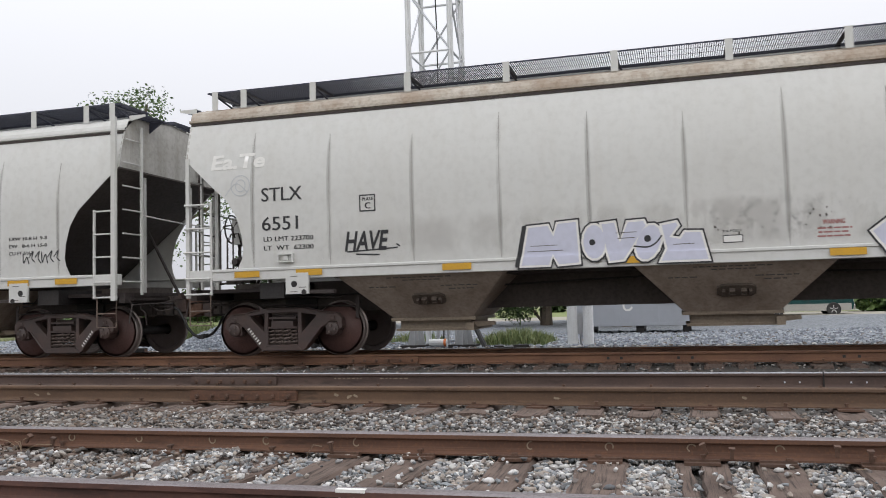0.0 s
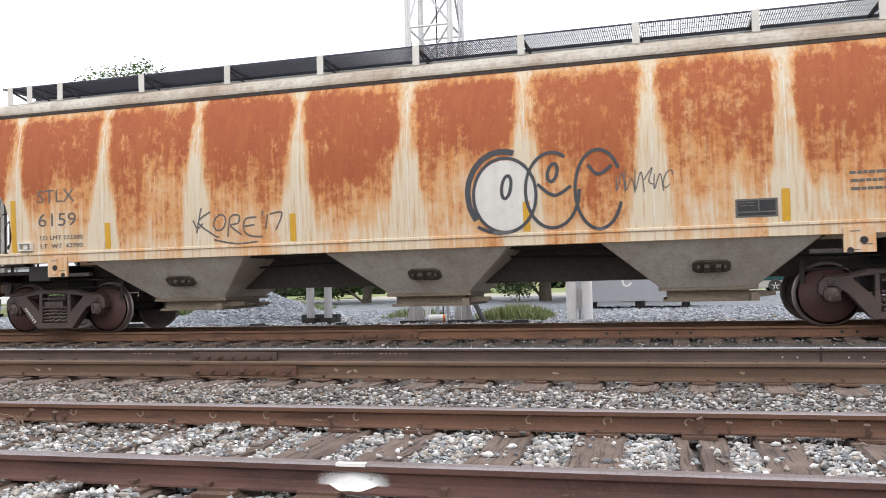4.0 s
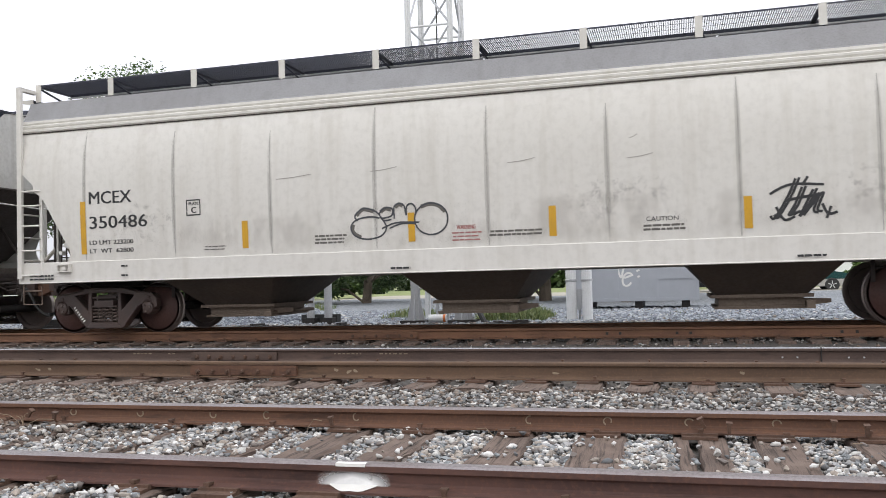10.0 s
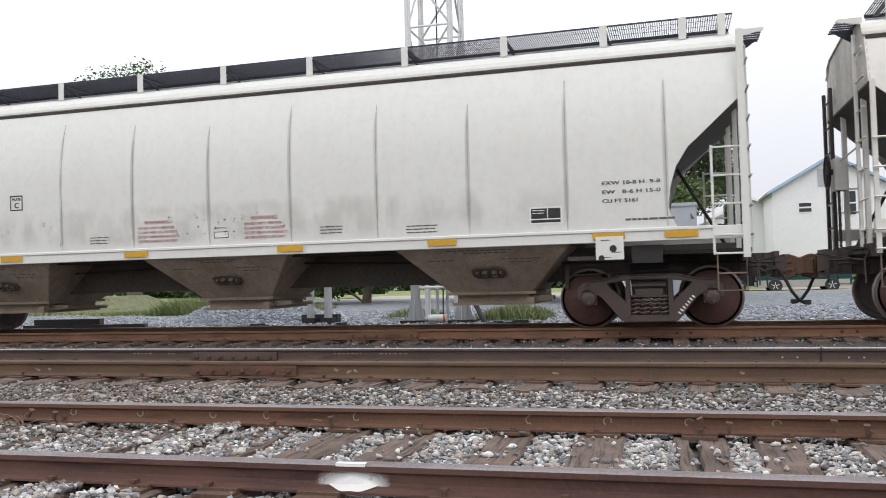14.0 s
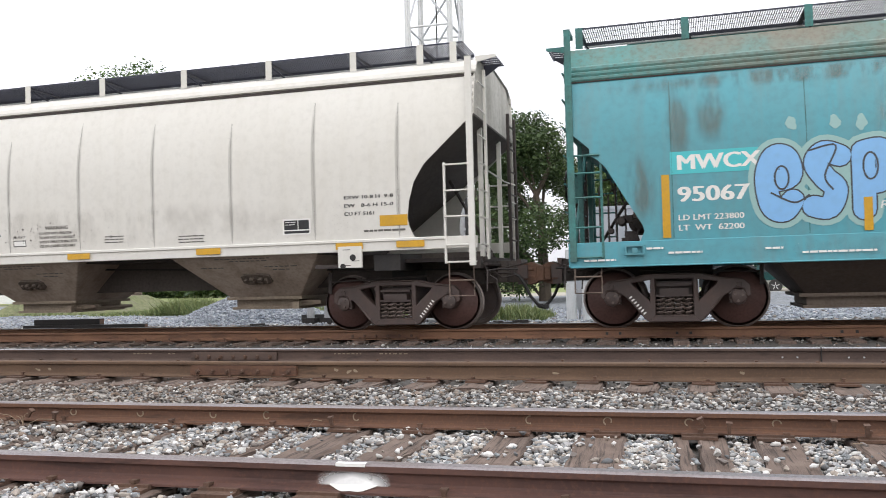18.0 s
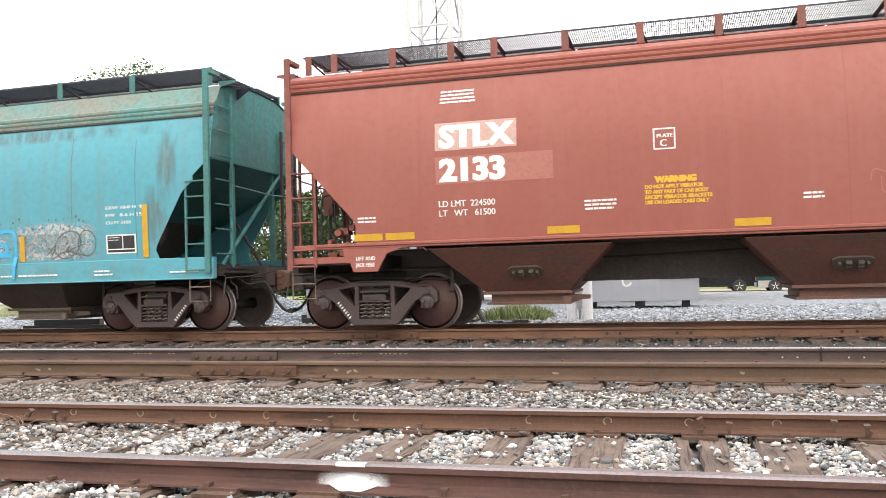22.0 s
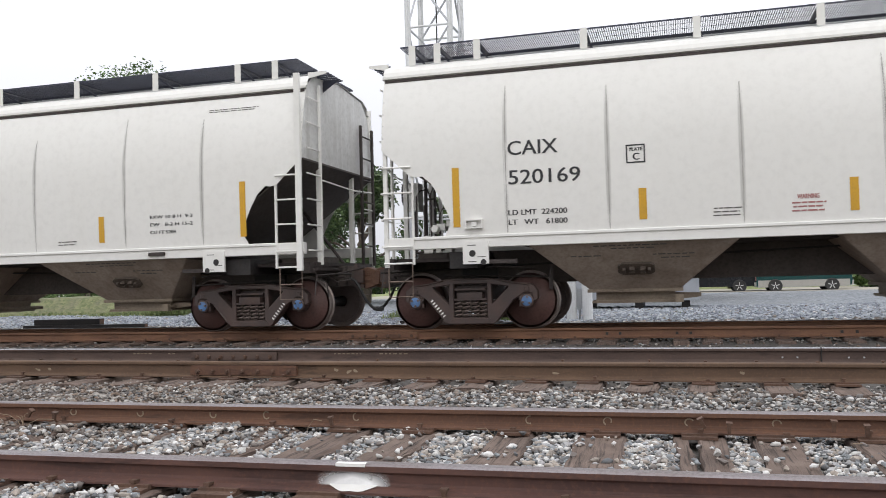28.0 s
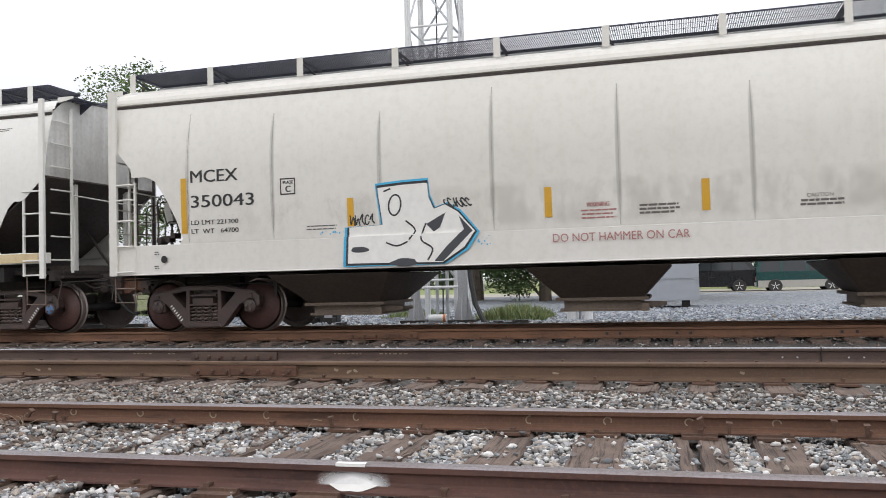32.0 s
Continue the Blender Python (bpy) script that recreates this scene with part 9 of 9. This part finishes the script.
tree(3.4, 57.0, 3.5, 1.3, 10, M["leaf2"], 5000, 0.14, 0.1, "small leafy bush beside the lot")
tree(13.5, 46.0, 3.4, 2.4, 11, M["leaf2"], 5000, 0.15, 0.08, "low bushy shrub beside the van")
tree(-2.6, 41.0, 8.0, 3.0, 12, M["leaf"], 11000, 0.14, 0.1)


def hedge(x0, x1, y, h, seed, material, count):
    rnd = random.Random(seed)
    centres, radii = [], []
    x = x0
    while x < x1:
        hh = h * rnd.uniform(0.6, 1.15)
        centres.append((x, y + rnd.uniform(-1, 1), GZ + hh * 0.5))
        radii.append((rnd.uniform(1.0, 1.9), 1.2, hh * 0.55))
        x += rnd.uniform(0.9, 1.6)
    ob = new("hedgerow", leaf_cloud("hedgerow", centres, radii, count, 0.24, material, seed))
    tagged(ob, "dark green hedgerow at the back of the lawn", "hedge", "", "stuff")


hedge(-95, -17, 84, 3.4, 3, M["leaf"], 26000)
hedge(-11, 3, 78, 3.0, 4, M["leaf"], 8000)
hedge(-46, -24, 66, 2.2, 5, M["leaf"], 9000)
hedge(11.2, 20, 53.0, 1.5, 6, M["leaf2"], 6000)


def weeds(name, x0, x1, y0, y1, h, n, seed, label):
    rg = np.random.default_rng(seed)
    base = np.stack([rg.uniform(x0, x1, n), rg.uniform(y0, y1, n), np.full(n, GZ - 0.02)], 1)
    hh = h * rg.uniform(0.3, 1.0, n) * (1 - 0.6 * np.abs((base[:, 0] - (x0 + x1) / 2) / ((x1 - x0) / 2)) ** 2)
    lean = rg.normal(0, 0.42, (n, 2)) * hh[:, None]
    side = rg.normal(size=(n, 2))
    side = side / np.linalg.norm(side, axis=1)[:, None] * rg.uniform(0.006, 0.020, n)[:, None]
    tip = base.copy()
    tip[:, :2] += lean
    tip[:, 2] += hh
    mid = (base + tip) / 2
    mid[:, :2] -= lean * 0.15
    l, r = mid.copy(), mid.copy()
    l[:, :2] -= side
    r[:, :2] += side
    v = np.stack([base, r, tip, l], 1).reshape(-1, 3)
    me = bpy.data.meshes.new(name)
    me.vertices.add(n * 4)
    me.vertices.foreach_set("co", v.reshape(-1))
    me.loops.add(n * 4)
    me.loops.foreach_set("vertex_index", np.arange(n * 4, dtype=np.int32))
    me.polygons.add(n)
    me.polygons.foreach_set("loop_start", np.arange(0, n * 4, 4, dtype=np.int32))
    me.update(calc_edges=True)
    me.materials.append(M["weed"])
    tagged(new(name, me), label, "weeds", "", "stuff")


weeds("weed_patch", -4.9, -3.1, 20.2, 22.5, 0.48, 2600, 1, "tall ragged green weeds in the gravel")
weeds("weed_patch", -22.0, -18.0, 26.5, 31, 0.24, 5000, 2, "low dry weeds on the gravel")
weeds("weed_patch", -18.4, -15.8, 25.8, 27.8, 0.80, 3600, 6, "yellow-green weeds beside the gravel heap")
weeds("weed_patch", -17.5, -13.0, 27, 31, 0.55, 2500, 3, "yellow-green weeds behind the gravel heap")
weeds("weed_patch", -28.0, -21.2, 28.2, 29.8, 0.24, 2200, 7, "dry grass at the foot of the bank")
weeds("weed_patch", -1.0, 1.2, 21.3, 24.6, 0.10, 60, 4, "sparse weeds by the bollards")
for k, (x, y) in enumerate(((-30.6, 34.4), (-29.2, 34.9), (-27.9, 34.3), (-26.6, 34.8))):
    tree(x, y, 1.25, 0.95, 30 + k, M["leaf2"], 1500, 0.09, 0.08, "low dark green shrub behind the grassy bank")
weeds("weed_patch", -8.0, -6.6, 22.0, 24.0, 0.4, 500, 5, "low weeds near the mast")


# ---- houses, tank, vehicles ----
def house(name, X0, X1, Y0, Y1, eave, apex, label, trim, windows=(), vent=None, over=0.4):
    h = thing(name, label, "house")
    xm = (X0 + X1) / 2
    bm = bmesh.new()
    slab(bm, [(X0, GZ - 0.1), (X1, GZ - 0.1), (X1, eave), (xm, apex), (X0, eave)], Y0, Y1)
    wall = part("wall", bm, M["siding"], h)
    n = int((apex - GZ) / 0.22)
    for k in range(n):
        z = GZ + 0.22 * k
        f = 1.0 if z < eave else max(0.0, (apex - z) / (apex - eave))
        if f > 0.05:
            x0, x1 = xm - (xm - X0) * f, xm + (X1 - xm) * f
            part("clapboard", blocks((x0, x1, Y0 - 0.018, Y0, z, z + 0.016)), M["siding"], wall)
    for sg in (-1, 1):
        d = Vector((xm - X0 if sg < 0 else X1 - xm, apex - eave)).normalized()
        ex, ez = (X0, eave) if sg < 0 else (X1, eave)
        bm = bmesh.new()
        a = (ex + sg * over * d.x, ez - over * d.y)
        slab(bm, [a, (xm, apex), (xm, apex + 0.16), (a[0], a[1] + 0.16)][::-sg], Y0 - over, Y1 + over)
        rf = part("roof", bm, M["roofing"], h)
        bm = bmesh.new()
        slab(bm, [(a[0], a[1] - 0.02), (xm, apex - 0.02), (xm, apex + 0.18), (a[0], a[1] + 0.18)][::-sg], Y0 - over - 0.05, Y0 - over)
        part("fascia", bm, trim, h)
    for x, z, w, hh in windows:
        wd = part("window", blocks((x, x + w, Y0 - 0.05, Y0 - 0.02, z, z + hh)), M["siding"], h)
        for k in range(2):
            part("pane", blocks((x + 0.07, x + w - 0.07, Y0 - 0.06, Y0 - 0.052, z + 0.07 + k * hh / 2, z + hh / 2 - 0.04 + k * hh / 2)), M["glass"], wd)
    if vent:
        x, z = vent
        vt = part("gable_vent", blocks((x - 0.5, x + 0.5, Y0 - 0.05, Y0 - 0.02, z, z + 1.2)), M["galv"], h)
        for k in range(6):
            part("slat", blocks((x - 0.42, x + 0.42, Y0 - 0.07, Y0 - 0.05, z + 0.1 + 0.18 * k, z + 0.18 + 0.18 * k)), M["galv"], vt)
    return h


house("white_house", 6.5, 14.0, 60.0, 70.0, 6.1, 8.25, "white clapboard house with grey roof and pale blue trim", M["bluetrim"], [(10.87, 4.3, 0.85, 1.65), (8.1, 4.6, 0.9, 0.7)], (9.9, 6.3))
house("low_white_building", 1.2, 10.4, 66.0, 76.0, 4.1, 6.1, "low white building with shallow grey roof", M["siding"], [(3.0, 0.9, 1.2, 1.3)])
house("grey_roofed_house", 16.5, 26.0, 64.0, 74.0, 6.0, 8.6, "white house with grey shingled roof", M["bluetrim"], [(18.5, 3.0, 1.2, 2.2)])
house("white_shed", -57.5, -52.8, 58.0, 63.0, 1.5, 2.7, "small white shed at the lawn's edge", M["siding"])


def tank():
    t = thing("gas_tank", "long white horizontal gas tank on saddles", "gas tank")
    x0, x1, r, zc = -16.95, -11.95, 0.55, 0.66
    prof = [(0.0, 0.0), (0.03, r * 0.45), (0.12, r * 0.75), (0.28, r * 0.95), (0.45, r), (x1 - x0 - 0.45, r), (x1 - x0 - 0.28, r * 0.95), (x1 - x0 - 0.12, r * 0.75), (x1 - x0 - 0.03, r * 0.45), (x1 - x0, 0.0)]
    bm = bmesh.new()
    lathe(bm, prof, axis="x", seg=24, at=(x0, 70.0, zc))
    bmesh.ops.remove_doubles(bm, verts=bm.verts[:], dist=1e-4)
    bmesh.ops.recalc_face_normals(bm, faces=bm.faces[:])
    part("shell", soften(bm), M["siding"], t)
    for x in (x0 + 1.0, x1 - 1.0):
        part("saddle", blocks((x - 0.15, x + 0.15, 69.6, 70.4, GZ - 0.05, 0.35)), M["galv"], t)
    part("dome", tube(bmesh.new(), [((x0 + x1) / 2, 70, zc + r - 0.03), ((x0 + x1) / 2, 70, zc + r + 0.15)], 0.16, 10), M["siding"], t)
    tagged(part("writing", blocks((-14.9, -14.1, 69.44, 69.452, 0.70, 0.76)), M["inkgrey"], t), kind="stuff")
    bm = bmesh.new()
    lathe(bm, [(69.445, 0.0), (69.445, 0.07), (69.46, 0.07)], axis="y", seg=10, at=(-12.6, 0, 0.68))
    part("gauge", bm, M["black"], t)


tank()


def vehicle(name, label, category, x, y, z, face_right, lower, upper, paint, lowpaint, windows, length, width, wheels, r):
    """A parked car: body and cabin from side profiles, glass, lamps, bumpers, wheels. Its front is at +x before it is turned."""
    v = thing(name, label, category, "parked cars")
    bm = bmesh.new()
    slab(bm, lower, -width / 2, width / 2)
    part("body", rounded(bm, 0.05, 2), paint, v)
    bm = bmesh.new()
    a = [bm.verts.new((px, -width / 2 + 0.04, pz)) if i in (0, len(upper) - 1) else bm.verts.new((px, -width / 2 + 0.17, pz)) for i, (px, pz) in enumerate(upper)]
    b = [bm.verts.new((w.co.x, -w.co.y, w.co.z)) for w in a]
    bm.faces.new(a)
    bm.faces.new(b[::-1])
    for i in range(len(a)):
        bm.faces.new((a[i], b[i], b[(i + 1) % len(a)], a[(i + 1) % len(a)]))
    bmesh.ops.recalc_face_normals(bm, faces=bm.faces[:])
    part("cabin", rounded(bm, 0.04, 2), paint, v)
    zlow, zhigh = upper[0][1], max(p[1] for p in upper)
    for sy in (-1, 1):
        for out in windows:
            bm = bmesh.new()
            vs = [bm.verts.new((px, sy * (width / 2 - 0.04 - 0.13 * (pz - zlow) / (zhigh - zlow) + 0.006), pz)) for px, pz in out]
            bm.faces.new(vs)
            part("window", bm, M["glass"], v)
    if lowpaint:
        for sy in (-1, 1):
            part("side_band", blocks((-length / 2 + 0.1, length / 2 - 0.12, *sorted((sy * (width / 2 + 0.006), sy * (width / 2 - 0.05))), 0.28, 0.66)), lowpaint, v)
    for sx in (-1, 1):
        part("bumper", rounded(blocks((*sorted((sx * (length / 2 - 0.14), sx * (length / 2 + 0.07))), -width / 2 + 0.03, width / 2 - 0.03, 0.34, 0.56)), 0.04), lowpaint or M["black"], v)
        for sy in (-1, 1):
            part("headlight" if sx > 0 else "tail_light", rounded(blocks((*sorted((sx * (length / 2 - 0.05), sx * (length / 2 + 0.015))), *sorted((sy * (width / 2 - 0.08), sy * (width / 2 - 0.42))), 0.66, 0.86)), 0.02), M["lens"] if sx > 0 else M["inkred"], v)
    for sy in (-1, 1):
        part("door_handle", blocks((-0.1, 0.1, *sorted((sy * (width / 2 + 0.02), sy * (width / 2 - 0.02))), 0.86, 0.90)), M["black"], v)
        part("door_seam", blocks((0.18, 0.20, *sorted((sy * (width / 2 + 0.003), sy * (width / 2 - 0.02))), 0.34, zlow)), M["black"], v)
        part("mirror", rounded(blocks((length * 0.19, length * 0.19 + 0.14, *sorted((sy * (width / 2 - 0.02), sy * (width / 2 + 0.18))), zlow + 0.03, zlow + 0.20)), 0.03), M["black"], v)
        for wx in wheels:
            bm = bmesh.new()
            lathe(bm, [(-0.10, r * 0.62), (-0.115, r * 0.9), (-0.08, r), (0.08, r), (0.1, r * 0.6)], seg=22)
            wh = part("wheel", bm, M["rubber"], v)
            wh.matrix_basis = pose(wx, sy * (width / 2 - 0.06), r, 0, 0, 0 if sy < 0 else 180)
            bm = bmesh.new()
            lathe(bm, [(-0.085, 0.0), (-0.10, 0.05), (-0.075, r * 0.3), (-0.095, r * 0.62), (0.0, r * 0.62)], seg=20)
            part("rim", bm, M["alloy"], wh)
            for k in range(5):
                bm = blocks((-0.02, 0.02, -0.105, -0.07, 0.04, r * 0.6))
                sp = part("spoke", bm, M["alloy"], wh)
                sp.matrix_basis = pose(0, 0, 0, 0, 72 * k, 0)
    v.matrix_basis = pose(x, y, z, 0, 0, 0 if face_right else 180)


vehicle("minivan", "dark green minivan with silver lower trim", "van", 6.62, 49.0, -0.38, True,
        [(-2.38, 0.34), (2.34, 0.34), (2.40, 0.62), (2.36, 0.92), (1.62, 1.06), (1.35, 1.12), (-2.36, 1.12)],
        [(1.55, 1.07), (0.80, 1.78), (0.55, 1.86), (-2.05, 1.88), (-2.28, 1.72), (-2.38, 1.07)], M["greenpaint"], M["silverpaint"],
        [[(1.28, 1.16), (0.78, 1.66), (0.28, 1.70), (0.28, 1.14)], [(0.16, 1.14), (0.16, 1.70), (-1.0, 1.71), (-1.0, 1.14)], [(-1.12, 1.14), (-1.12, 1.71), (-2.05, 1.70), (-2.18, 1.14)]], 4.78, 1.95, (-1.42, 1.40), 0.36)
vehicle("suv", "glossy black sport utility car", "car", 2.0, 49.4, -0.38, False,
        [(-2.36, 0.36), (2.36, 0.36), (2.42, 0.62), (2.32, 1.05), (1.55, 1.20), (-2.30, 1.26), (-2.40, 0.8)],
        [(1.30, 1.19), (0.55, 1.76), (0.25, 1.84), (-1.75, 1.82), (-2.02, 1.70), (-2.36, 1.19)], M["blackpaint"], None,
        [[(1.02, 1.27), (0.52, 1.68), (0.10, 1.72), (0.10, 1.27)], [(0.0, 1.27), (0.0, 1.72), (-1.0, 1.71), (-1.0, 1.27)], [(-1.1, 1.27), (-1.1, 1.71), (-1.75, 1.66), (-2.05, 1.27)]], 4.78, 1.92, (-1.40, 1.42), 0.37)
vehicle("parked_car", "silver-wheeled dark car parked on the road", "car", 15.2, 51.5, -0.38, True,
        [(-2.2, 0.34), (2.2, 0.34), (2.26, 0.6), (2.1, 0.86), (1.2, 0.98), (-2.1, 1.0), (-2.24, 0.7)],
        [(1.1, 0.96), (0.4, 1.42), (-1.0, 1.44), (-1.8, 0.97)], M["blackpaint"], None,
        [[(0.85, 1.02), (0.38, 1.34), (-0.2, 1.36), (-0.2, 1.02)], [(-0.3, 1.02), (-0.3, 1.36), (-0.95, 1.36), (-1.4, 1.02)]], 4.45, 1.8, (-1.35, 1.35), 0.33)


# ---- what moves ----
def gone(t):
    """How far the train has rolled to the left at t seconds, from where it stands at 15 s."""
    s = (t - 15) / 15
    return 15 * (5.7256 * s - 0.05827 * s * s - 0.0023 * s ** 3)


def motions():
    for car, centre in CARS:
        walk(car, [(t, pose(centre - gone(t), YC, 0)) for t in [2.0 * k for k in range(17)]])
    times_all = [0.1 * k for k in range(321)]
    turns = [(t, -math.degrees(gone(t) / 0.452)) for t in times_all]
    for ws, x in WHEELS:
        walk(ws, [(t, pose(x, 0, 0.455, 0, a, 0)) for t, a in turns])


motions()
